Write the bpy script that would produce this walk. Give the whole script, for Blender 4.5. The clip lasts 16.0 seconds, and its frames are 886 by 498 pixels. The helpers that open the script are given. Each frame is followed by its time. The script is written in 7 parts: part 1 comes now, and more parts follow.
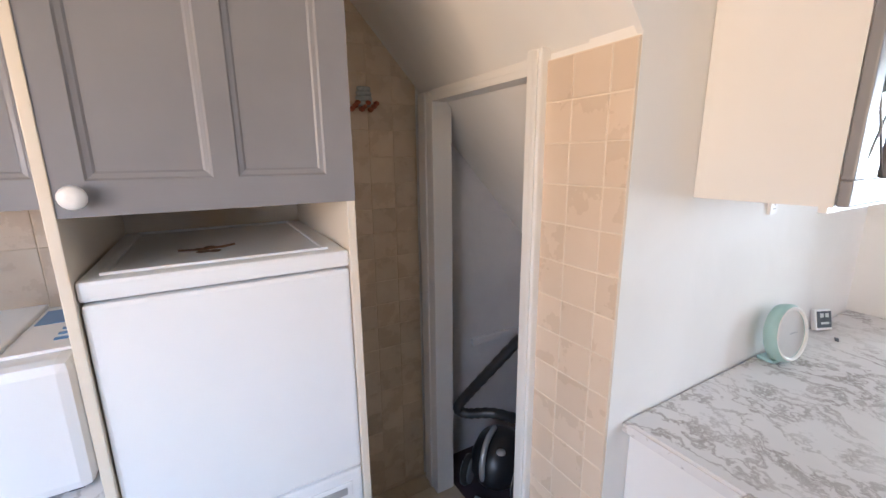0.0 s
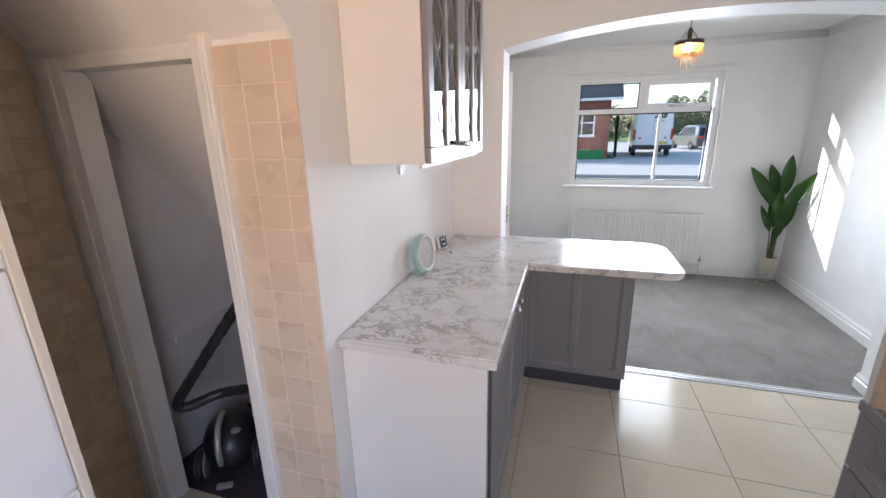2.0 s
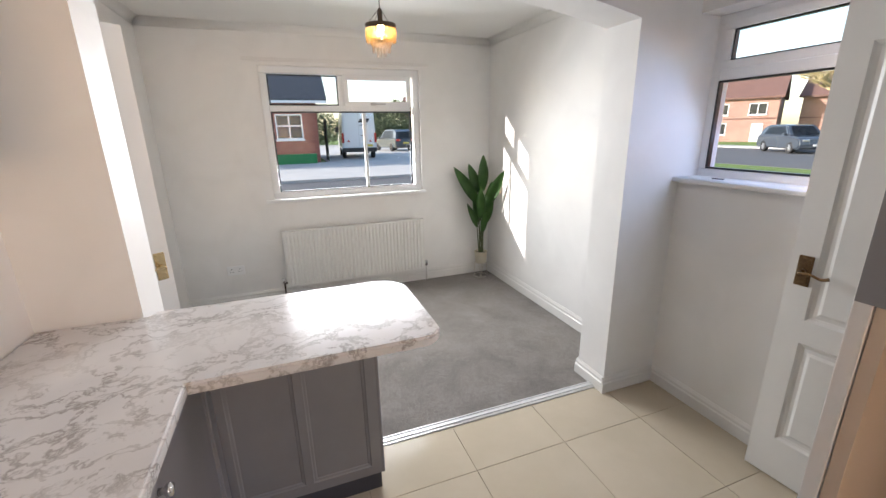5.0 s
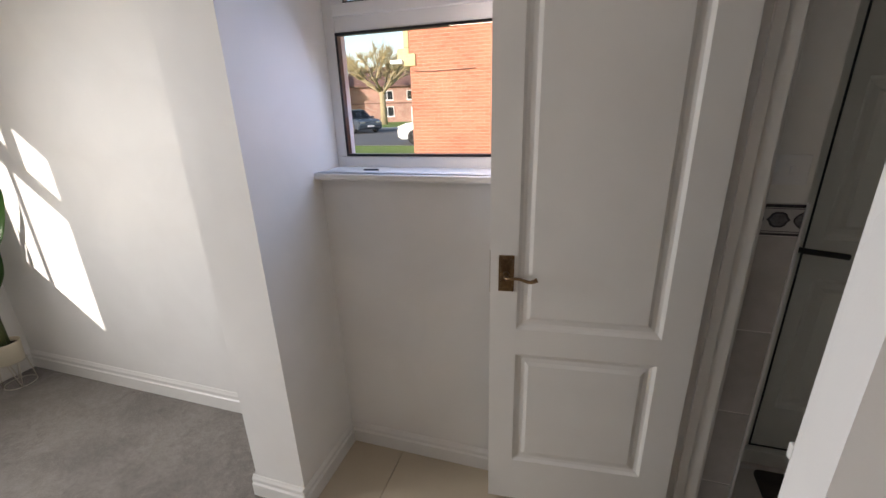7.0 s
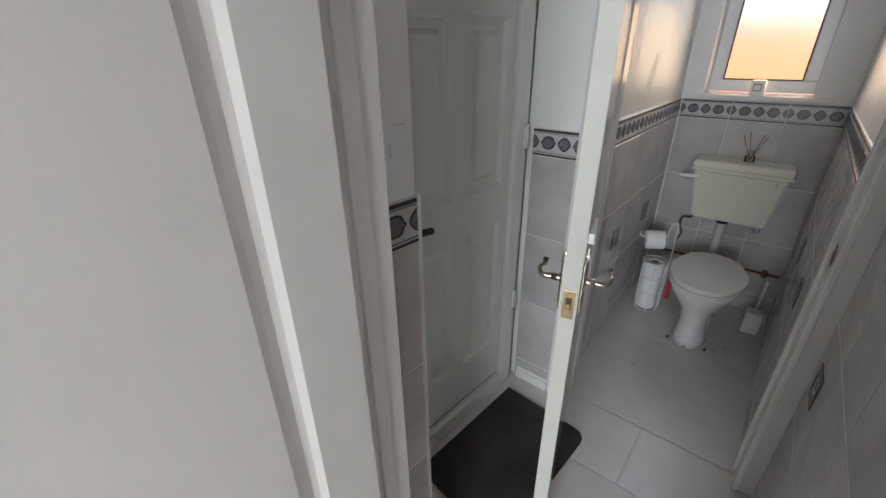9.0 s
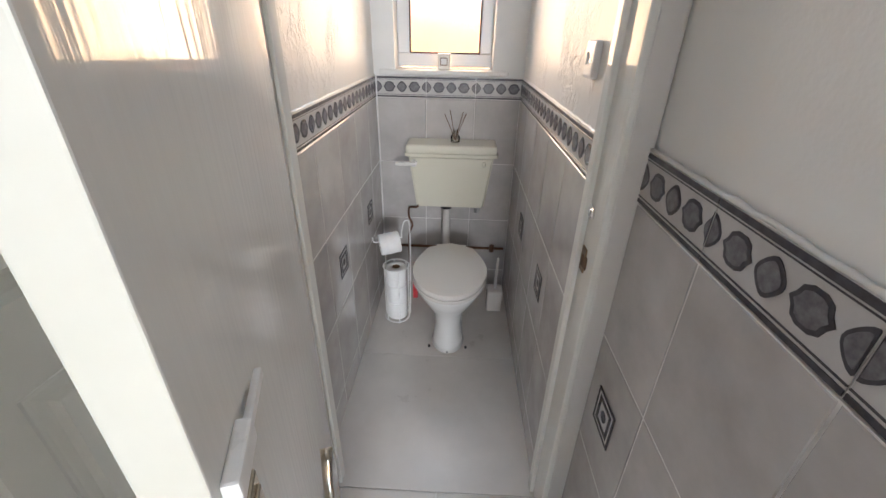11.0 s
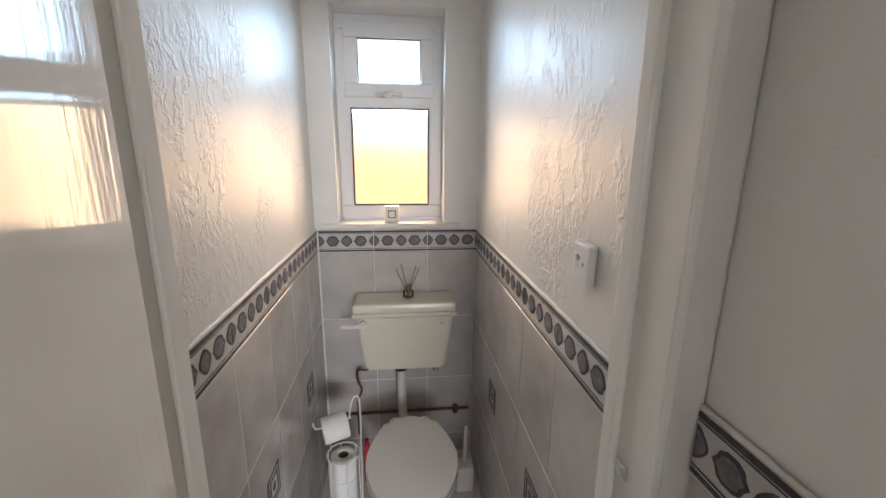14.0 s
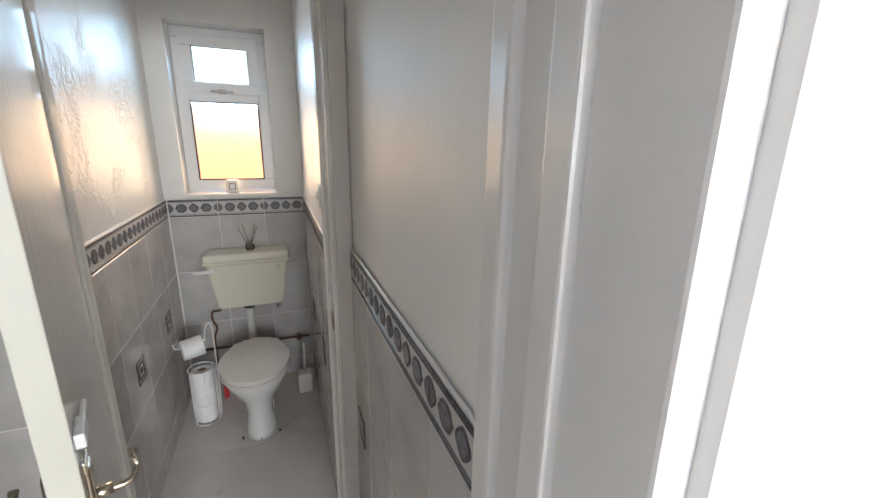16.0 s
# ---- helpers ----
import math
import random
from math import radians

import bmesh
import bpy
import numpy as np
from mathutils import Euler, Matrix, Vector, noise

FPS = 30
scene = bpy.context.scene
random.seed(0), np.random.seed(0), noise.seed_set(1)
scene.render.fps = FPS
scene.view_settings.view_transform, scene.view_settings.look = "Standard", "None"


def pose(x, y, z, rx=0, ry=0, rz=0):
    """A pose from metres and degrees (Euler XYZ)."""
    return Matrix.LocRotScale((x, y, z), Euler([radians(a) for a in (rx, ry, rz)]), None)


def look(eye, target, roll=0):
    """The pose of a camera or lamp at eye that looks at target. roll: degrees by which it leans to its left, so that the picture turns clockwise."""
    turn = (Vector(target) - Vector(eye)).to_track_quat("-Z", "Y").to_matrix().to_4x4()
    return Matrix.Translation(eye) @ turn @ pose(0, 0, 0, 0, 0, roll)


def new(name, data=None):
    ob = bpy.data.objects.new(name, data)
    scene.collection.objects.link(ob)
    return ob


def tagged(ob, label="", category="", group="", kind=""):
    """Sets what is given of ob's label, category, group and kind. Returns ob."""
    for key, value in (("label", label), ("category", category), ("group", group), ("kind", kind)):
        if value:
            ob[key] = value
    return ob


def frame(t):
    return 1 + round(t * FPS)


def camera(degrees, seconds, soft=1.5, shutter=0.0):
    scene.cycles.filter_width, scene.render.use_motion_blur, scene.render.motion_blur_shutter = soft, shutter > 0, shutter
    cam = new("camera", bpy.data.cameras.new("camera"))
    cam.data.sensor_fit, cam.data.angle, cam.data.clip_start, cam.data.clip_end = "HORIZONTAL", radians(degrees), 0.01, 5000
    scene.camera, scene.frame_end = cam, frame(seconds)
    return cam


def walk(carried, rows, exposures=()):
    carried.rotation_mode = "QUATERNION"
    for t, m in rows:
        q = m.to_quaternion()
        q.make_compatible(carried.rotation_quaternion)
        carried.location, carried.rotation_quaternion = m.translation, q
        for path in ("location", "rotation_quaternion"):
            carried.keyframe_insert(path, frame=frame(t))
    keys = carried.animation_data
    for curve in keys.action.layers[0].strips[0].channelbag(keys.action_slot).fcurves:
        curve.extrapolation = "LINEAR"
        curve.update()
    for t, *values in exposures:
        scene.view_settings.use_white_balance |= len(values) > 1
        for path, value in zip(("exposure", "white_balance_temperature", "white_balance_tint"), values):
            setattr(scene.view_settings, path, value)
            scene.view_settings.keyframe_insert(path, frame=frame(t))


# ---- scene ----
cam = camera(94.8, 16.0)
PATH = [
    (0, (0.087, -0.084, 1.585), (1.062, 1.607, 1.148), -0.6),
    (0.5, (0.059, -0.169, 1.582), (1.314, 1.3, 1.067), -1.0),
    (1, (-0.004, -0.188, 1.577), (1.516, 0.996, 1.039), -1.1),
    (1.5, (-0.09, -0.188, 1.568), (1.623, 0.685, 1.019), -1.2),
    (2, (-0.125, -0.229, 1.58), (1.712, 0.341, 1.03), -1.2),
    (2.5, (-0.132, -0.267, 1.584), (1.763, 0.066, 1.04), -1.2),
    (3, (-0.075, -0.286, 1.584), (1.845, -0.124, 1.047), -1.0),
    (3.2, (-0.019, -0.285, 1.585), (1.907, -0.188, 1.053), -0.8),
    (5.3, (0.959, -0.426, 1.535), (2.677, -1.276, 0.963), -1.2),
    (5.5, (1.05, -0.49, 1.527), (2.696, -1.467, 0.945), -1.3),
    (6, (1.277, -0.669, 1.522), (2.677, -1.968, 0.927), -1.5),
    (6.5, (1.458, -0.854, 1.499), (2.483, -2.454, 0.876), -1.7),
    (7, (1.573, -1.039, 1.5), (2.148, -2.839, 0.844), -1.8),
    (7.5, (1.602, -1.295, 1.47), (1.654, -3.164, 0.761), -1.5),
    (8, (1.537, -1.523, 1.487), (1.132, -3.324, 0.718), -2.2),
    (8.5, (1.501, -1.737, 1.465), (0.589, -3.32, 0.65), -1.1),
    (9, (1.432, -1.885, 1.461), (0.142, -3.14, 0.589), -0.8),
    (9.5, (1.267, -1.95, 1.447), (-0.278, -2.82, 0.522), -0.3),
    (10, (1.114, -1.993, 1.422), (-0.567, -2.477, 0.453), 0.4),
    (10.2, (1.054, -2.007, 1.411), (-0.652, -2.353, 0.427), 0.8),
    (11.2, (0.735, -2.055, 1.390), (-1.030, -2.225, 0.460), 1.3),
    (12.3, (0.397, -2.12, 1.386), (-1.401, -2.15, 0.51), 2.0),
    (12.5, (0.377, -2.121, 1.401), (-1.448, -2.162, 0.583), 1.8),
    (13, (0.385, -2.118, 1.478), (-1.505, -2.162, 0.826), 1.3),
    (13.5, (0.42, -2.12, 1.533), (-1.511, -2.133, 1.012), 0.7),
    (14, (0.493, -2.12, 1.546), (-1.452, -2.049, 1.089), 0.5),
    (14.5, (0.67, -2.102, 1.544), (-1.271, -1.913, 1.098), 0.9),
    (15, (0.872, -2.054, 1.534), (-1.048, -1.749, 1.063), 0.7),
    (15.5, (1.074, -1.979, 1.537), (-0.819, -1.561, 1.044), 1.0),
    (16, (1.307, -1.857, 1.544), (-0.531, -1.25, 1.039), 1.2),
]
walk(cam, [(t, look(eye, target, roll)) for t, eye, target, roll in PATH],
     [(0.0, 1.75, 5600, 7), (1.0, 1.45, 5650, 8), (2.0, 1.4, 5800, 11), (3.0, 1.45, 5850, 12), (5.5, 1.3, 6650, 12), (6.5, 0.9, 6850, 14), (7.0, 0.9, 6800, 14), (8.0, 1.4, 6600, 12), (9.0, 1.85, 6150, 10), (10.0, 2.5, 6300, 11), (12.5, 2.85, 6400, 12), (14.0, 2.45, 6650, 13), (15.0, 2.35, 6550, 12), (16.0, 2.45, 6500, 10)])

# ---- camera walk ends; world, sun, window light ----
world = bpy.data.worlds.new("sky")
scene.world = world
world.use_nodes = True
wn = world.node_tree
wn.nodes.clear()
sky = wn.nodes.new("ShaderNodeTexSky")
sky.sky_type = "NISHITA"
sky.sun_disc = False
sky.sun_elevation = radians(18)
sky.sun_rotation = radians(22.7)
bg = wn.nodes.new("ShaderNodeBackground")
bg.inputs["Strength"].default_value = 0.15
wout = wn.nodes.new("ShaderNodeOutputWorld")
wn.links.new(sky.outputs["Color"], bg.inputs["Color"])
wn.links.new(bg.outputs["Background"], wout.inputs["Surface"])

sun_data = bpy.data.lights.new("sun", "SUN")
sun_data.energy, sun_data.angle, sun_data.color = 3.6, radians(0.5), (1.0, 0.95, 0.88)
sun = new("sun", sun_data)
sun.matrix_world = look((8.9, 21.3, 7.4), (0, 0, 0))


def window_light(name, eye, target, w, h, power, colour):
    data = bpy.data.lights.new(name, "AREA")
    data.shape, data.size, data.size_y, data.energy, data.color = "RECTANGLE", w, h, power, colour
    ob = new(name, data)
    ob.matrix_world = look(eye, target)
    return ob


# sky light falls in and down, light off the sunlit brick and paving outside rises
window_light("window_light_east", (4.79, -0.92, 1.54), (3.0, -0.98, 0.85), 1.30, 1.05, 20, (0.93, 0.97, 1.0)).data.spread = radians(132)
window_light("window_light_south", (1.985, -2.575, 1.70), (1.90, -1.3, 0.60), 0.70, 0.60, 2.1, (0.44, 0.60, 1.0)).data.spread = radians(160)
window_light("window_light_south_bounce", (1.78, -2.57, 1.66), (1.65, 0.5, 1.55), 0.46, 0.62, 2.0, (1.0, 0.80, 0.62)).data.spread = radians(75)
window_light("window_light_west", (-1.56, -0.65, 1.55), (-0.6, 0.6, 0.0), 1.5, 1.0, 6.4, (0.34, 0.61, 1.0)).data.spread = radians(104)
window_light("window_light_west_bounce", (-1.55, -0.65, 1.55), (0.8, 0.3, 2.25), 1.5, 1.0, 8.2, (1.0, 0.69, 0.44)).data.spread = radians(115)
window_light("window_light_wc", (-1.462, -2.292, 1.91), (0.60, -2.15, 1.20), 0.42, 0.40, 0.64, (0.46, 0.73, 1.0)).data.spread = radians(110)
window_light("window_light_wc_bounce", (-1.462, -2.292, 1.48), (0.60, -2.15, 1.25), 0.42, 0.43, 0.50, (1.0, 0.68, 0.40)).data.spread = radians(110)

# ---- materials ----


def material(name):
    m = bpy.data.materials.new(name)
    m.use_nodes = True
    nt = m.node_tree
    return m, nt, nt.nodes["Principled BSDF"]


def node(nt, kind, **inputs):
    n = nt.nodes.new(kind)
    for k, v in inputs.items():
        n.inputs[k.replace("_", " ")].default_value = v
    return n


def coords(nt):
    return nt.nodes.new("ShaderNodeTexCoord").outputs["Object"]


def ramp(nt, fac, stops):
    r = nt.nodes.new("ShaderNodeValToRGB")
    el = r.color_ramp.elements
    while len(el) < len(stops):
        el.new(0.5)
    for e, (p, c) in zip(el, stops):
        e.position, e.color = p, (*c, 1) if len(c) == 3 else c
    nt.links.new(fac, r.inputs["Fac"])
    return r.outputs["Color"]


def mixed(nt, fac, a, b, mode="MIX"):
    n = nt.nodes.new("ShaderNodeMix")
    n.data_type, n.blend_type = "RGBA", mode
    for sock, v in ((n.inputs["Factor"], fac), (n.inputs["A"], a), (n.inputs["B"], b)):
        if isinstance(v, (int, float)):
            sock.default_value = v
        elif isinstance(v, tuple):
            sock.default_value = (*v, 1)
        else:
            nt.links.new(v, sock)
    return n.outputs["Result"]


def bumped(nt, bsdf, height, strength, distance):
    b = node(nt, "ShaderNodeBump", Strength=strength, Distance=distance)
    nt.links.new(height, b.inputs["Height"])
    nt.links.new(b.outputs["Normal"], bsdf.inputs["Normal"])


def surface(name, a, b, scale=6.0, rough=0.5, metal=0.0, bump=0.0, bump_scale=120.0, depth=0.002, vary=0.0, coat=0.0, rough_var=0.08):
    """Two-tone paint or stone: large stains between a and b, fine grain in relief, gloss that varies."""
    m, nt, p = material(name)
    co = coords(nt)
    if vary:
        own = nt.nodes.new("ShaderNodeObjectInfo")
        far = node(nt, "ShaderNodeMath")
        far.operation = "MULTIPLY"
        far.inputs[1].default_value = 23.0
        nt.links.new(own.outputs["Random"], far.inputs[0])
        add = nt.nodes.new("ShaderNodeVectorMath")
        nt.links.new(co, add.inputs[0])
        nt.links.new(far.outputs["Value"], add.inputs[1])
        co = add.outputs["Vector"]
    n1 = node(nt, "ShaderNodeTexNoise", Scale=scale, Detail=5.0, Roughness=0.6)
    nt.links.new(co, n1.inputs["Vector"])
    col = ramp(nt, n1.outputs["Fac"], [(0.3, a), (0.7, b)])
    if vary:
        info = nt.nodes.new("ShaderNodeObjectInfo")
        tone = ramp(nt, info.outputs["Random"], [(0.0, (1 - vary,) * 3), (1.0, (1 + vary * 0.5,) * 3)])
        col = mixed(nt, 1.0, col, tone, "MULTIPLY")
    nt.links.new(col, p.inputs["Base Color"])
    p.inputs["Metallic"].default_value = metal
    p.inputs["Coat Weight"].default_value = coat
    n2 = node(nt, "ShaderNodeTexNoise", Scale=bump_scale, Detail=4.0)
    nt.links.new(co, n2.inputs["Vector"])
    r = nt.nodes.new("ShaderNodeMapRange")
    r.inputs["To Min"].default_value, r.inputs["To Max"].default_value = max(0.02, rough - rough_var), min(1, rough + rough_var)
    nt.links.new(n1.outputs["Fac"], r.inputs["Value"])
    nt.links.new(r.outputs["Result"], p.inputs["Roughness"])
    if bump:
        bumped(nt, p, n2.outputs["Fac"], bump, depth)
    return m




def skimmed_paint(name, a, b, relief=0.30, marks=0.12):
    """White emulsion on hand-skimmed plaster: slow waves, a fine roller nap and stray trowel ridges."""
    m, nt, p = material(name)
    co = coords(nt)
    slow = node(nt, "ShaderNodeTexNoise", Scale=3.2, Detail=3.0, Roughness=0.5, Distortion=0.7)
    nap = node(nt, "ShaderNodeTexNoise", Scale=150.0, Detail=3.0)
    warp = node(nt, "ShaderNodeTexNoise", Scale=2.2, Detail=4.0, Distortion=1.5)
    where = node(nt, "ShaderNodeTexNoise", Scale=1.7, Detail=2.0)
    for n in (slow, nap, warp, where):
        nt.links.new(co, n.inputs["Vector"])
    nt.links.new(ramp(nt, slow.outputs["Fac"], [(0.3, a), (0.7, b)]), p.inputs["Base Color"])
    edge = ramp(nt, warp.outputs["Fac"], [(0.494, (0, 0, 0)), (0.5, (1, 1, 1)), (0.506, (0.25,) * 3)])
    mark = mixed(nt, 1.0, edge, ramp(nt, where.outputs["Fac"], [(0.52, (0, 0, 0)), (0.66, (marks,) * 3)]), "MULTIPLY")
    h = mixed(nt, 1.0, mixed(nt, 0.06, slow.outputs["Fac"], nap.outputs["Fac"]), mark, "ADD")
    p.inputs["Roughness"].default_value = 0.55
    bumped(nt, p, h, relief, 0.012)
    return m


wall_paint = skimmed_paint("white_wall_paint", (0.78, 0.765, 0.74), (0.83, 0.815, 0.79))
lobby_paint = skimmed_paint("white_lobby_emulsion", (0.83, 0.82, 0.79), (0.87, 0.86, 0.83), 0.55, 0.03)
ceiling_paint = surface("ceiling_paint", (0.78, 0.77, 0.74), (0.82, 0.81, 0.78), 1.2, 0.7, bump=0.12, bump_scale=60)
gloss_white = surface("white_gloss_paint", (0.74, 0.72, 0.69), (0.79, 0.775, 0.745), 3.0, 0.30, bump=0.06, bump_scale=45, depth=0.002, rough_var=0.015)
upvc = surface("white_upvc", (0.80, 0.80, 0.80), (0.84, 0.84, 0.84), 3.0, 0.3)
door_upvc = surface("pale_upvc_door", (0.73, 0.73, 0.68), (0.77, 0.77, 0.72), 2.0, 0.34)
cabinet_grey = surface("grey_cabinet_paint", (0.225, 0.22, 0.235), (0.255, 0.25, 0.265), 4.0, 0.38, bump=0.06, bump_scale=90)
plinth_dark = surface("dark_plinth", (0.05, 0.05, 0.065), (0.07, 0.07, 0.085), 5.0, 0.45)
carcass_cream = surface("cream_melamine", (0.70, 0.62, 0.50), (0.74, 0.66, 0.55), 2.5, 0.4)
# carcass melamine made darker and browner: the open niche's shade is in the colour
niche_beech_shaded = surface("pale_beech_melamine_shaded", (0.60, 0.47, 0.36), (0.66, 0.53, 0.415), 2.5, 0.4)
carcass_white = surface("white_melamine", (0.74, 0.72, 0.70), (0.78, 0.76, 0.74), 2.0, 0.33)
fridge_white = surface("white_enamel", (0.78, 0.78, 0.78), (0.83, 0.83, 0.83), 2.0, 0.32, bump=0.1, bump_scale=260, depth=0.001)
radiator_white = surface("radiator_enamel", (0.78, 0.765, 0.73), (0.82, 0.81, 0.775), 3.0, 0.3)
ceramic = surface("white_ceramic", (0.74, 0.73, 0.71), (0.79, 0.78, 0.76), 2.0, 0.1, coat=0.3, rough_var=0.03)
cistern_cream = surface("ivory_plastic", (0.72, 0.69, 0.575), (0.76, 0.73, 0.615), 2.0, 0.25)
seat_white = surface("warm_white_plastic", (0.74, 0.70, 0.66), (0.79, 0.755, 0.71), 2.0, 0.16)
brass = surface("worn_brass", (0.62, 0.46, 0.24), (0.72, 0.56, 0.32), 60, 0.25, metal=1.0)
cream_edge = surface("cream_edge_paint", (0.60, 0.59, 0.52), (0.66, 0.65, 0.58), 6.0, 0.5, bump=0.1, bump_scale=60)
aged_nickel = surface("aged_nickel", (0.46, 0.40, 0.32), (0.62, 0.56, 0.47), 50, 0.22, metal=1.0)
antique_pale = surface("tarnished_brass", (0.40, 0.30, 0.17), (0.58, 0.46, 0.28), 70, 0.35, metal=1.0)
antique = surface("antique_brass", (0.16, 0.10, 0.055), (0.30, 0.20, 0.11), 60, 0.32, metal=1.0)
chrome = surface("chrome", (0.75, 0.75, 0.76), (0.85, 0.85, 0.86), 30, 0.14, metal=1.0)
steel_strip = surface("aluminium_strip", (0.70, 0.70, 0.70), (0.82, 0.82, 0.82), 40, 0.35, metal=0.35)
black_plastic = surface("black_plastic", (0.012, 0.012, 0.014), (0.02, 0.02, 0.024), 8, 0.35, bump=0.1, bump_scale=200)
silver_plastic = surface("silver_plastic", (0.42, 0.42, 0.42), (0.5, 0.5, 0.5), 8, 0.35, metal=0.4)
grout = surface("pale_grout", (0.70, 0.68, 0.66), (0.78, 0.76, 0.74), 20, 0.8, bump=0.3, bump_scale=300)
beige_grout = surface("beige_grout", (0.66, 0.56, 0.45), (0.72, 0.62, 0.51), 20, 0.8)
tan_grout = surface("tan_grout", (0.60, 0.485, 0.34), (0.66, 0.54, 0.39), 20, 0.8)
kitchen_grout = surface("brown_grout", (0.33, 0.29, 0.235), (0.40, 0.355, 0.29), 20, 0.85)
kitchen_tile = surface("polished_cream_tile", (0.51, 0.435, 0.325), (0.57, 0.49, 0.375), 3.0, 0.16, vary=0.05, rough_var=0.05)
kitchen_tile.node_tree.nodes["Principled BSDF"].inputs["Specular IOR Level"].default_value = 0.13
beige_tile = surface("beige_wall_tile", (0.640, 0.508, 0.385), (0.680, 0.552, 0.430), 4.0, 0.28, bump=0.3, bump_scale=9, depth=0.005, vary=0.07)
tan_tile = surface("tan_wall_tile", (0.62, 0.49, 0.365), (0.70, 0.585, 0.45), 9.0, 0.28, vary=0.10)
grey_tile = surface("grey_marbled_tile", (0.44, 0.415, 0.40), (0.57, 0.545, 0.53), 7.0, 0.14, vary=0.06, rough_var=0.05)
dado_pale = surface("pale_dado_glaze", (0.50, 0.48, 0.47), (0.61, 0.59, 0.575), 14.0, 0.2)
dado_dark = surface("dark_dado_glaze", (0.045, 0.042, 0.05), (0.09, 0.085, 0.095), 55.0, 0.22)
dado_mid = surface("grey_dado_glaze", (0.10, 0.095, 0.105), (0.23, 0.22, 0.235), 70.0, 0.22)
wc_floor_tile = surface("pale_floor_tile", (0.60, 0.56, 0.525), (0.68, 0.64, 0.605), 5.0, 0.3, vary=0.04)
rubber_mat = surface("dark_mat", (0.016, 0.014, 0.014), (0.060, 0.047, 0.040), 5.0, 0.85, bump=0.6, bump_scale=340)
cupboard_carpet = surface("dark_purple_carpet", (0.030, 0.018, 0.028), (0.05, 0.032, 0.045), 9.0, 0.95, bump=0.6, bump_scale=300)
cupboard_paint = surface("old_white_distemper", (0.56, 0.55, 0.56), (0.66, 0.65, 0.65), 2.6, 0.75, bump=0.4, bump_scale=26, depth=0.006)
card_brown = surface("grey_brown_card", (0.20, 0.13, 0.08), (0.28, 0.19, 0.12), 20, 0.9)
paper = surface("tissue_paper", (0.78, 0.77, 0.76), (0.84, 0.83, 0.82), 30, 0.9, bump=0.4, bump_scale=220)
mint = surface("mint_enamel", (0.33, 0.50, 0.48), (0.38, 0.55, 0.53), 5, 0.3)
clock_face = surface("clock_face", (0.72, 0.72, 0.70), (0.78, 0.78, 0.76), 5, 0.4)
screen_dark = surface("dark_screen", (0.03, 0.035, 0.045), (0.08, 0.085, 0.10), 30, 0.15)
leaf_green = surface("glossy_leaf", (0.045, 0.12, 0.028), (0.085, 0.20, 0.045), 9, 0.35, bump=0.3, bump_scale=40, vary=0.15)
stem_green = surface("leaf_stem", (0.05, 0.08, 0.025), (0.09, 0.11, 0.04), 15, 0.5)
pot_cream = surface("cream_ceramic_pot", (0.62, 0.56, 0.43), (0.68, 0.62, 0.49), 5, 0.45)
soil = surface("dark_soil", (0.02, 0.014, 0.01), (0.05, 0.035, 0.022), 60, 0.95, bump=0.8, bump_scale=120, depth=0.01)
wire_metal = surface("pale_wire", (0.62, 0.58, 0.50), (0.70, 0.66, 0.58), 30, 0.35, metal=0.6)
white_wire = surface("white_coated_wire", (0.78, 0.77, 0.76), (0.83, 0.82, 0.81), 30, 0.3)
blue_panel = surface("blue_label_panel", (0.10, 0.22, 0.42), (0.13, 0.26, 0.47), 8, 0.35)
pipe_grey = surface("painted_pipe", (0.60, 0.58, 0.55), (0.66, 0.64, 0.61), 10, 0.4)
copper_old = surface("tarnished_copper", (0.14, 0.075, 0.05), (0.24, 0.13, 0.08), 40, 0.5, metal=0.7)
red_plastic = surface("red_plastic", (0.45, 0.03, 0.04), (0.5, 0.05, 0.05), 8, 0.4)
amber_metal = surface("dark_bronze", (0.05, 0.035, 0.025), (0.09, 0.065, 0.045), 20, 0.4, metal=0.8)
chip_wood = surface("chipped_wood", (0.07, 0.04, 0.025), (0.20, 0.11, 0.06), 60, 0.8, bump=0.5, bump_scale=150)
wax_white = surface("candle_wax", (0.80, 0.76, 0.70), (0.84, 0.80, 0.74), 8, 0.4)
brown_print = surface("brown_motif", (0.10, 0.045, 0.02), (0.22, 0.11, 0.05), 60, 0.5)
red_print = surface("rust_red_motif", (0.28, 0.06, 0.03), (0.36, 0.12, 0.05), 60, 0.5)
blue_print = surface("faded_blue_motif", (0.30, 0.34, 0.36), (0.50, 0.50, 0.48), 60, 0.5)
asphalt = surface("asphalt", (0.085, 0.085, 0.088), (0.12, 0.12, 0.12), 0.8, 0.85, bump=0.4, bump_scale=60, depth=0.01)
concrete = surface("concrete_paving", (0.42, 0.41, 0.39), (0.50, 0.485, 0.46), 0.9, 0.85, bump=0.3, bump_scale=30, depth=0.01)
grass = surface("mown_grass", (0.11, 0.18, 0.03), (0.17, 0.25, 0.05), 2.5, 0.9, bump=1.0, bump_scale=45, depth=0.03)
render_green = surface("green_painted_wall", (0.02, 0.17, 0.055), (0.03, 0.22, 0.07), 2.5, 0.7)
slate = surface("dark_roof_tile", (0.06, 0.06, 0.068), (0.10, 0.098, 0.105), 3.0, 0.7, bump=0.6, bump_scale=12, depth=0.03)
rust_tile = surface("rust_roof_tile", (0.13, 0.07, 0.055), (0.19, 0.105, 0.085), 2.0, 0.8, bump=0.6, bump_scale=10, depth=0.03)
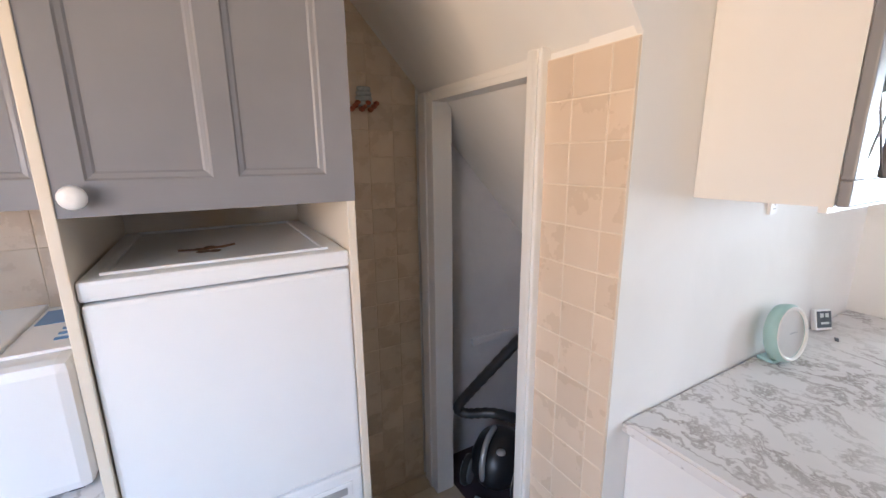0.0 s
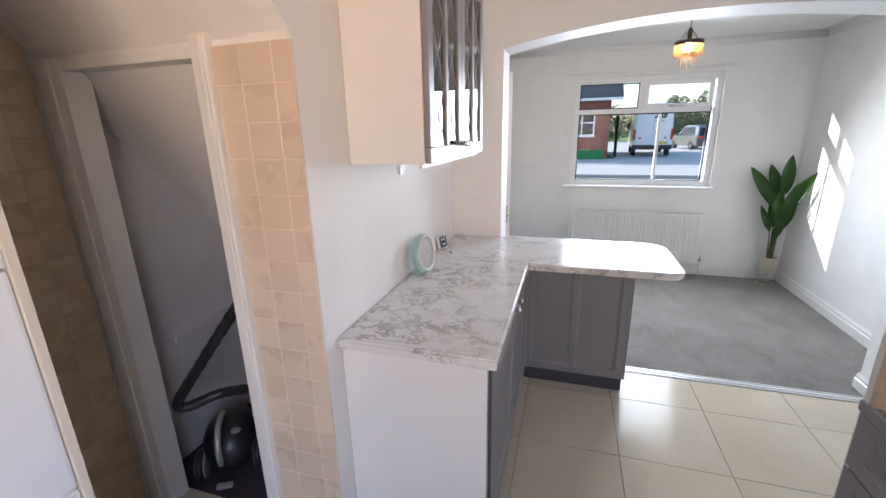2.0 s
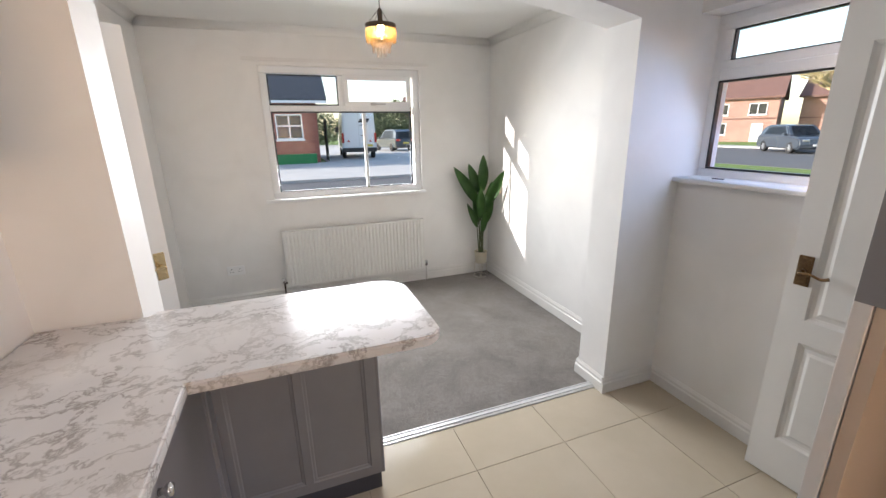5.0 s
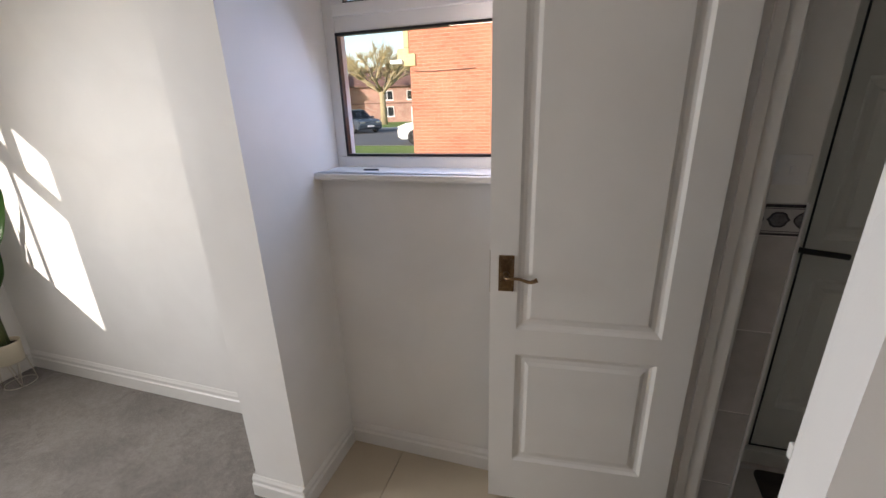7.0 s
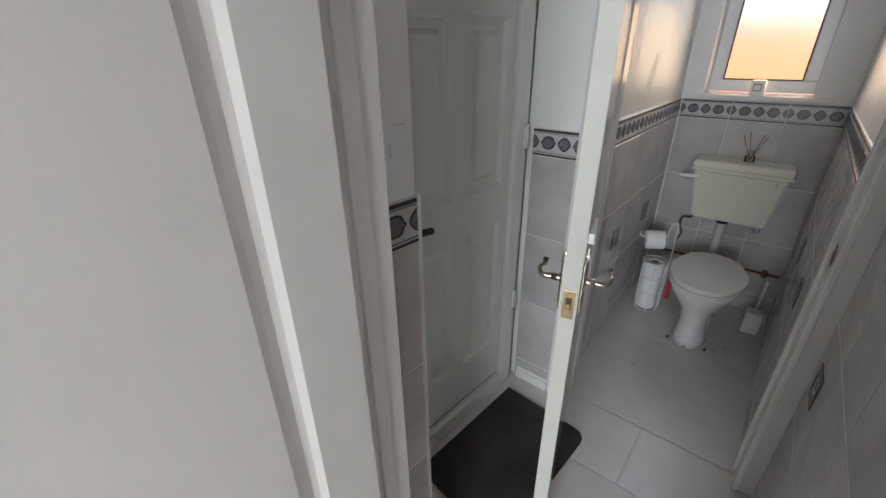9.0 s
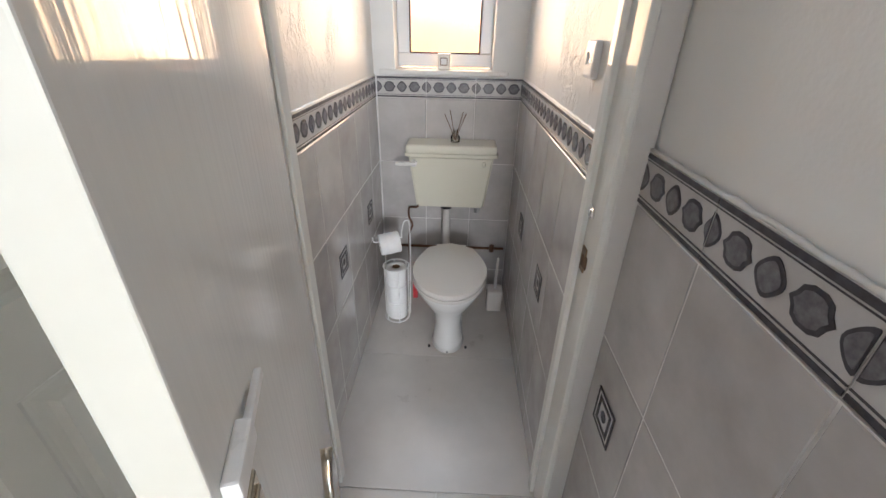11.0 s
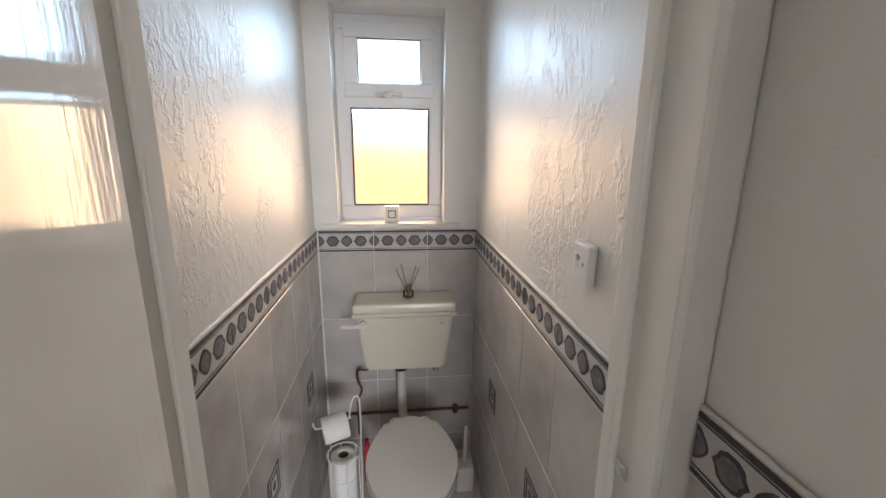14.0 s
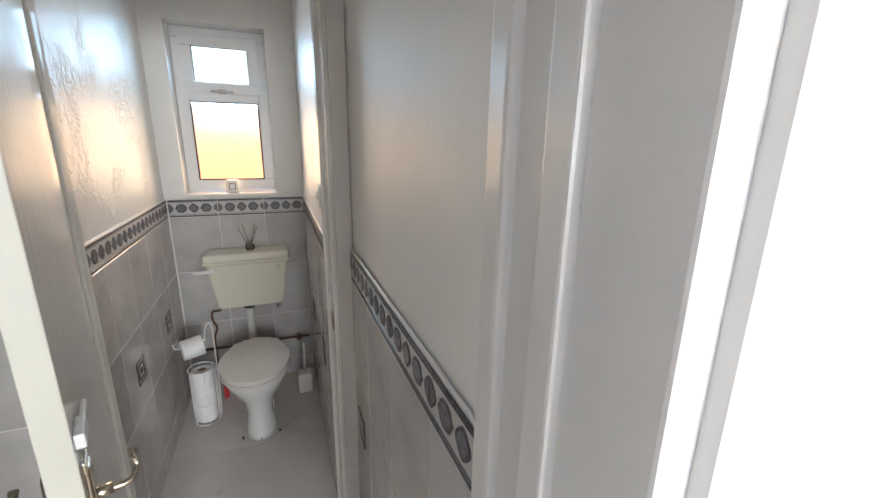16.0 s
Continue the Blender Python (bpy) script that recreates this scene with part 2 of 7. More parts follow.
bark = surface("tree_bark", (0.24, 0.19, 0.11), (0.38, 0.32, 0.20), 9, 0.9, bump=0.6, bump_scale=30, depth=0.02)
twig_mat = surface("pale_twigs", (0.40, 0.33, 0.17), (0.52, 0.44, 0.26), 3, 0.9)
hedge_green = surface("hedge_leaf", (0.035, 0.055, 0.02), (0.075, 0.095, 0.035), 6, 0.8)
fence_dark = surface("dark_green_fence", (0.012, 0.03, 0.02), (0.022, 0.045, 0.03), 4, 0.7)
van_white = surface("white_van_paint", (0.74, 0.76, 0.78), (0.78, 0.80, 0.82), 1.0, 0.25, coat=0.5)
car_grey = surface("dark_blue_grey_paint", (0.045, 0.055, 0.07), (0.055, 0.068, 0.085), 1.0, 0.22, coat=0.6)
car_glass = surface("tinted_car_glass", (0.015, 0.018, 0.022), (0.03, 0.035, 0.04), 1.0, 0.06)
tyre = surface("tyre_rubber", (0.015, 0.015, 0.015), (0.025, 0.025, 0.025), 10, 0.8)
alloy = surface("wheel_alloy", (0.5, 0.5, 0.5), (0.6, 0.6, 0.6), 10, 0.3, metal=0.8)
lamp_red = surface("red_lamp_lens", (0.42, 0.02, 0.02), (0.5, 0.04, 0.03), 10, 0.2)
plate_yellow = surface("yellow_plate", (0.62, 0.48, 0.06), (0.68, 0.54, 0.09), 10, 0.4)
stone_cream = surface("cream_kneeler_stone", (0.50, 0.37, 0.20), (0.58, 0.44, 0.26), 4, 0.8)


def marble_worktop():
    m, nt, p = material("marbled_laminate")
    co = coords(nt)
    warp = node(nt, "ShaderNodeTexNoise", Scale=3.2, Detail=5.0, Roughness=0.62)
    nt.links.new(co, warp.inputs["Vector"])
    shift = mixed(nt, 0.40, co, warp.outputs["Color"], "ADD")
    lean = nt.nodes.new("ShaderNodeMapping")
    lean.inputs["Rotation"].default_value = (0, 0, radians(38))
    lean.inputs["Scale"].default_value = (1.3, 0.6, 1.0)
    nt.links.new(shift, lean.inputs["Vector"])
    vein = node(nt, "ShaderNodeTexNoise", Scale=8.0, Detail=6.0, Roughness=0.6)
    nt.links.new(lean.outputs["Vector"], vein.inputs["Vector"])
    v1 = ramp(nt, vein.outputs["Fac"], [(0.455, (0, 0, 0)), (0.493, (0.9,) * 3), (0.500, (1, 1, 1)), (0.507, (0.9,) * 3), (0.545, (0, 0, 0))])
    cloud = node(nt, "ShaderNodeTexNoise", Scale=5.0, Detail=3.0)
    nt.links.new(co, cloud.inputs["Vector"])
    mask = ramp(nt, cloud.outputs["Fac"], [(0.36, (0.25,) * 3), (0.62, (1, 1, 1))])
    amount = mixed(nt, 1.0, v1, mask, "MULTIPLY")
    base = ramp(nt, cloud.outputs["Fac"], [(0.3, (0.74, 0.72, 0.71)), (0.7, (0.66, 0.64, 0.635))])
    nt.links.new(mixed(nt, amount, base, (0.35, 0.325, 0.31)), p.inputs["Base Color"])
    p.inputs["Roughness"].default_value = 0.20
    p.inputs["Specular IOR Level"].default_value = 0.22
    return m


worktop_marble = marble_worktop()


def textured_plaster():
    m, nt, p = material("stippled_swirl_plaster")
    co = coords(nt)
    warp = node(nt, "ShaderNodeTexNoise", Scale=5.0, Detail=3.0)
    nt.links.new(co, warp.inputs["Vector"])
    shift = mixed(nt, 0.22, co, warp.outputs["Color"], "ADD")
    st = nt.nodes.new("ShaderNodeMapping")
    st.inputs["Scale"].default_value = (1.0, 1.0, 0.42)
    nt.links.new(shift, st.inputs["Vector"])
    n = node(nt, "ShaderNodeTexNoise", Scale=30.0, Detail=5.0, Roughness=0.6)
    nt.links.new(st.outputs["Vector"], n.inputs["Vector"])
    ridge = ramp(nt, n.outputs["Fac"], [(0.44, (0, 0, 0)), (0.52, (0.9, 0.9, 0.9)), (0.57, (1, 1, 1)), (0.66, (0.3, 0.3, 0.3))])
    patch = node(nt, "ShaderNodeTexNoise", Scale=5.5, Detail=4.0)
    nt.links.new(co, patch.inputs["Vector"])
    where = ramp(nt, patch.outputs["Fac"], [(0.47, (0.04,) * 3), (0.64, (1, 1, 1))])
    h = mixed(nt, 1.0, ridge, where, "MULTIPLY")
    p.inputs["Base Color"].default_value = (0.79, 0.77, 0.735, 1)
    p.inputs["Roughness"].default_value = 0.42
    p.inputs["Specular IOR Level"].default_value = 0.35
    bumped(nt, p, h, 0.55, 0.006)
    return m


swirl_plaster = textured_plaster()


def brushed_gloss():
    """White gloss paint with upright brush marks that ripple its reflections."""
    m, nt, p = material("brushed_white_gloss")
    st = nt.nodes.new("ShaderNodeMapping")
    st.inputs["Scale"].default_value = (1.0, 1.0, 0.05)
    nt.links.new(coords(nt), st.inputs["Vector"])
    n = node(nt, "ShaderNodeTexNoise", Scale=85.0, Detail=4.0)
    nt.links.new(st.outputs["Vector"], n.inputs["Vector"])
    big = node(nt, "ShaderNodeTexNoise", Scale=3.0, Detail=4.0)
    nt.links.new(coords(nt), big.inputs["Vector"])
    nt.links.new(ramp(nt, big.outputs["Fac"], [(0.3, (0.74, 0.73, 0.69)), (0.7, (0.79, 0.78, 0.74))]), p.inputs["Base Color"])
    p.inputs["Roughness"].default_value = 0.06
    p.inputs["Specular IOR Level"].default_value = 0.12
    bumped(nt, p, n.outputs["Fac"], 0.17, 0.003)
    return m


brushed_white = brushed_gloss()


def carpet_material():
    m, nt, p = material("grey_cut_pile_carpet")
    co = coords(nt)
    big = node(nt, "ShaderNodeTexNoise", Scale=3.4, Detail=4.0, Roughness=0.6, Distortion=0.8)
    fine = node(nt, "ShaderNodeTexNoise", Scale=240.0, Detail=3.0)
    for n in (big, fine):
        nt.links.new(co, n.inputs["Vector"])
    c1 = ramp(nt, big.outputs["Fac"], [(0.33, (0.182, 0.160, 0.144)), (0.64, (0.255, 0.226, 0.205))])
    c2 = ramp(nt, fine.outputs["Fac"], [(0.3, (0.72,) * 3), (0.7, (1.2,) * 3)])
    mid = node(nt, "ShaderNodeTexNoise", Scale=38.0, Detail=4.0, Roughness=0.7)
    nt.links.new(co, mid.inputs["Vector"])
    c3 = ramp(nt, mid.outputs["Fac"], [(0.35, (0.82,) * 3), (0.65, (1.12,) * 3)])
    nt.links.new(mixed(nt, 1.0, mixed(nt, 1.0, c1, c2, "MULTIPLY"), c3, "MULTIPLY"), p.inputs["Base Color"])
    p.inputs["Roughness"].default_value = 1.0
    p.inputs["Specular IOR Level"].default_value = 0.1
    p.inputs["Sheen Weight"].default_value = 0.3
    bumped(nt, p, fine.outputs["Fac"], 0.9, 0.006)
    return m


carpet = carpet_material()


def brickwork(name, a, b, mortar, rot):
    m, nt, p = material(name)
    st = nt.nodes.new("ShaderNodeMapping")
    st.inputs["Rotation"].default_value = rot
    nt.links.new(coords(nt), st.inputs["Vector"])
    t = node(nt, "ShaderNodeTexBrick", Scale=1.0, Mortar_Size=0.007, Brick_Width=0.225, Row_Height=0.075, Color1=(*a, 1), Color2=(*b, 1), Mortar=(*mortar, 1))
    nt.links.new(st.outputs["Vector"], t.inputs["Vector"])
    n = node(nt, "ShaderNodeTexNoise", Scale=0.9, Detail=5.0)
    nt.links.new(coords(nt), n.inputs["Vector"])
    tone = ramp(nt, n.outputs["Fac"], [(0.3, (0.8,) * 3), (0.7, (1.15,) * 3)])
    nt.links.new(mixed(nt, 1.0, t.outputs["Color"], tone, "MULTIPLY"), p.inputs["Base Color"])
    p.inputs["Roughness"].default_value = 0.85
    bumped(nt, p, t.outputs["Fac"], -0.6, 0.01)
    return m


brick_orange = brickwork("orange_brickwork", (0.40, 0.135, 0.078), (0.47, 0.175, 0.105), (0.45, 0.26, 0.185), (radians(90), 0, 0))
brick_red = brickwork("red_brickwork", (0.24, 0.062, 0.045), (0.34, 0.095, 0.07), (0.30, 0.20, 0.17), (radians(90), radians(90), 0))
brick_west = brickwork("sunlit_brickwork", (0.36, 0.105, 0.035), (0.42, 0.14, 0.05), (0.38, 0.22, 0.12), (radians(90), 0, 0))


def clear_glass(name, tint=(1, 1, 1), rough=0.0, ior=1.5):
    m, nt, p = material(name)
    nt.nodes.remove(p)
    out = nt.nodes["Material Output"]
    tr = nt.nodes.new("ShaderNodeBsdfTransparent")
    tr.inputs["Color"].default_value = (*tint, 1)
    gl = nt.nodes.new("ShaderNodeBsdfGlossy")
    gl.inputs["Roughness"].default_value = rough
    fr = node(nt, "ShaderNodeFresnel", IOR=ior)
    mx = nt.nodes.new("ShaderNodeMixShader")
    nt.links.new(fr.outputs["Fac"], mx.inputs["Fac"])
    nt.links.new(tr.outputs["BSDF"], mx.inputs[1])
    nt.links.new(gl.outputs["BSDF"], mx.inputs[2])
    nt.links.new(mx.outputs["Shader"], out.inputs["Surface"])
    return m


glass = clear_glass("window_glass", ior=1.18)
cabinet_glass = clear_glass("leaded_cabinet_glass", (0.8, 0.8, 0.8), 0.02, 1.9)


def obscured_glass():
    m, nt, p = material("obscured_glass")
    p.inputs["Transmission Weight"].default_value = 1.0
    p.inputs["Roughness"].default_value = 0.42
    p.inputs["IOR"].default_value = 1.22
    p.inputs["Specular IOR Level"].default_value = 0.1
    n = node(nt, "ShaderNodeTexNoise", Scale=95.0, Detail=3.0)
    nt.links.new(coords(nt), n.inputs["Vector"])
    bumped(nt, p, n.outputs["Fac"], 0.6, 0.004)
    return m


frosted = obscured_glass()


def crystal(name, tint):
    m, nt, p = material(name)
    p.inputs["Base Color"].default_value = (*tint, 1)
    p.inputs["Transmission Weight"].default_value = 0.75
    p.inputs["Roughness"].default_value = 0.12
    p.inputs["IOR"].default_value = 1.3
    return m


amber = crystal("amber_crystal", (1.0, 0.80, 0.50))
pale_crystal = crystal("pale_crystal", (0.98, 0.88, 0.78))


def emitter(name, colour, strength):
    m, nt, p = material(name)
    p.inputs["Emission Color"].default_value = (*colour, 1)
    p.inputs["Emission Strength"].default_value = strength
    return m


bulb_glow = emitter("bulb_glow", (1.0, 0.62, 0.22), 45)

# ---- mesh tools ----


def box(bm, x0, x1, y0, y1, z0, z1, mat=0, bevel=0.0):
    c = ((x0 + x1) / 2, (y0 + y1) / 2, (z0 + z1) / 2)
    r = bmesh.ops.create_cube(bm, size=1, matrix=Matrix.Translation(c) @ Matrix.Diagonal((abs(x1 - x0), abs(y1 - y0), abs(z1 - z0), 1)))
    faces = set(f for v in r["verts"] for f in v.link_faces)
    for f in faces:
        f.material_index = mat
    if bevel:
        edges = list({e for f in faces for e in f.edges})
        bmesh.ops.bevel(bm, geom=edges, offset=bevel, segments=2, affect="EDGES", profile=0.6)
    return bm


def boxes(*specs, bevel=0.0):
    bm = bmesh.new()
    for s in specs:
        box(bm, *s[:6], mat=s[6] if len(s) > 6 else 0, bevel=bevel)
    return bm


def prism(bm, pts, a, b, axis="z", mat=0):
    """A flat outline pushed from a to b along an axis."""
    def at(p, h):
        return {"z": (p[0], p[1], h), "y": (p[0], h, p[1]), "x": (h, p[0], p[1])}[axis]
    lo = [bm.verts.new(at(p, a)) for p in pts]
    hi = [bm.verts.new(at(p, b)) for p in pts]
    faces = [bm.faces.new(lo), bm.faces.new(hi)]
    for i in range(len(pts)):
        j = (i + 1) % len(pts)
        faces.append(bm.faces.new((lo[i], lo[j], hi[j], hi[i])))
    for f in faces:
        f.material_index = mat
    return faces


def tube(bm, pts, r, n=8, mat=0, closed=False):
    pts = [Vector(p) for p in pts]
    rings, k = [], len(pts)
    side = None
    for i, p in enumerate(pts):
        if closed:
            d = pts[(i + 1) % k] - pts[i - 1]
        else:
            d = pts[min(i + 1, k - 1)] - pts[max(i - 1, 0)]
        d.normalize()
        if side is None:
            side = d.orthogonal().normalized()
        side = (side - d * side.dot(d)).normalized()
        up = d.cross(side)
        rr = r[i] if isinstance(r, (list, tuple)) else r
        rings.append([bm.verts.new(p + (side * math.cos(2 * math.pi * j / n) + up * math.sin(2 * math.pi * j / n)) * rr) for j in range(n)])
    last = k if closed else k - 1
    for i in range(last):
        a, b = rings[i], rings[(i + 1) % k]
        for j in range(n):
            f = bm.faces.new((a[j], a[(j + 1) % n], b[(j + 1) % n], b[j]))
            f.smooth, f.material_index = True, mat
    if not closed:
        for ring in (rings[0], rings[-1]):
            bm.faces.new(ring).material_index = mat
    return bm


def lathe(bm, prof, n=24, centre=(0, 0, 0), mat=0, sx=1.0, sy=1.0):
    cx, cy, cz = centre
    rings = []
    for r, z in prof:
        rings.append([bm.verts.new((cx + sx * r * math.cos(2 * math.pi * j / n), cy + sy * r * math.sin(2 * math.pi * j / n), cz + z)) for j in range(n)])
    for a, b in zip(rings, rings[1:]):
        for j in range(n):
            f = bm.faces.new((a[j], a[(j + 1) % n], b[(j + 1) % n], b[j]))
            f.smooth, f.material_index = True, mat
    for ring in (rings[0], rings[-1]):
        bm.faces.new(ring).material_index = mat
    return bm


def bez(pts, n=8):
    """A smooth line through points."""
    pts = [Vector(p) for p in pts]
    out = []
    for i in range(len(pts) - 1):
        p0, p1, p2, p3 = pts[max(i - 1, 0)], pts[i], pts[i + 1], pts[min(i + 2, len(pts) - 1)]
        for s in range(n):
            t = s / n
            out.append(0.5 * ((2 * p1) + (p2 - p0) * t + (2 * p0 - 5 * p1 + 4 * p2 - p3) * t * t + (3 * p1 - p0 - 3 * p2 + p3) * t ** 3))
    out.append(pts[-1])
    return out


def rect(x0, x1, z0, z1, arch=0.0, n=10):
    if not arch:
        return [(x0, z0), (x1, z0), (x1, z1), (x0, z1)]
    top = []
    for i in range(n + 1):
        s = i / n
        k = 0.5 - 0.5 * math.cos(2 * math.pi * min(max((s - 0.12) / 0.76, 0), 1))
        top.append((x1 + (x0 - x1) * s, z1 - arch + arch * k))
    return [(x0, z0), (x1, z0)] + top


def inset_poly(pts, d):
    out, k = [], len(pts)
    for i in range(k):
        a, b, c = Vector(pts[i - 1]), Vector(pts[i]), Vector(pts[(i + 1) % k])
        e1, e2 = (b - a).normalized(), (c - b).normalized()
        n1, n2 = Vector((-e1.y, e1.x)), Vector((-e2.y, e2.x))
        m = (n1 + n2).normalized()
        out.append(tuple(b + m * d / max(0.35, m.dot(n1))))
    return out


def panel_slab(w, h, t, panels, profile, both=True, mat=0):
    """A door or drawer front x 0..w, z 0..h, thickness t about y=0, its panels sunk or raised by a moulding profile of (inset, depth)."""
    bm = bmesh.new()
    outer = [(0, 0), (w, 0), (w, h), (0, h)]
    rims = []
    for sgn in (-1, 1):
        y = sgn * t / 2
        rim = [bm.verts.new((x, y, z)) for x, z in outer]
        rims.append(rim)
        edges = [bm.edges.new((rim[i], rim[(i + 1) % 4])) for i in range(4)]
        if sgn == 1 and not both:
            bm.faces.new(rim)
            continue
        loops = []
        for p in panels:
            vs = [bm.verts.new((x, y, z)) for x, z in p]
            edges += [bm.edges.new((vs[i], vs[(i + 1) % len(vs)])) for i in range(len(vs))]
            loops.append((p, vs))
        bmesh.ops.triangle_fill(bm, use_beauty=True, edges=edges)
        for p, vs in loops:
            prev = vs
            for ins, dep in profile:
                q = inset_poly(p, ins)
                cur = [bm.verts.new((x, y - sgn * dep, z)) for x, z in q]
                for i in range(len(cur)):
                    j = (i + 1) % len(cur)
                    bm.faces.new((prev[i], prev[j], cur[j], cur[i]))
                prev = cur
            bm.faces.new(prev)
    for i in range(4):
        j = (i + 1) % 4
        bm.faces.new((rims[0][i], rims[0][j], rims[1][j], rims[1][i]))
    bmesh.ops.recalc_face_normals(bm, faces=bm.faces)
    for f in bm.faces:
        f.material_index = mat
    return bm


SHAKER = [(0.004, 0.004), (0.012, 0.006), (0.016, 0.009)]
MOULDED = [(0.010, 0.008), (0.020, 0.011), (0.034, 0.009), (0.046, 0.003)]


def mesh_of(bm, name, *mats):
    bmesh.ops.recalc_face_normals(bm, faces=bm.faces)
    me = bpy.data.meshes.new(name)
    bm.to_mesh(me)
    bm.free()
    for m in mats:
        me.materials.append(m)
    return me


def part(name, bm, mat, parent, label=""):
    mats = mat if isinstance(mat, tuple) else (mat,)
    ob = new(name, bm if isinstance(bm, bpy.types.Mesh) else mesh_of(bm, name, *mats))
    ob.parent = parent
    return tagged(ob, label=label)


def thing(name, loc, label, category, group="", rz=0.0):
    ob = new(name)
    ob.empty_display_size = 0.1
    ob.matrix_basis = pose(*loc, 0, 0, rz)
    return tagged(ob, label, category, group)


def solid(name, bm, mat, label, category, loc=(0, 0, 0), rz=0.0, group=""):
    mats = mat if isinstance(mat, tuple) else (mat,)
    ob = new(name, mesh_of(bm, name, *mats))
    ob.matrix_basis = pose(*loc, 0, 0, rz)
    return tagged(ob, label, category, group)


def structure(name, bm, mat, label="", category=""):
    mats = mat if isinstance(mat, tuple) else (mat,)
    return tagged(new(name, mesh_of(bm, name, *mats)), label, category, kind="structure")


def wall(name, axis, c0, c1, a0, a1, z0, z1, holes, mat, label):
    """A wall between c0 and c1 along its thickness axis, a0..a1 along its run, with rectangular holes (a, b, low, high)."""
    bm = bmesh.new()
    aa = sorted({a0, a1, *(h[0] for h in holes), *(h[1] for h in holes)})
    for s, e in zip(aa, aa[1:]):
        cuts = sorted((h[2], h[3]) for h in holes if h[0] <= s and h[1] >= e)
        z = z0
        for lo, hi in cuts + [(z1, z1)]:
            if lo > z + 1e-4:
                box(bm, *((c0, c1, s, e) if axis == "x" else (s, e, c0, c1)), z, lo)
            z = hi
    return structure(name, bm, mat, label, "wall")


def round_corner(cx, cy, r, a0, a1, n=8):
    return [(cx + r * math.cos(radians(a0 + (a1 - a0) * i / n)), cy + r * math.sin(radians(a0 + (a1 - a0) * i / n))) for i in range(n + 1)]

# ---- setting ----
CEIL = 2.40
structure("floor", boxes((-1.70, 2.545, -2.65, 1.60, -0.20, -0.010)), kitchen_grout, "screed under polished cream kitchen tiles", "floor")
structure("floor_lounge", boxes((2.60, 4.92, -2.60, 0.75, -0.20, 0.004)), carpet, "soft grey cut-pile carpet with footfall marks", "floor")
structure("floor_lobby", boxes((-0.12, 1.06, -2.98, -1.60, -0.20, -0.0105)), grout, "screed under the lobby tiles", "floor")
structure("floor_wc", boxes((-1.45, 1.02, -2.86, -1.80, -0.009, -0.004)), grout, "pale grouted floor of the toilet and lobby", "floor")
structure("floor_cupboard", boxes((0.985, 2.45, 0.64, 1.60, -0.009, 0.004)), cupboard_carpet, "dark purple carpet of the understairs cupboard", "floor")

wall("wall_north", "y", 0.500, 0.64, 0.905, 2.49, 0, CEIL, [], wall_paint, "white painted kitchen wall above the worktop")
wall("wall_alcove", "y", 1.53, 1.66, -1.70, 0.95, 0, CEIL, [], wall_paint, "kitchen wall behind the fridge and worktop")
wall("wall_west", "x", -1.85, -1.60, -1.95, 1.66, 0, CEIL, [(-1.45, 0.15, 1.0, 2.1)], wall_paint, "white kitchen wall with a window opening")
wall("wall_lobby_jamb", "x", 1.03, 1.20, -1.69, -1.60, 0, CEIL, [], wall_paint, "white wall end beside the lobby doorway")
wall("wall_kitchen_south", "y", -1.665, -1.625, -1.60, 1.03, 0, CEIL, [], wall_paint, "white kitchen wall behind the dresser")
wall("wall_partition", "y", -1.845, -1.79, -1.60, 1.03, 0, CEIL, [], lobby_paint, "white partition between kitchen and lobby")
wall("wall_south", "y", -2.66, -2.40, 1.055, 4.80, 0, CEIL, [(1.47, 2.50, 1.265, 2.09)], wall_paint, "white plaster wall with a window over the nook")
wall("wall_lobby_door", "x", 1.06, 1.16, -2.40, -1.69, 0, CEIL, [(-2.39, -1.69, 0, 2.02)], lobby_paint, "wall over the lobby doorway")
wall("wall_lobby_pier", "y", -2.86, -2.475, 0.905, 1.055, 0, CEIL, [], lobby_paint, "short white pier beside the back door")
wall("wall_lobby_south", "y", -2.90, -2.765, -0.10, 0.905, 0, CEIL, [(0.10, 0.905, 0, 2.08)], lobby_paint, "wall around the back door")
wall("wall_wc_front", "x", -0.075, 0.02, -2.87, -1.845, 0, CEIL, [(-2.615, -1.903, 0, 2.0)], lobby_paint, "lobby wall around the toilet doorway")
wall("wall_wc_south", "y", -2.78, -2.652, -1.62, -0.075, 0, CEIL, [], swirl_plaster, "toilet wall with swirled textured plaster")
wall("wall_wc_north", "y", -1.908, -1.850, -1.62, -0.075, 0, CEIL, [], swirl_plaster, "toilet wall with swirled textured plaster")
wall("wall_wc_back", "x", -1.62, -1.370, -2.652, -1.908, 0, CEIL, [(-2.545, -2.065, 1.225, 2.135)], wall_paint, "cream wall around the toilet window")
wall("wall_east", "x", 4.80, 4.92, -2.66, 0.72, 0, CEIL + 0.05, [(-1.645, -0.235, 0.972, 2.105)], wall_paint, "white lounge wall with the front window")
wall("wall_lounge_north", "y", 0.585, 0.72, 2.72, 4.80, 0, CEIL, [], wall_paint, "white lounge wall")
wall("wall_cupboard_back", "y", 1.565, 1.66, 0.95, 2.45, 0, 2.2, [], cupboard_paint, "scuffed white wall inside the understairs cupboard")
wall("wall_cupboard_side", "x", 2.40, 2.49, 0.64, 1.60, 0, 2.2, [], cupboard_paint, "end wall of the understairs cupboard")
wall("wall_cupboard_front", "x", 0.905, 0.985, 0.64, 1.53, 0, 1.845, [(0.812, 1.40, 0, 1.822)], wall_paint, "wall around the understairs cupboard door")

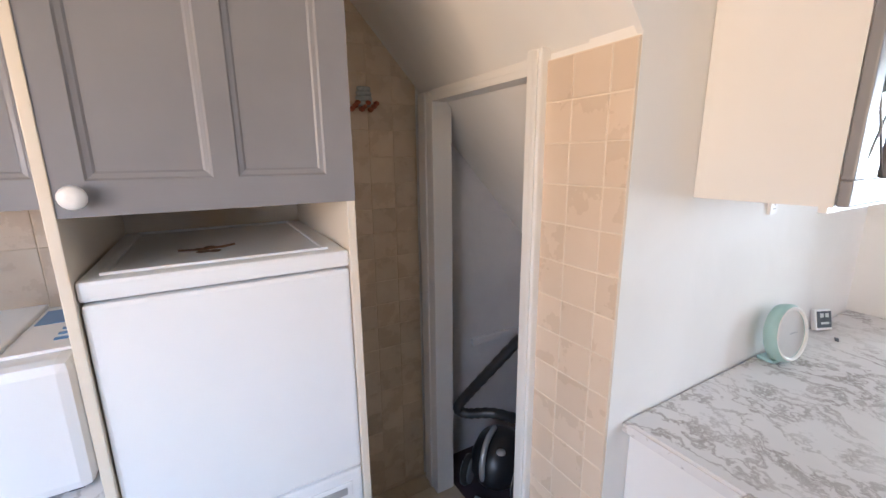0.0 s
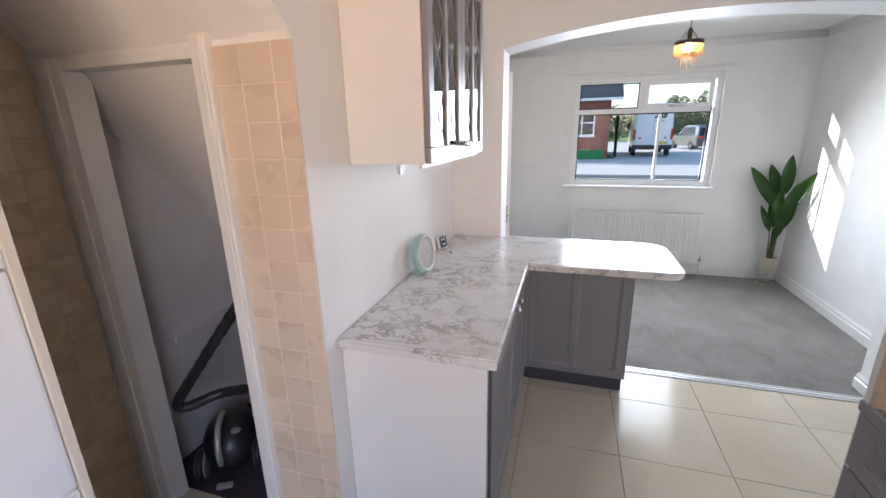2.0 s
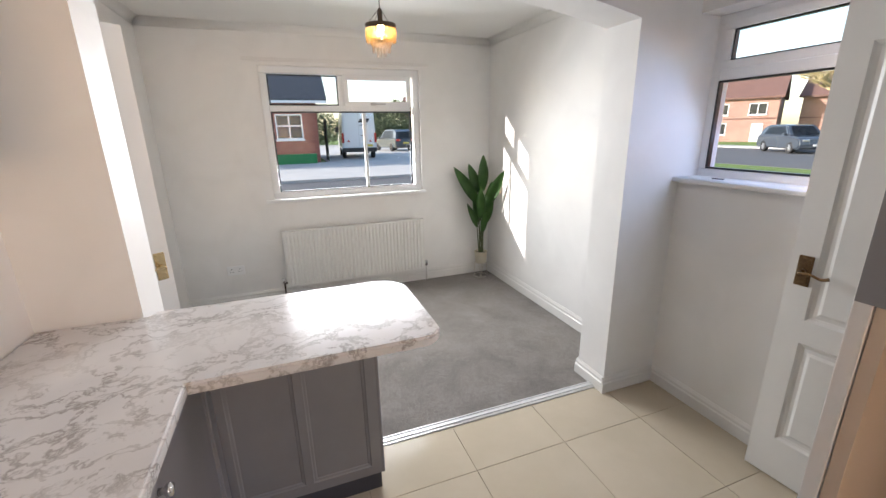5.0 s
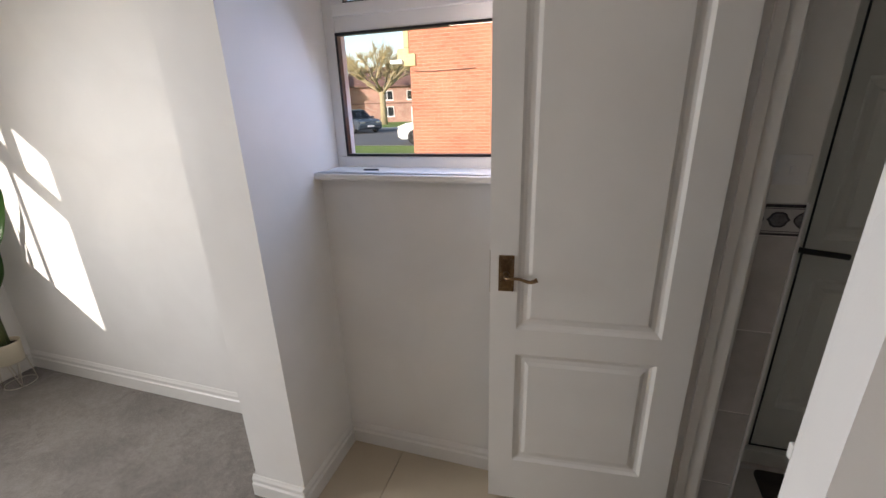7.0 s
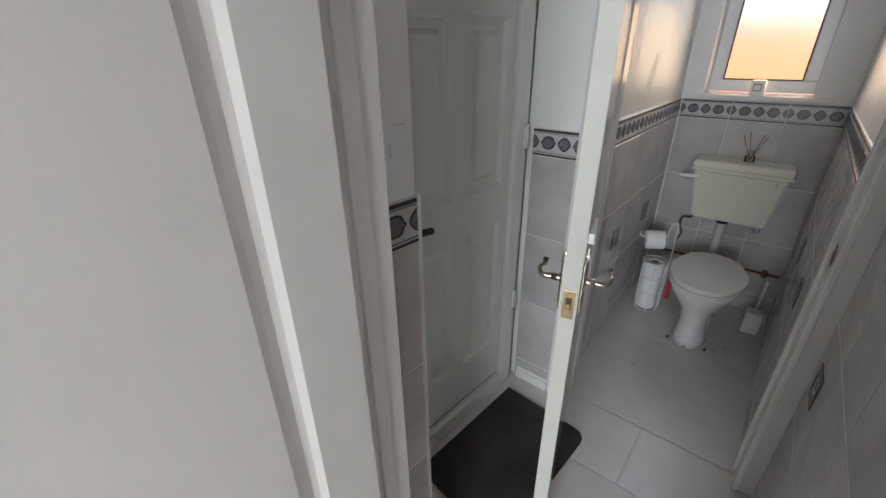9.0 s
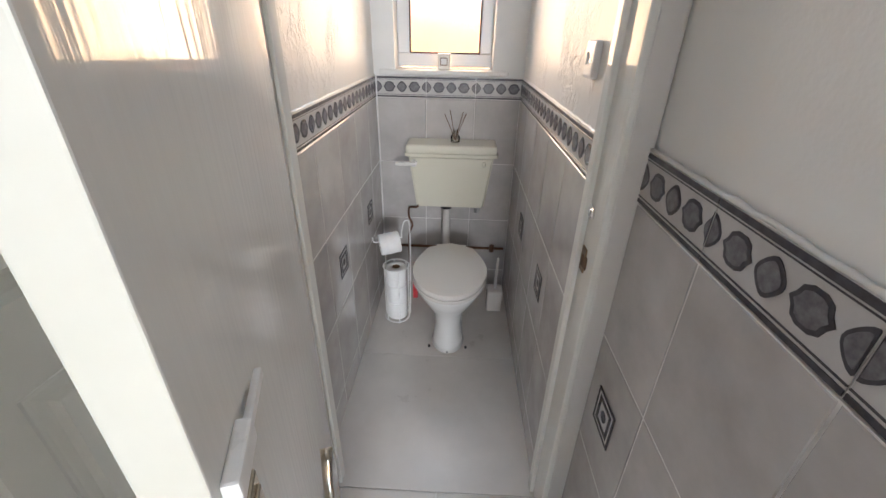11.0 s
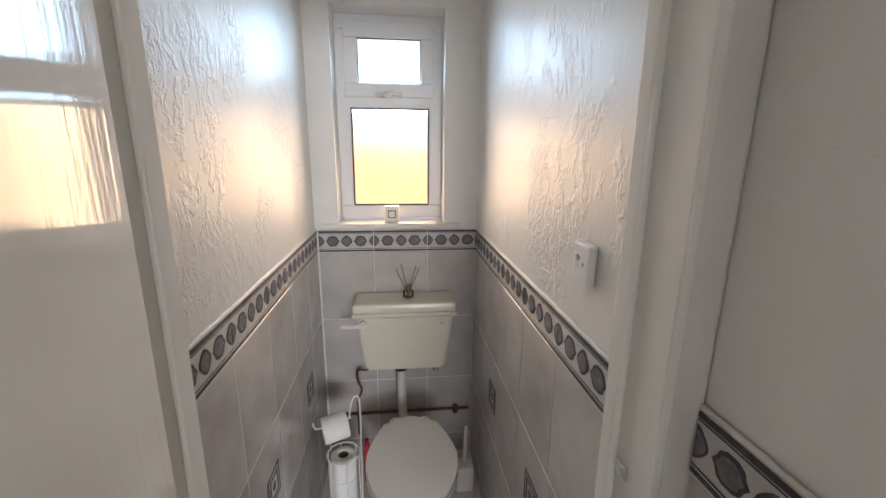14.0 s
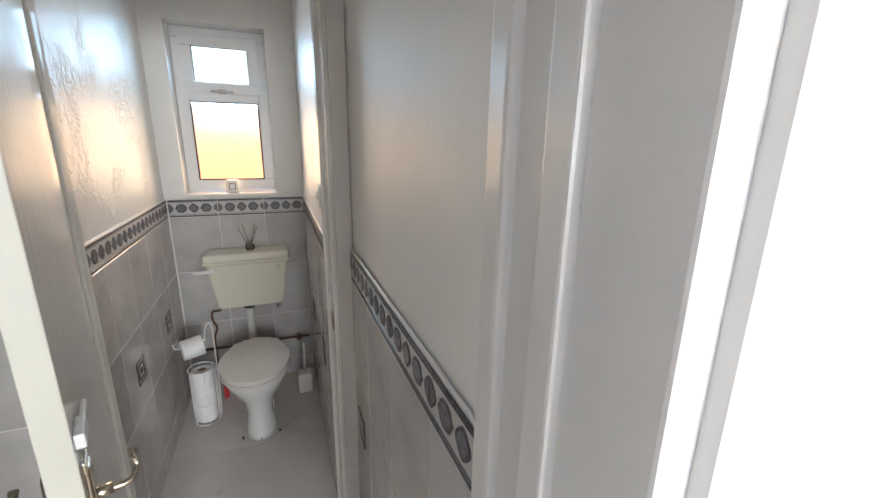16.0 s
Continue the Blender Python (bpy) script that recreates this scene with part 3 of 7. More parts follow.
# the arched opening between kitchen and lounge
bm = bmesh.new()
arch = [(0.182 - 2.202 * i / 24, 2.045 + 0.115 * (1 - ((i - 12) / 12) ** 2)) for i in range(25)]
box(bm, 2.49, 2.72, 0.182, 0.64, 0, CEIL)
box(bm, 2.49, 2.72, -2.40, -2.02, 0, CEIL)
for (y0, z0), (y1, z1) in zip(arch, arch[1:]):
    prism(bm, [(y0, z0), (y1, z1), (y1, CEIL), (y0, CEIL)], 2.49, 2.72, "x")
bmesh.ops.remove_doubles(bm, verts=bm.verts, dist=0.0005)
structure("wall_arch", bm, wall_paint, "white wall with a wide shallow arch to the lounge", "wall")

# ceilings and the sloping underside of the stairs
structure("ceiling", boxes((-1.85, 2.72, -2.90, 0.60, CEIL, CEIL + 0.12), (-1.85, 0.42, 0.60, 1.66, CEIL, CEIL + 0.12)), ceiling_paint, "plain white kitchen ceiling", "ceiling")
structure("ceiling_lounge", boxes((2.72, 4.92, -2.66, 0.72, CEIL + 0.004, CEIL + 0.12)), ceiling_paint, "plain white lounge ceiling", "ceiling")
bm = bmesh.new()
prism(bm, [(0.40, CEIL), (0.985, 1.765), (2.49, 0.15), (2.49, 0.27), (0.42, CEIL + 0.10)], 0.515, 1.60, "y")
prism(bm, [(0.38, CEIL), (0.905, 1.832), (0.905, CEIL)], 0.498, 0.513, "y")
structure("ceiling_stairs", bm, wall_paint, "sloping white underside of the stairs", "ceiling")


def cove(name, a, b, inward, drop=0.055):
    """A plaster cove between wall and ceiling from a to b."""
    bm = bmesh.new()
    a, b, n = Vector((*a, 0)), Vector((*b, 0)), Vector((*inward, 0))
    prof = [(0.0, CEIL - drop)] + [(drop * (1 - math.cos(radians(t))), CEIL - drop * (1 - math.sin(radians(t)))) for t in range(0, 91, 10)] + [(drop, CEIL + 0.003), (-0.0, CEIL + 0.003)]
    ends = []
    for p in (a, b):
        ends.append([bm.verts.new((p.x + n.x * d, p.y + n.y * d, z)) for d, z in prof])
    for i in range(len(prof) - 1):
        f = bm.faces.new((ends[0][i], ends[0][i + 1], ends[1][i + 1], ends[1][i]))
        f.smooth = True
    bm.faces.new(ends[0]), bm.faces.new(ends[1])
    return structure(name, bm, ceiling_paint, "white plaster cove under the ceiling", "cove")


cove("trim_cove_east", (4.80, -2.40), (4.80, 0.585), (-1, 0))
cove("trim_cove_south", (2.72, -2.40), (4.80, -2.40), (0, 1))
cove("trim_cove_north", (2.72, 0.585), (4.80, 0.585), (0, -1))


def skirting(name, a, b, inward, h=0.105, d=0.016):
    bm = bmesh.new()
    a, b, n = Vector((*a, 0)), Vector((*b, 0)), Vector((*inward, 0))
    prof = [(-0.002, 0.0), (d, 0.0), (d, h * 0.62), (d * 0.62, h * 0.68), (d * 0.62, h * 0.84), (d * 0.3, h * 0.93), (0.002, h), (-0.002, h)]
    e0, e1 = [[bm.verts.new((p.x + n.x * u, p.y + n.y * u, z)) for u, z in prof] for p in (a, b)]
    for i in range(len(prof)):
        j = (i + 1) % len(prof)
        bm.faces.new((e0[i], e0[j], e1[j], e1[i]))
    bm.faces.new(e0), bm.faces.new(e1)
    return structure(name, bm, gloss_white, "white gloss skirting board", "skirting")


skirting("baseboard_east", (4.80, -2.40), (4.80, 0.585), (-1, 0), 0.12)
skirting("baseboard_south", (2.72, -2.40), (4.80, -2.40), (0, 1), 0.12)
skirting("baseboard_lounge_north", (3.4, 0.585), (4.80, 0.585), (0, -1), 0.12)
skirting("baseboard_arch_east", (2.72, -2.40), (2.72, -2.02), (1, 0), 0.12)
skirting("baseboard_pillar", (2.492, -2.02), (2.736, -2.02), (0, 1), 0.10)
skirting("baseboard_nook_side", (2.49, -2.40), (2.49, -2.004), (-1, 0), 0.10)
skirting("baseboard_nook", (1.14, -2.40), (2.49, -2.40), (0, 1), 0.10)

# threshold strip between tiles and carpet
bm = boxes((2.545, 2.60, -2.02, 0.182, -0.01, 0.006), (2.560, 2.572, -2.02, 0.182, 0.006, 0.012), (2.590, 2.598, -2.02, 0.182, 0.006, 0.011), bevel=0.001)
structure("trim_threshold", bm, steel_strip, "bright aluminium threshold strip at the carpet edge", "threshold")
# long white batten over the front window
structure("trim_curtain_batten", boxes((4.778, 4.80, -1.74, -0.12, 2.132, 2.160), bevel=0.003), gloss_white, "thin white curtain batten over the window", "batten")

# ---- windows ----


def glazed(parent, bars, pane_rects, plane, axis, depth, frame_mat, glass_mat, label, name="pane"):
    for x0, x1, z0, z1 in pane_rects:
        if axis == "x":
            bm = boxes((plane - 0.004, plane + 0.004, x0, x1, z0, z1))
        else:
            bm = boxes((x0, x1, plane - 0.004, plane + 0.004, z0, z1))
        ob = part(name, bm, glass_mat, parent, label)
        ob.visible_shadow = False


def frame_bars(parent, name, axis, c0, c1, rects, mat, bevel=0.006, label=""):
    bm = bmesh.new()
    for a0, a1, z0, z1 in rects:
        if axis == "x":
            box(bm, c0, c1, a0, a1, z0, z1, bevel=bevel)
        else:
            box(bm, a0, a1, c0, c1, z0, z1, bevel=bevel)
    return part(name, bm, mat, parent, label)


def ring(a0, a1, z0, z1, w):
    return [(a0, a1, z0, z0 + w), (a0, a1, z1 - w, z1), (a0, a0 + w, z0 + w, z1 - w), (a1 - w, a1, z0 + w, z1 - w)]


# front window: fixed lower light, one fixed and one opening top light
w1 = tagged(new("window_1"), "wide white upvc window with two top lights", "window", kind="structure")
frame_bars(w1, "window_frame", "x", 4.835, 4.905, ring(-1.645, -0.235, 0.972, 2.105, 0.058) + [(-1.56, -0.295, 1.735, 1.785), (-0.935, -0.885, 1.785, 2.04)], upvc)
frame_bars(w1, "opening_sash", "x", 4.822, 4.842, ring(-1.565, -0.93, 1.775, 2.05, 0.045), upvc)
frame_bars(w1, "glazing_bead", "x", 4.845, 4.858, ring(-1.56, -0.295, 1.027, 1.735, 0.012) + ring(-0.885, -0.295, 1.785, 2.04, 0.012), black_plastic, 0.002, "thin dark glazing gasket")
frame_bars(w1, "mullion", "x", 4.862, 4.885, [(-1.125, -1.095, 1.027, 1.735)], upvc, 0.004, "slim white upright behind the glass")
glazed(w1, None, [(-1.56, -0.295, 1.027, 1.735), (-0.885, -0.295, 1.785, 2.04), (-1.54, -0.955, 1.80, 2.03)], 4.870, "x", 0, upvc, glass, "clear window glass")
bm = bmesh.new()
box(bm, 4.798, 4.822, -1.31, -1.19, 1.792, 1.806, bevel=0.004)
box(bm, 4.806, 4.824, -1.22, -1.17, 1.786, 1.812, bevel=0.004)
part("window_handle", bm, silver_plastic, w1, "small metal window handle")
part("window_sill", boxes((4.755, 4.84, -1.675, -0.165, 0.945, 0.974), bevel=0.008), upvc, w1, "white window board")

# nook window
w2 = tagged(new("window_2"), "white upvc window over the nook with a top light", "window", kind="structure")
frame_bars(w2, "window_frame", "y", -2.625, -2.550, ring(1.47, 2.50, 1.278, 2.09, 0.045) + [(1.515, 2.455, 1.775, 1.835)], upvc)
frame_bars(w2, "opening_sash", "y", -2.565, -2.535, ring(1.52, 2.45, 1.825, 2.055, 0.042), upvc)
frame_bars(w2, "glazing_bead", "y", -2.575, -2.548, ring(1.515, 2.455, 1.323, 1.775, 0.010) + ring(1.56, 2.41, 1.866, 2.014, 0.008), black_plastic, 0.002, "dark glazing gasket")
glazed(w2, None, [(1.515, 2.455, 1.323, 1.775), (1.555, 2.415, 1.86, 2.02)], -2.590, "y", 0, upvc, glass, "clear window glass")
part("window_sill", boxes((1.47, 2.497, -2.556, -2.36, 1.258, 1.282), (1.44, 2.497, -2.40, -2.355, 1.258, 1.282), bevel=0.007), gloss_white, w2, "white painted window board")

# toilet window
w3 = tagged(new("window_3"), "small white upvc toilet window with obscured glass", "window", kind="structure")
frame_bars(w3, "window_frame", "x", -1.56, -1.49, ring(-2.545, -2.065, 1.238, 2.135, 0.062) + [(-2.490, -2.120, 1.745, 1.805)], upvc)
frame_bars(w3, "opening_sash", "x", -1.495, -1.475, ring(-2.505, -2.105, 1.79, 2.098, 0.060), upvc)
frame_bars(w3, "glazing_bead", "x", -1.50, -1.486, ring(-2.484, -2.126, 1.299, 1.746, 0.007) + ring(-2.447, -2.163, 1.848, 2.040, 0.005), black_plastic, 0.002, "dark glazing gasket")
glazed(w3, None, [(-2.490, -2.120, 1.290, 1.750), (-2.465, -2.145, 1.835, 2.055)], -1.520, "x", 0, upvc, frosted, "obscured patterned glass")
part("window_handle", boxes((-1.476, -1.455, -2.37, -2.25, 1.795, 1.808), (-1.478, -1.462, -2.33, -2.29, 1.788, 1.815), bevel=0.004), chrome, w3, "metal window handle")
part("window_sill", boxes((-1.50, -1.352, -2.625, -1.985, 1.205, 1.232), bevel=0.009), gloss_white, w3, "white window board")

# kitchen window in the west wall
w4 = tagged(new("window_4"), "white upvc kitchen window", "window", kind="structure")
frame_bars(w4, "window_frame", "x", -1.80, -1.73, ring(-1.45, 0.15, 1.0, 2.1, 0.055) + [(-0.675, -0.625, 1.055, 2.045)], upvc)
glazed(w4, None, [(-1.395, -0.675, 1.055, 2.045), (-0.625, 0.095, 1.055, 2.045)], -1.765, "x", 0, upvc, glass, "clear window glass")

# ---- doors and their frames ----


def lever_set(parent, x, y, z, sgn, way, metal, plate_h=0.15, plate_w=0.045, curl=False):
    """A lever handle on a backplate at (x, y, z); sgn is the side of the leaf it stands out from, way the direction of the lever."""
    bm = bmesh.new()
    box(bm, x - plate_w / 2, x + plate_w / 2, y, y + sgn * 0.006, z - plate_h * 0.5, z + plate_h * 0.5, bevel=0.002)
    box(bm, x - plate_w / 2 + 0.006, x + plate_w / 2 - 0.006, y + sgn * 0.005, y + sgn * 0.009, z - plate_h * 0.42, z + plate_h * 0.42, bevel=0.002)
    plate = part("backplate", bm, metal, parent)
    bm = bmesh.new()
    tube(bm, [(x, y, z), (x, y + sgn * 0.015, z), (x, y + sgn * 0.03, z)], [0.011, 0.009, 0.010], 12)
    if curl:
        line = bez([(x, y + sgn * 0.025, z), (x, y + sgn * 0.052, z), (x + way * 0.012, y + sgn * 0.062, z + 0.01), (x + way * 0.04, y + sgn * 0.060, z + 0.006), (x + way * 0.068, y + sgn * 0.058, z - 0.004), (x + way * 0.082, y + sgn * 0.058, z + 0.003)], 5)
    else:
        line = bez([(x, y + sgn * 0.025, z), (x + way * 0.004, y + sgn * 0.048, z), (x + way * 0.04, y + sgn * 0.052, z + 0.003), (x + way * 0.075, y + sgn * 0.052, z - 0.006), (x + way * 0.098, y + sgn * 0.05, z + 0.002)], 5)
    rr = [0.0075 - 0.0025 * math.sin(math.pi * i / (len(line) - 1)) for i in range(len(line))]
    tube(bm, line, rr, 10)
    part("lever", bm, metal, parent)
    return plate


# lobby door, standing open against the nook wall
d1 = tagged(thing("door_1", (1.162, -2.349, 0.0), "white moulded two-panel door standing open in the kitchen", "door", rz=5.6), kind="structure")
W = 0.648
leaf = part("leaf", panel_slab(W, 1.985, 0.038, [rect(0.100, 0.558, 0.770, 1.885, arch=0.075), rect(0.100, 0.558, 0.195, 0.672)], MOULDED), gloss_white, d1)
leaf.matrix_basis = pose(0, 0.0, 0.008)
lever_set(leaf, 0.595, 0.019, 0.975, 1, -1, antique, 0.125, 0.050)
part("latch_plate", boxes((W - 0.001, W + 0.002, -0.012, 0.012, 0.90, 1.05)), brass, leaf)

# its lining and architraves
df = tagged(new("door_frame_1"), "white gloss door lining and architrave of the lobby doorway", "door frame", kind="structure")
part("jamb", boxes((1.052, 1.168, -2.398, -2.372, 0, 2.02), (1.095, 1.125, -2.374, -2.362, 0, 2.0), bevel=0.003), gloss_white, df)
part("jamb", boxes((1.032, 1.190, -1.712, -1.688, 0, 2.02), (1.085, 1.115, -1.722, -1.710, 0, 2.0), bevel=0.003), gloss_white, df)
part("head", boxes((1.052, 1.168, -2.372, -1.712, 1.995, 2.02), bevel=0.003), gloss_white, df)
part("architrave", boxes((1.036, 1.054, -2.472, -2.392, 0, 2.07), (1.030, 1.038, -2.455, -2.41, 0, 2.06), bevel=0.004), gloss_white, df)
part("architrave", boxes((1.000, 1.034, -1.722, -1.660, 0, 2.07), (0.985, 1.004, -1.712, -1.665, 0, 2.06), bevel=0.005), gloss_white, df)
part("door_catch", boxes((1.155, 1.192, -1.722, -1.708, 0.925, 0.955), bevel=0.004), gloss_white, df, "small white door catch")

# back door, closed
d2 = tagged(new("door_2"), "pale upvc six-panel back door, closed", "door", kind="structure")
cols2 = [(0.040, 0.245), (0.310, 0.515)]
rows2 = [(0.20, 0.78), (0.93, 1.47), (1.60, 1.88)]
leaf = part("leaf", panel_slab(0.560, 1.975, 0.044, [rect(a, b, lo, hi) for a, b in cols2 for lo, hi in rows2], [(0.012, 0.012), (0.022, 0.014), (0.040, 0.010), (0.052, 0.001)], both=True), door_upvc, d2)
leaf.matrix_basis = pose(0.185, -2.775, 0.085)
part("frame", boxes((0.10, 0.178, -2.815, -2.735, 0.0, 2.08), (0.834, 0.905, -2.815, -2.735, 0.0, 2.08), (0.756, 0.831, -2.812, -2.745, 0.075, 2.062), (0.178, 0.828, -2.815, -2.735, 2.065, 2.08), (0.178, 0.828, -2.815, -2.725, 0.0, 0.072), bevel=0.006), door_upvc, d2, "pale upvc frame and sill")
part("gasket", boxes((0.176, 0.186, -2.797, -2.758, 0.07, 2.066), (0.743, 0.7575, -2.797, -2.757, 0.07, 2.066), (0.184, 0.748, -2.797, -2.758, 0.070, 0.086)), black_plastic, d2, "black rubber seal")
bm = bmesh.new()
tube(bm, [(0.79, -2.752, 0.99), (0.79, -2.70, 0.99)], 0.010, 10)
box(bm, 0.772, 0.816, -2.748, -2.740, 0.88, 1.07, bevel=0.003)
tube(bm, bez([(0.795, -2.703, 0.99), (0.76, -2.698, 0.985), (0.68, -2.70, 0.977), (0.640, -2.70, 0.972)], 4), 0.011, 10)
part("door_handle", bm, black_plastic, d2, "black lever handle")
for z in (0.42, 1.13, 1.82):
    bm = bmesh.new()
    tube(bm, [(0.112, -2.728, z), (0.112, -2.728, z + 0.09)], 0.008, 10)
    box(bm, 0.100, 0.124, -2.736, -2.728, z + 0.01, z + 0.08, bevel=0.002)
    part("hinge", bm, door_upvc, d2)

# toilet door, half open into the lobby
d3 = tagged(thing("door_3", (0.0455, -2.466, 0.0), "white gloss flush door standing open in the lobby", "door", rz=20.9), kind="structure")
bm = boxes((0, 0.665, -0.020, 0.020, 0.012, 1.972), bevel=0.002)
bm.normal_update()
for f in bm.faces:
    f.material_index = int(abs(f.normal.x) > 0.9)
leaf = part("leaf", bm, (brushed_white, cream_edge), d3)
lever_set(leaf, 0.620, 0.020, 0.975, 1, -1, aged_nickel, 0.15, 0.042, curl=True)
lever_set(leaf, 0.620, -0.020, 0.975, -1, -1, aged_nickel, 0.15, 0.042, curl=True)
lp = part("latch_plate", boxes((0.664, 0.668, -0.013, 0.013, 0.895, 0.970), bevel=0.001), antique_pale, leaf, "worn brass latch plate")
part("latch_hole", boxes((0.6675, 0.6690, -0.007, 0.007, 0.922, 0.952)), chip_wood, lp, "dark empty latch hole")
part("latch_bolt", boxes((0.668, 0.676, -0.005, 0.004, 0.928, 0.938), bevel=0.001), antique_pale, lp)
bm = boxes((0.595, 0.655, 0.020, 0.034, 1.085, 1.11), (0.53, 0.595, 0.024, 0.032, 1.092, 1.104), bevel=0.003)
part("bolt", bm, white_wire, leaf, "small white door bolt")
df = tagged(new("door_frame_2"), "white gloss lining of the toilet doorway with old latch keeps", "door frame", kind="structure")
part("jamb", boxes((-0.100, 0.022, -2.618, -2.585, 0, 2.0), (-0.085, -0.045, -2.587, -2.576, 0, 2.0), bevel=0.003), brushed_white, df)
part("jamb", boxes((-0.100, 0.040, -1.915, -1.898, 0, 2.0), (-0.085, -0.050, -1.928, -1.913, 0, 1.99), bevel=0.004), brushed_white, df)
part("head", boxes((-0.100, 0.040, -2.600, -1.915, 1.98, 2.0), bevel=0.003), gloss_white, df)
part("architrave", boxes((0.018, 0.034, -2.665, -2.612, 0, 2.04), bevel=0.004), gloss_white, df)
part("architrave", boxes((0.018, 0.034, -1.900, -1.8465, 0, 2.04), bevel=0.006), gloss_white, df)
part("latch_keep", boxes((-0.045, -0.015, -1.9200, -1.9140, 1.04, 1.065), (-0.028, -0.02, -1.9260, -1.9180, 1.045, 1.06), bevel=0.001), chrome, df, "small metal bolt keep")
kp = part("strike_plate", boxes((-0.042, -0.012, -1.9180, -1.9135, 0.905, 0.965), bevel=0.001), antique, df, "tarnished brass strike plate")
part("worn_hole", boxes((-0.034, -0.002, -1.91805, -1.9140, 0.918, 0.948)), chip_wood, kp, "chipped bare wood hole")

# lounge door, ajar by the arch
d4 = tagged(thing("door_4", (2.755, 0.56, 0.0), "white moulded door standing ajar beside the arch", "door", rz=math.degrees(math.atan2(0.212 - 0.56, 3.01 - 2.755))), kind="structure")
leaf = part("leaf", panel_slab(0.44, 1.975, 0.038, [rect(0.09, 0.35, 0.770, 1.865, arch=0.05), rect(0.09, 0.35, 0.195, 0.672)], MOULDED), gloss_white, d4)
leaf.matrix_basis = pose(0, 0, 0.008)
lever_set(leaf, 0.395, 0.019, 0.955, 1, -1, brass, 0.13, 0.045, curl=True)
lever_set(leaf, 0.395, -0.019, 0.955, -1, -1, brass, 0.13, 0.045, curl=True)

# frame of the understairs cupboard, without a door
df = tagged(new("door_frame_3"), "white painted frame of the understairs cupboard", "door frame", kind="structure")
part("jamb", boxes((0.885, 0.975, 0.812, 0.830, 0, 1.822), bevel=0.003), gloss_white, df)
part("jamb", boxes((0.885, 0.975, 1.375, 1.40, 0, 1.822), bevel=0.003), gloss_white, df)
part("architrave", boxes((0.872, 0.906, 0.762, 0.818, 0, 1.860), (0.866, 0.874, 0.772, 0.790, 0, 1.855), bevel=0.005), gloss_white, df)
part("architrave", boxes((0.885, 0.906, 1.398, 1.500, 0, 1.838), (0.878, 0.888, 1.425, 1.45, 0, 1.832), bevel=0.005), gloss_white, df)
part("head", boxes((0.885, 0.975, 0.830, 1.375, 1.799, 1.822), (0.895, 0.905, 0.818, 1.398, 1.822, 1.845), bevel=0.003), gloss_white, df)

# ---- kitchen furniture ----


def knob(parent, x, y, z, way, mat, r=0.016):
    """A turned cabinet knob standing out along way (dx, dy)."""
    bm = bmesh.new()
    lathe(bm, [(r * 0.55, 0), (r * 0.45, 0.010), (r * 0.9, 0.016), (r, 0.022), (r * 0.8, 0.029), (r * 0.3, 0.031)], 16)
    rot = Vector((way[0], way[1], 0)).to_track_quat("Z", "Y").to_matrix().to_4x4()
    bmesh.ops.transform(bm, matrix=Matrix.Translation((x, y, z)) @ rot, verts=bm.verts)
    return part("knob", bm, mat, parent)


def front(parent, name, x, y, z, w, h, rz, panels=1, mat=None, t=0.02, rail=0.065):
    """A shaker cabinet front whose face looks along -y before it is turned by rz."""
    inner = (w - rail * 2 - (panels - 1) * rail * 0.7) / panels
    rects = [rect(rail + i * (inner + rail * 0.7), rail + i * (inner + rail * 0.7) + inner, rail, h - rail) for i in range(panels)]
    ob = part(name, panel_slab(w, h, t, rects, SHAKER, both=False), mat or cabinet_grey, parent)
    ob.matrix_basis = pose(x, y, z, 0, 0, rz)
    return ob


# base unit under the north worktop
bu = thing("base_cabinet", (1.0, 0.0, 0), "grey shaker base cabinet with a white end panel", "cabinet")
part("body", boxes((0.02, 1.285, -0.005, 0.496, 0.10, 0.868)), carcass_white, bu)
part("end_panel", boxes((-0.005, 0.018, -0.02, 0.498, 0.0, 0.870), bevel=0.002), carcass_white, bu, "plain white end panel")
part("plinth", boxes((0.02, 1.285, 0.045, 0.06, 0.0, 0.10)), plinth_dark, bu)
for i in range(2):
    dr = front(bu, "door", 0.035 + i * 0.626, -0.018, 0.105, 0.62, 0.755, 0)
    knob(dr, 0.575 if i == 0 else 0.045, -0.010, 0.69, (0, -1), chrome)
# dark strip stands in for the shade between end panel and door
part("edge_strip", boxes((0.019, 0.033, -0.030, -0.004, 0.0, 0.868)), plinth_dark, bu, "dark strip painted in as the gap's shade")

# peninsula unit
pu = thing("peninsula_cabinet", (2.30, -0.62, 0), "grey panelled peninsula cabinet under the breakfast bar", "cabinet")
part("body", boxes((0.02, 0.185, 0.0, 0.60, 0.085, 0.868)), cabinet_grey, pu)
fp = front(pu, "back_panel", 0.010, 0.612, 0.085, 0.612, 0.783, -90, panels=2, rail=0.045)
part("corner_post", boxes((-0.002, 0.035, -0.012, 0.0, 0.085, 0.868), bevel=0.003), cabinet_grey, pu)
part("plinth", boxes((0.004, 0.17, 0.004, 0.60, 0.0, 0.082), bevel=0.002), plinth_dark, pu, "dark plinth board")

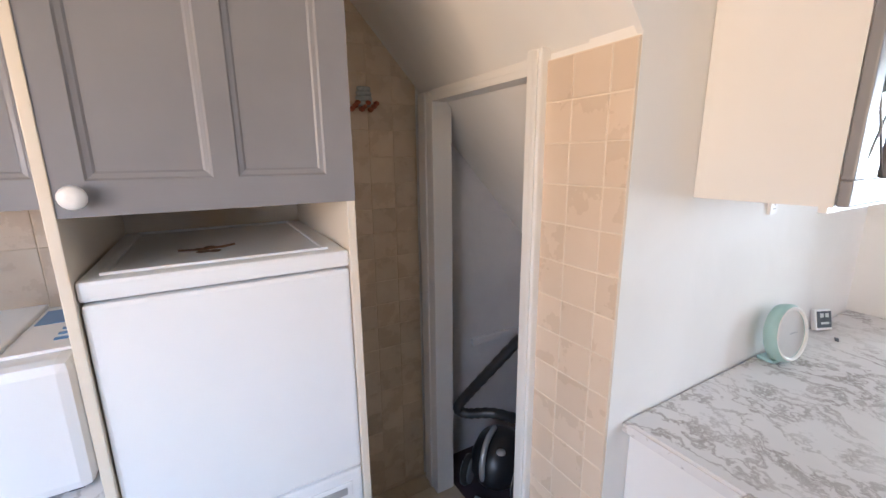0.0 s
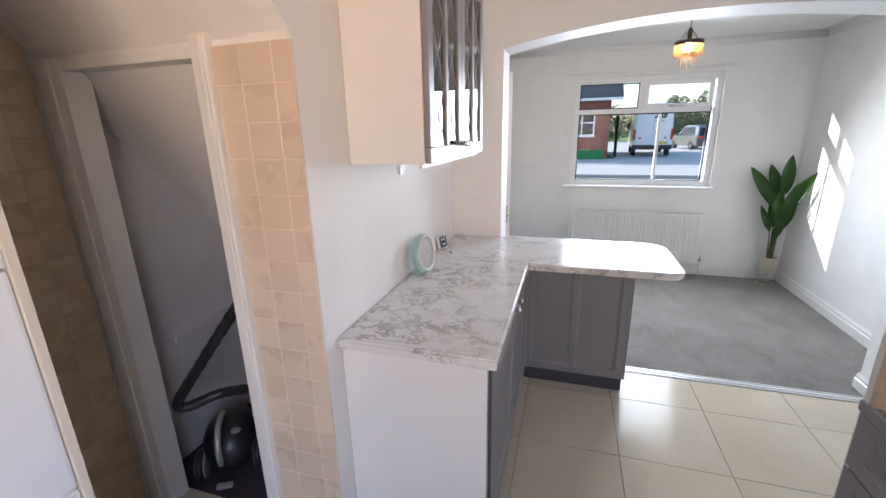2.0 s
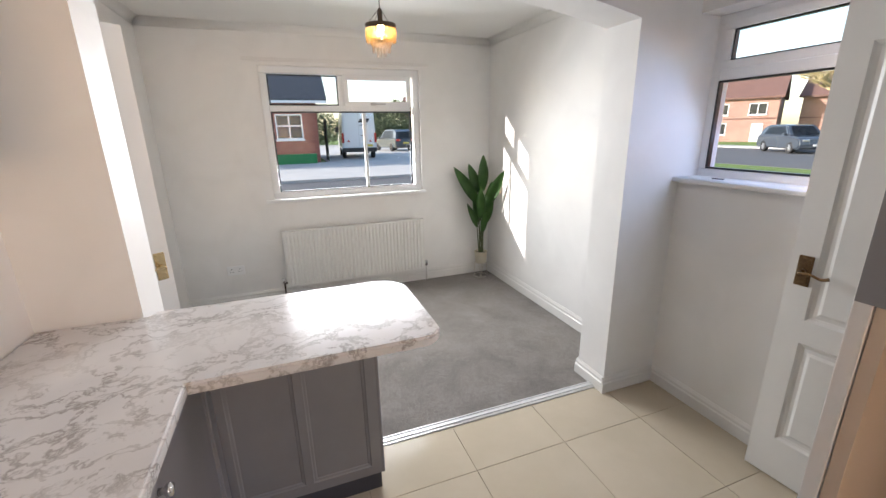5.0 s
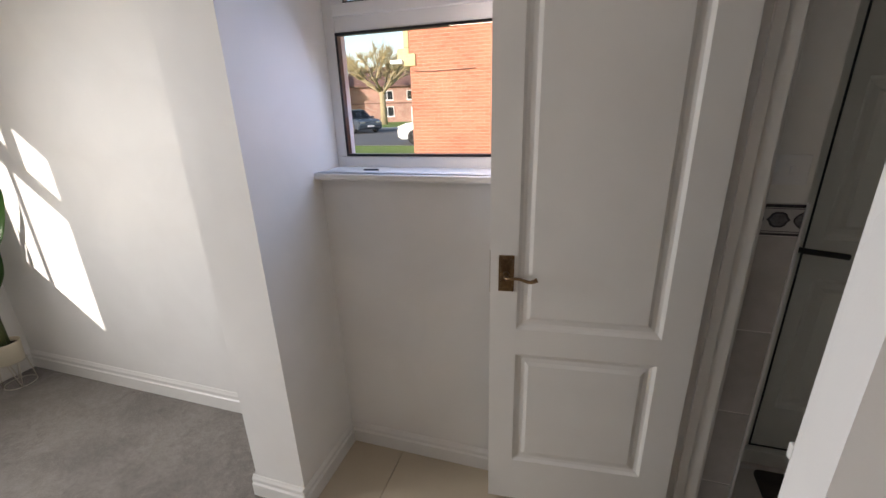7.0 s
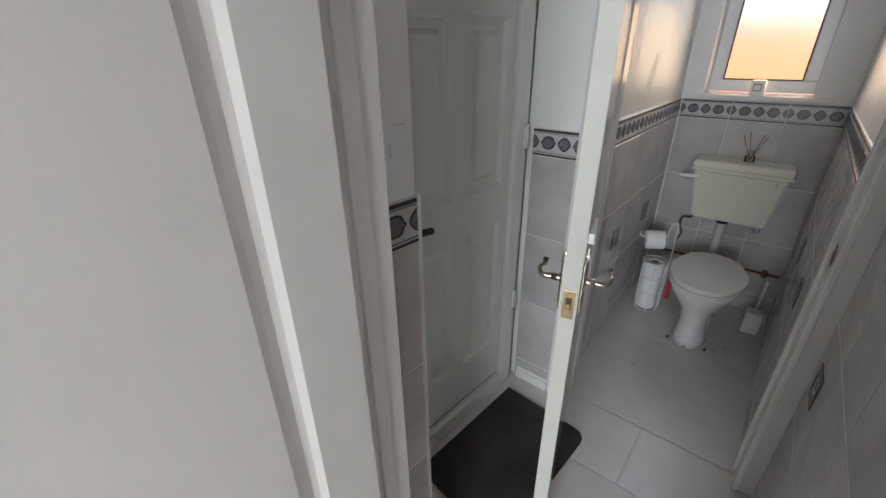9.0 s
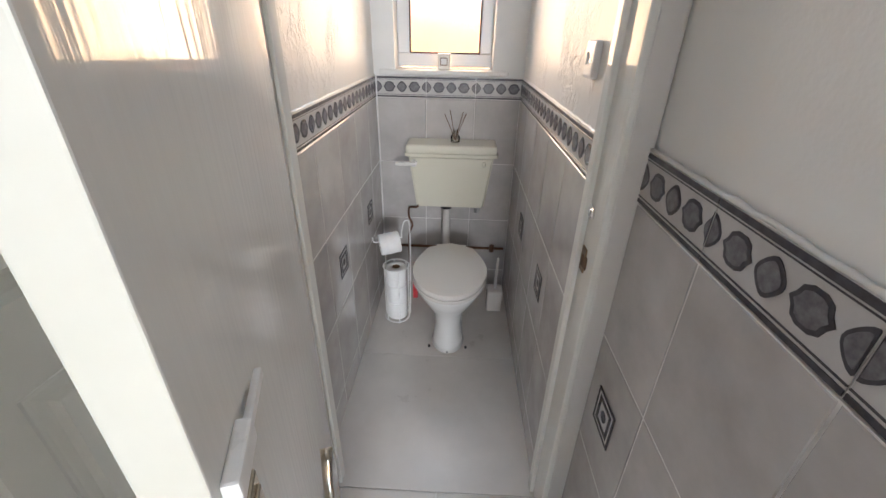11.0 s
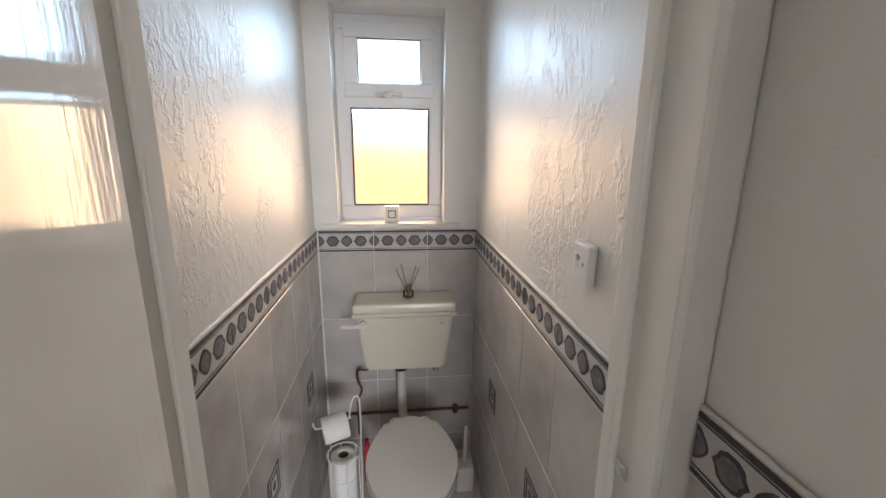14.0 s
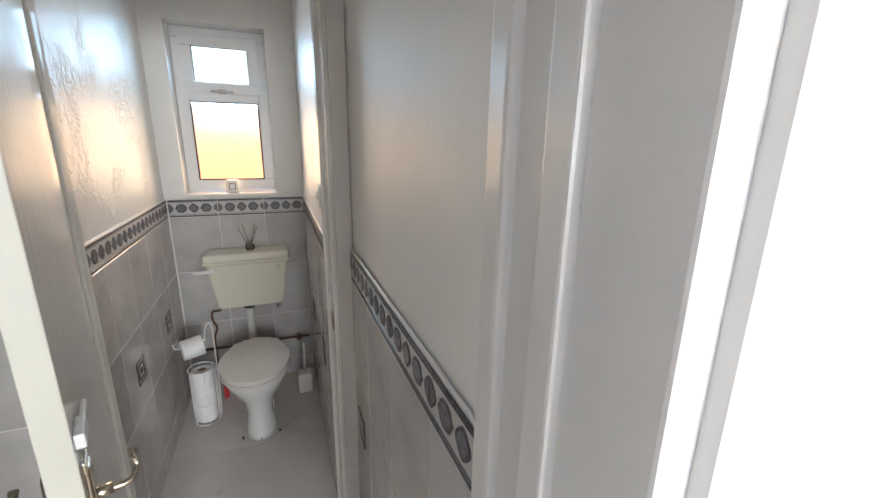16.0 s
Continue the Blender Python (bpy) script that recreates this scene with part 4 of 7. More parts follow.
# worktop in one L
bm = bmesh.new()
pts = [(0.962, 0.498), (0.962, -0.055), (1.945, -0.055)] + round_corner(2.02, -0.725, 0.075, 180, 270) + round_corner(2.395, -0.67, 0.13, 270, 360) + [(2.525, 0.150), (2.488, 0.165), (2.488, 0.498)]
prism(bm, pts, 0.872, 0.910, "z")
bmesh.ops.recalc_face_normals(bm, faces=bm.faces)
top_edges = [e for e in bm.edges if all(abs(v.co.z - 0.910) < 1e-5 for v in e.verts)] + [e for e in bm.edges if all(abs(v.co.z - 0.872) < 1e-5 for v in e.verts)]
bmesh.ops.bevel(bm, geom=top_edges, offset=0.007, segments=3, affect="EDGES")
solid("worktop", bm, worktop_marble, "white and grey marble-effect worktop turning into a breakfast bar", "worktop")

# glazed wall unit
wu = thing("wall_cabinet", (1.160, 0.204, 1.48), "wall cabinet with grey leaded-glass doors", "cabinet")
for nm, spec in (("side_panel", (0.0, 0.016, 0.022, 0.294, 0.0, 0.72)), ("side_panel", (0.812, 0.828, 0.022, 0.294, 0.0, 0.72)), ("bottom_panel", (0.016, 0.812, 0.022, 0.294, 0.0, 0.016)), ("top_panel", (0.016, 0.812, 0.022, 0.294, 0.704, 0.72)), ("back_panel", (0.016, 0.812, 0.282, 0.294, 0.016, 0.704))):
    part(nm, boxes(spec), carcass_white, wu)
part("shelf", boxes((0.016, 0.812, 0.04, 0.282, 0.352, 0.368)), carcass_white, wu)
for i in range(2):
    x0 = 0.002 + i * 0.413
    bm = bmesh.new()
    for a, b, lo, hi in ring(x0, x0 + 0.411, 0.002, 0.718, 0.052) + [(x0 + 0.190, x0 + 0.221, 0.054, 0.666)]:
        box(bm, a, b, 0.0, 0.021, lo, hi, bevel=0.004)
    dr = part("door_frame", bm, cabinet_grey, wu)
    for a, b in ((x0 + 0.052, x0 + 0.190), (x0 + 0.221, x0 + 0.359)):
        pane = part("pane", boxes((a - 0.003, b + 0.003, 0.009, 0.012, 0.05, 0.67)), cabinet_glass, dr, "leaded glass pane")
        bm = bmesh.new()
        step, mid = 0.20, (a + b) / 2
        z = 0.054
        while z < 0.66:
            for sx, ex in ((a, b), (b, a)):
                z1 = min(z + step, 0.666)
                f = (z1 - z) / step
                tube(bm, [(sx, 0.0085, z), (sx + (ex - sx) * f, 0.0085, z1)], 0.0022, 5)
            z += step
        part("leading", bm, silver_plastic, dr, "grey diamond leading")
    knob(dr, x0 + (0.385 if i == 0 else 0.026), 0.0, 0.055, (0, -1), chrome, 0.014)
part("light_rail", boxes((0.0, 0.828, 0.03, 0.045, -0.012, 0.0)), carcass_white, wu)

# fridge freezer in its tall housing
fr = thing("fridge_freezer", (-0.135, 0.845, 0.012), "tall white fridge freezer built under a cupboard", "fridge")
part("cabinet", boxes((0.0, 0.499, 0.045, 0.58, -0.012, 1.352), bevel=0.006), fridge_white, fr)
part("door", boxes((0.0, 0.499, 0.0, 0.042, 0.770, 1.318), bevel=0.010), fridge_white, fr)
fz = part("freezer_door", boxes((0.0, 0.499, 0.0, 0.042, 0.020, 0.766), bevel=0.010), fridge_white, fr)
bm = boxes((0.285, 0.470, -0.004, 0.004, 0.690, 0.735), bevel=0.004)
part("handle_recess", bm, fridge_white, fz)
# raised grey strip stands in for the shade under the finger grip
part("handle_shadow", boxes((0.300, 0.455, -0.0052, -0.0035, 0.700, 0.722), bevel=0.001), silver_plastic, fz, "grey strip painted in as the finger grip's shade")
tp = part("top", boxes((-0.001, 0.500, 0.0, 0.58, 1.322, 1.362), bevel=0.008), fridge_white, fr, "cream-white top board")
part("top_rim", boxes((0.03, 0.46, 0.035, 0.048, 1.362, 1.368), (0.03, 0.46, 0.53, 0.543, 1.362, 1.368), (0.03, 0.043, 0.048, 0.53, 1.362, 1.368), (0.447, 0.46, 0.048, 0.53, 1.362, 1.368), bevel=0.002), fridge_white, fr, "raised moulded rim")
bm = bmesh.new()
for i, (x, y) in enumerate(((0.19, 0.20), (0.215, 0.22), (0.24, 0.205), (0.20, 0.17), (0.225, 0.165))):
    lathe(bm, [(0.016 - 0.002 * (i % 3), 0), (0.012, 0.0015)], 10, (x, y, 1.3622))
tube(bm, bez([(0.15, 0.20, 1.363), (0.19, 0.19, 1.363), (0.235, 0.20, 1.363), (0.27, 0.22, 1.363)], 4), 0.004, 6)
part("floral_transfer", bm, brown_print, fr, "worn brown floral transfer")

hc = thing("fridge_housing", (-0.155, 0.84, 0.0), "tall cream housing with a grey cupboard over the fridge", "cabinet")
part("side_panel", boxes((0.0, 0.018, -0.005, 0.62, 0.0, 2.25), bevel=0.002), carcass_cream, hc, "cream-edged side panel")
part("side_panel", boxes((0.520, 0.540, 0.0, 0.62, 0.0, 2.25), bevel=0.002), carcass_cream, hc)
part("body", boxes((0.018, 0.520, 0.03, 0.62, 1.53, 1.55), (0.018, 0.520, 0.60, 0.62, 1.37, 2.25), (0.018, 0.520, 0.03, 0.62, 2.23, 2.25)), carcass_cream, hc)
dr = part("door", panel_slab(0.524, 0.74, 0.02, [rect(0.048, 0.243, 0.062, 0.678), rect(0.287, 0.462, 0.062, 0.678)], SHAKER, both=False), cabinet_grey, hc)
dr.matrix_basis = pose(0.016, 0.008, 1.49)
knob(dr, 0.032, -0.010, 0.036, (0, -1), carcass_white, 0.021)

# low unit, worktop and upper cupboard to the west of the fridge
lu = thing("base_cabinet", (-1.0, 0.86, 0), "grey base cabinet under the worktop beside the fridge", "cabinet")
part("body", boxes((0.0, 0.835, 0.02, 0.64, 0.10, 0.895)), carcass_white, lu)
part("plinth", boxes((0.0, 0.835, 0.07, 0.09, 0.0, 0.10)), plinth_dark, lu)
for i in range(2):
    dr = front(lu, "door", 0.005 + i * 0.418, 0.008, 0.105, 0.41, 0.785, 0)
    knob(dr, 0.37 if i == 0 else 0.04, -0.010, 0.70, (0, -1), chrome)
solid("worktop", boxes((-1.0, -0.158, 0.845, 1.525, 0.897, 0.935), bevel=0.006), worktop_marble, "marble-effect worktop beside the fridge", "worktop")
uc = thing("wall_cabinet", (-1.0, 1.12, 1.484), "grey upper cupboard beside the fridge", "cabinet")
part("body", boxes((0.0, 0.835, 0.02, 0.405, 0.0, 0.74)), carcass_white, uc)
for i in range(2):
    front(uc, "door", 0.003 + i * 0.417, 0.008, 0.0, 0.413, 0.74, 0)

ap = thing("countertop_appliance", (-0.52, 0.88, 0.935), "white countertop appliance with a blue control label", "appliance")
part("body", boxes((0.0, 0.345, 0.0, 0.42, 0.006, 0.285), bevel=0.022), fridge_white, ap)
part("lid", boxes((0.02, 0.225, 0.05, 0.40, 0.284, 0.296), bevel=0.005), fridge_white, ap)
cp = part("control_panel", boxes((0.235, 0.338, 0.06, 0.36, 0.284, 0.292), bevel=0.003), carcass_white, ap)
part("blue_label", boxes((0.240, 0.334, 0.23, 0.335, 0.2915, 0.2935)), blue_panel, cp, "blue printed label")
for k in range(3):
    part("button", boxes((0.300, 0.330, 0.175 - k * 0.032, 0.187 - k * 0.032, 0.2915, 0.2945), bevel=0.001), blue_panel, cp)
for x in (0.03, 0.31):
    for y in (0.03, 0.38):
        part("foot", boxes((x - 0.012, x + 0.012, y - 0.012, y + 0.012, 0.0, 0.008)), black_plastic, ap)

# dresser unit on the south side
du = thing("dresser_unit", (-0.128, -1.0, 0.0), "grey tall dresser with drawers, open niche and upper doors", "cabinet")
part("end_panel", boxes((1.178, 1.198, -0.62, -0.002, 0.0, 2.25), bevel=0.002), carcass_white, du, "white end panel")
part("body", boxes((-0.80, 1.176, -0.62, -0.02, 0.10, 0.868), (-0.80, 1.176, -0.62, -0.02, 1.352, 1.372), (-0.80, 1.176, -0.62, -0.56, 0.87, 2.23), (-0.80, 1.176, -0.62, -0.02, 2.23, 2.25), (-0.80, -0.78, -0.62, -0.02, 0.87, 2.25), (0.18, 0.20, -0.56, -0.02, 0.88, 2.23)), niche_beech_shaded, du, "pale beech melamine carcass, darkened for the niche's shade")
part("inner_panel", boxes((1.160, 1.176, -0.558, -0.004, 0.875, 2.23)), niche_beech_shaded, du)
for i in range(5):
    part("shelf_pin_hole", boxes((1.157, 1.1602, -0.207, -0.203, 0.94 + i * 0.064, 0.944 + i * 0.064)), black_plastic, du, "small shelf-pin hole")
part("shelf", boxes((-0.80, 1.176, -0.56, -0.02, 0.868, 0.880), bevel=0.002), niche_beech_shaded, du, "pale beech shelf over the drawers, darkened for the niche's shade")
part("top_rail", boxes((-0.80, 1.200, -0.022, 0.004, 0.855, 0.886), bevel=0.006), cabinet_grey, du)
for c in range(2):
    x0 = 0.205 + c * -0.995
    zz = [(0.690, 0.852), (0.455, 0.682), (0.110, 0.447)]
    for lo, hi in zz:
        dr = part("drawer_front", panel_slab(0.985, hi - lo, 0.022, [rect(0.05, 0.935, 0.035, hi - lo - 0.035)], SHAKER, both=False), cabinet_grey, du)
        dr.matrix_basis = pose(x0 + 0.985, -0.011, lo, 0, 0, 180)
        knob(dr, 0.30, -0.011, (hi - lo) / 2, (0, -1), cabinet_grey, 0.02)
        knob(dr, 0.685, -0.011, (hi - lo) / 2, (0, -1), cabinet_grey, 0.02)
for i in range(4):
    dr = front(du, "upper_door", 1.196 - i * 0.498, -0.011, 1.341, 0.494, 0.905, 180, panels=1, rail=0.05)
part("plinth", boxes((-0.80, 1.176, -0.09, -0.07, 0.0, 0.10)), plinth_dark, du)

# ---- lounge things ----
rd = thing("radiator", (4.70, -1.61, 0.0), "white ribbed panel radiator under the front window", "radiator")
bm = bmesh.new()
n, x0, x1 = 38, 0.0, 1.345
for side, xx in ((-1, 0.0), (1, 0.018)):
    line = []
    step = (x1 - 0.03) / n
    for i in range(n):
        b0 = 0.015 + i * step
        line += [(b0, 0.0), (b0 + step * 0.16, -0.011), (b0 + step * 0.56, -0.011), (b0 + step * 0.72, 0.0)]
    line = [(0.0, 0.0)] + line + [(x1, 0.0)]
    if side == 1:
        line = [(0.0, 0.0), (x1, 0.0)]
    lo = [bm.verts.new((xx + d, y, 0.17)) for y, d in line]
    hi = [bm.verts.new((xx + d, y, 0.675)) for y, d in line]
    for i in range(len(line) - 1):
        bm.faces.new((lo[i], lo[i + 1], hi[i + 1], hi[i]))
bmesh.ops.holes_fill(bm, edges=bm.edges)
part("panel", bm, radiator_white, rd)
part("top_rail", boxes((-0.012, 0.020, 0.0, 1.345, 0.672, 0.690), bevel=0.004), radiator_white, rd)
part("bottom_rail", boxes((-0.006, 0.016, 0.0, 1.345, 0.155, 0.172), bevel=0.004), radiator_white, rd)
part("convector", boxes((0.02, 0.07, 0.01, 1.335, 0.18, 0.672)), radiator_white, rd)
part("top_grille", boxes(*[(0.018, 0.072, 0.01 + i * 0.0265, 0.027 + i * 0.0265, 0.676, 0.684) for i in range(50)]), radiator_white, rd)
for y in (-0.006, 1.345):
    part("end_cap", boxes((-0.004, 0.075, y, y + 0.006, 0.17, 0.688), bevel=0.002), radiator_white, rd)
for y, s in ((-0.035, 1), (1.380, -1)):
    bm = bmesh.new()
    tube(bm, [(0.045, y, 0.0), (0.045, y, 0.185)], 0.0075, 10)
    tube(bm, [(0.045, y, 0.18), (0.045, y + s * 0.045, 0.185)], 0.008, 10)
    pp = part("pipe", bm, amber_metal if s == -1 else pipe_grey, rd, "radiator tail pipe")
    bm = bmesh.new()
    lathe(bm, [(0.012, 0), (0.017, 0.005), (0.017, 0.05), (0.010, 0.06)], 14, (0.045, y, 0.175))
    part("valve", bm, chrome, pp)
for y in (0.25, 1.10):
    part("bracket", boxes((0.07, 0.102, y, y + 0.03, 0.2, 0.62)), radiator_white, rd)

# socket outlets
def wall_socket(loc, rz, name, label, holes=2):
    so = thing(name, loc, label, "socket", rz=rz)
    w = 0.146 if holes == 2 else 0.086
    part("plate", boxes((-w / 2, w / 2, -0.012, 0.0, -0.043, 0.043), bevel=0.004), upvc, so)
    for i in range(holes):
        cx = (i - (holes - 1) / 2) * 0.07
        for dx, dz, ww, hh in ((0, 0.016, 0.005, 0.010), (-0.011, -0.008, 0.008, 0.005), (0.011, -0.008, 0.008, 0.005)):
            part("pin_slot", boxes((cx + dx - ww / 2, cx + dx + ww / 2, -0.0128, -0.011, dz - hh / 2, dz + hh / 2)), black_plastic, so)
        part("switch", boxes((cx - 0.022, cx - 0.012, -0.015, -0.011, 0.018, 0.034), bevel=0.001), upvc, so)
    return so


wall_socket((4.80, 0.170, 0.35), -90, "wall_socket", "white double wall socket above the lounge skirting")
wall_socket((1.60, 0.50, 1.425), 0, "wall_socket", "small white wall socket below the wall cabinet", 1).scale = (0.5, 0.9, 0.5)

# potted plant on a wire stand
pl = thing("potted_plant", (4.66, -2.245, 0.0), "tall artificial bird-of-paradise plant in a cream pot", "plant")
bm = bmesh.new()
lathe(bm, [(0.048, 0.155), (0.060, 0.160), (0.068, 0.27), (0.070, 0.285), (0.063, 0.285), (0.060, 0.255)], 28)
part("pot", bm, pot_cream, pl)
bm = bmesh.new()
lathe(bm, [(0.060, 0.262), (0.03, 0.268), (0.005, 0.27)], 20)
part("soil", bm, soil, pl)
bm = bmesh.new()
circle = [(0.066 * math.cos(a * math.pi / 12), 0.066 * math.sin(a * math.pi / 12), 0.160) for a in range(24)]
tube(bm, circle, 0.003, 6, closed=True)
low = [(0.074 * math.cos(a * math.pi / 12), 0.074 * math.sin(a * math.pi / 12), 0.008) for a in range(24)]
tube(bm, low, 0.003, 6, closed=True)
for k in range(8):
    a = k * math.pi / 4
    tube(bm, [(0.066 * math.cos(a), 0.066 * math.sin(a), 0.16), (0.074 * math.cos(a + 0.39 * (1 if k % 2 else -1)), 0.074 * math.sin(a + 0.39 * (1 if k % 2 else -1)), 0.006)], 0.003, 6)
part("wire_stand", bm, wire_metal, pl, "pale geometric wire stand")


def leaf_blade(base, tip, width, fold, curl):
    """A long pointed leaf with a midrib fold that arches from base to tip."""
    bm = bmesh.new()
    base, tip = Vector(base), Vector(tip)
    d = tip - base
    L = d.length
    side = d.cross(Vector((-0.9, 0.35, 0.25))).normalized()
    up = side.cross(d).normalized()
    rows, n = [], 12
    for i in range(n + 1):
        s = i / n
        w = width * (math.sin(math.pi * min(1, 0.06 + s * 0.94)) ** 0.75) * (1 - 0.25 * s)
        c = base + d * s + up * curl * L * math.sin(math.pi * s) * 0.4 - Vector((0, 0, 1)) * curl * L * s * s * 0.5
        rows.append([bm.verts.new(c + side * w * u + up * (abs(u) * fold * w + 0.004 * math.sin(9 * s + 3 * u))) for u in (-1, -0.55, 0, 0.55, 1)])
    for a, b in zip(rows, rows[1:]):
        for j in range(4):
            bm.faces.new((a[j], a[j + 1], b[j + 1], b[j])).smooth = True
    r = bmesh.ops.solidify(bm, geom=bm.faces[:], thickness=0.0012)
    return bm


leaves = [((0.00, 0.03, 0.80), (0.05, 0.29, 1.22), 0.064), ((0.03, 0.02, 0.92), (0.06, 0.12, 1.24), 0.056), ((-0.01, -0.01, 0.94), (-0.02, -0.01, 1.34), 0.060),
          ((-0.03, -0.02, 0.76), (-0.30, -0.105, 1.20), 0.066), ((-0.06, -0.03, 0.70), (-0.16, -0.04, 1.08), 0.058), ((-0.05, 0.03, 0.66), (-0.13, 0.07, 1.02), 0.056),
          ((-0.01, 0.05, 0.56), (-0.02, 0.17, 0.84), 0.036), ((-0.02, -0.03, 0.58), (-0.10, -0.09, 0.88), 0.044), ((0.02, 0.02, 0.60), (0.05, 0.06, 0.92), 0.044), ((-0.03, 0.00, 0.50), (-0.09, -0.01, 0.76), 0.040)]
for i, (b, t, w) in enumerate(leaves):
    bm = bmesh.new()
    foot = (0.02 * math.cos(i * 2.2), 0.02 * math.sin(i * 2.2), 0.26)
    tube(bm, bez([foot, (foot[0] * 0.8 + b[0] * 0.4, foot[1] * 0.8 + b[1] * 0.4, 0.26 + (b[2] - 0.26) * 0.5), b], 5), [0.0075 - 0.0003 * k for k in range(11)], 8)
    st = part("stem", bm, stem_green, pl)
    part("leaf", leaf_blade(b, t, w, 0.35, 0.10 + 0.02 * (i % 3)), leaf_green, st)

# chandelier with two tiers of drops
ch = thing("ceiling_lamp", (3.64, -1.03, CEIL), "small lit chandelier with amber glass drops", "lamp")
bm = bmesh.new()
lathe(bm, [(0.050, 0.003), (0.050, -0.010), (0.030, -0.022), (0.010, -0.026)], 24)
part("ceiling_rose", bm, upvc, ch)
bm = bmesh.new()
tube(bm, [(0, 0, -0.012), (0.003, 0, -0.06), (0, 0, -0.10)], 0.003, 8)
for k in range(4):
    a = k * math.pi / 2 + 0.4
    tube(bm, [(0, 0, -0.085), (0.098 * math.cos(a), 0.098 * math.sin(a), -0.168)], 0.0016, 6)
part("suspension", bm, amber_metal, ch)
bm = bmesh.new()
lathe(bm, [(0.010, -0.09), (0.017, -0.10), (0.017, -0.15), (0.010, -0.155)], 14)
part("lamp_holder", bm, amber_metal, ch)
bm = bmesh.new()
lathe(bm, [(0.104, -0.165), (0.106, -0.165), (0.106, -0.187), (0.104, -0.187), (0.104, -0.165)], 32)
lathe(bm, [(0.062, -0.232), (0.064, -0.232), (0.064, -0.240), (0.062, -0.240), (0.062, -0.232)], 28)
part("ring", bm, amber_metal, ch, "dark bronze hoop")
bm = bmesh.new()
lathe(bm, [(0.006, -0.155), (0.014, -0.165), (0.024, -0.19), (0.022, -0.215), (0.010, -0.232), (0.002, -0.236)], 16)
part("bulb", bm, bulb_glow, ch, "warm glowing bulb")
bm = bmesh.new()
lathe(bm, [(0.001, 0.0), (0.006, -0.006), (0.007, -0.03), (0.005, -0.062), (0.001, -0.070)], 6)
drop = mesh_of(bm, "drop", amber)
bm = bmesh.new()
lathe(bm, [(0.001, 0.0), (0.005, -0.006), (0.006, -0.03), (0.004, -0.058), (0.001, -0.066)], 6)
drop2 = mesh_of(bm, "drop", pale_crystal)
for r, z, cnt, me in ((0.100, -0.186, 30, drop), (0.070, -0.200, 20, drop), (0.060, -0.240, 18, drop2), (0.030, -0.262, 9, drop2)):
    for k in range(cnt):
        a = 2 * math.pi * k / cnt
        ob = part("drop", me, None, ch)
        ob.matrix_basis = pose(r * math.cos(a), r * math.sin(a), z)

ch.scale = (0.92, 0.92, 1.2)

# ---- small things on the worktop ----
ck = thing("desk_clock", (1.685, 0.435, 0.910), "round mint-green desk clock leaning near the wall", "clock", rz=-8)
ck.scale = (1.12, 1.0, 1.22)
tilt = pose(0, 0, 0.082, 80, 0, 0)
bm = bmesh.new()
lathe(bm, [(0.066, -0.024), (0.078, -0.016), (0.080, 0.010), (0.074, 0.020), (0.066, 0.022), (0.064, 0.012)], 36)
b = part("case", bm, mint, ck)
b.matrix_basis = tilt
bm = bmesh.new()
lathe(bm, [(0.065, 0.008), (0.065, 0.0125)], 32)
f = part("dial", bm, clock_face, ck)
f.matrix_basis = tilt
part("pointer", boxes((-0.0025, 0.0025, -0.004, 0.045, 0.013, 0.0145)), silver_plastic, f, "grey minute pointer")
part("pointer", boxes((-0.004, 0.032, -0.0025, 0.0025, 0.0145, 0.016)), silver_plastic, f, "grey hour pointer")
mark = mesh_of(boxes((-0.002, 0.002, -0.003, 0.003, 0.0120, 0.0135)), "hour_mark", black_plastic)
for k in range(12):
    ob = part("hour_mark", mark, None, f)
    ob.matrix_basis = pose(0.055 * math.cos(k * math.pi / 6), 0.055 * math.sin(k * math.pi / 6), 0, 0, 0, k * 30 - 90)
bm = bmesh.new()
lathe(bm, [(0.066, 0.016), (0.074, 0.023), (0.070, 0.026), (0.064, 0.020), (0.066, 0.016)], 36)
g = part("bezel", bm, gloss_white, ck, "white bezel")
g.matrix_basis = tilt
part("foot", boxes((-0.045, 0.045, -0.008, 0.045, 0.0, 0.010), bevel=0.004), mint, ck)

th = thing("digital_monitor", (2.11, 0.462, 0.910), "small white digital monitor with a dark screen", "monitor", rz=-24)
b = part("body", boxes((-0.036, 0.036, -0.010, 0.012, 0.0, 0.082), bevel=0.006), upvc, th)
b.matrix_basis = pose(0, 0, 0.003, -14, 0, 0)
s2 = part("screen", boxes((-0.030, 0.030, -0.0125, -0.0095, 0.010, 0.074), bevel=0.001), screen_dark, b, "dark screen with grey digits")
for k, (x, z, w, h) in enumerate(((-0.018, 0.05, 0.014, 0.016), (0.004, 0.05, 0.014, 0.016), (-0.016, 0.024, 0.034, 0.008))):
    part("digit_bar", boxes((x, x + w, -0.0132, -0.0122, z, z + h)), silver_plastic, s2)
solid("paper_scrap", boxes((-0.018, 0.018, -0.006, 0.006, 0.0, 0.002)), screen_dark, "dark scrap lying on the worktop", "scrap", (2.05, 0.40, 0.910), 20)
solid("window_clip", boxes((-0.03, 0.03, -0.004, 0.004, 0.0, 0.006), bevel=0.002), screen_dark, "small dark clip lying on the window board", "clip", (2.30, -2.45, 1.282), 5)

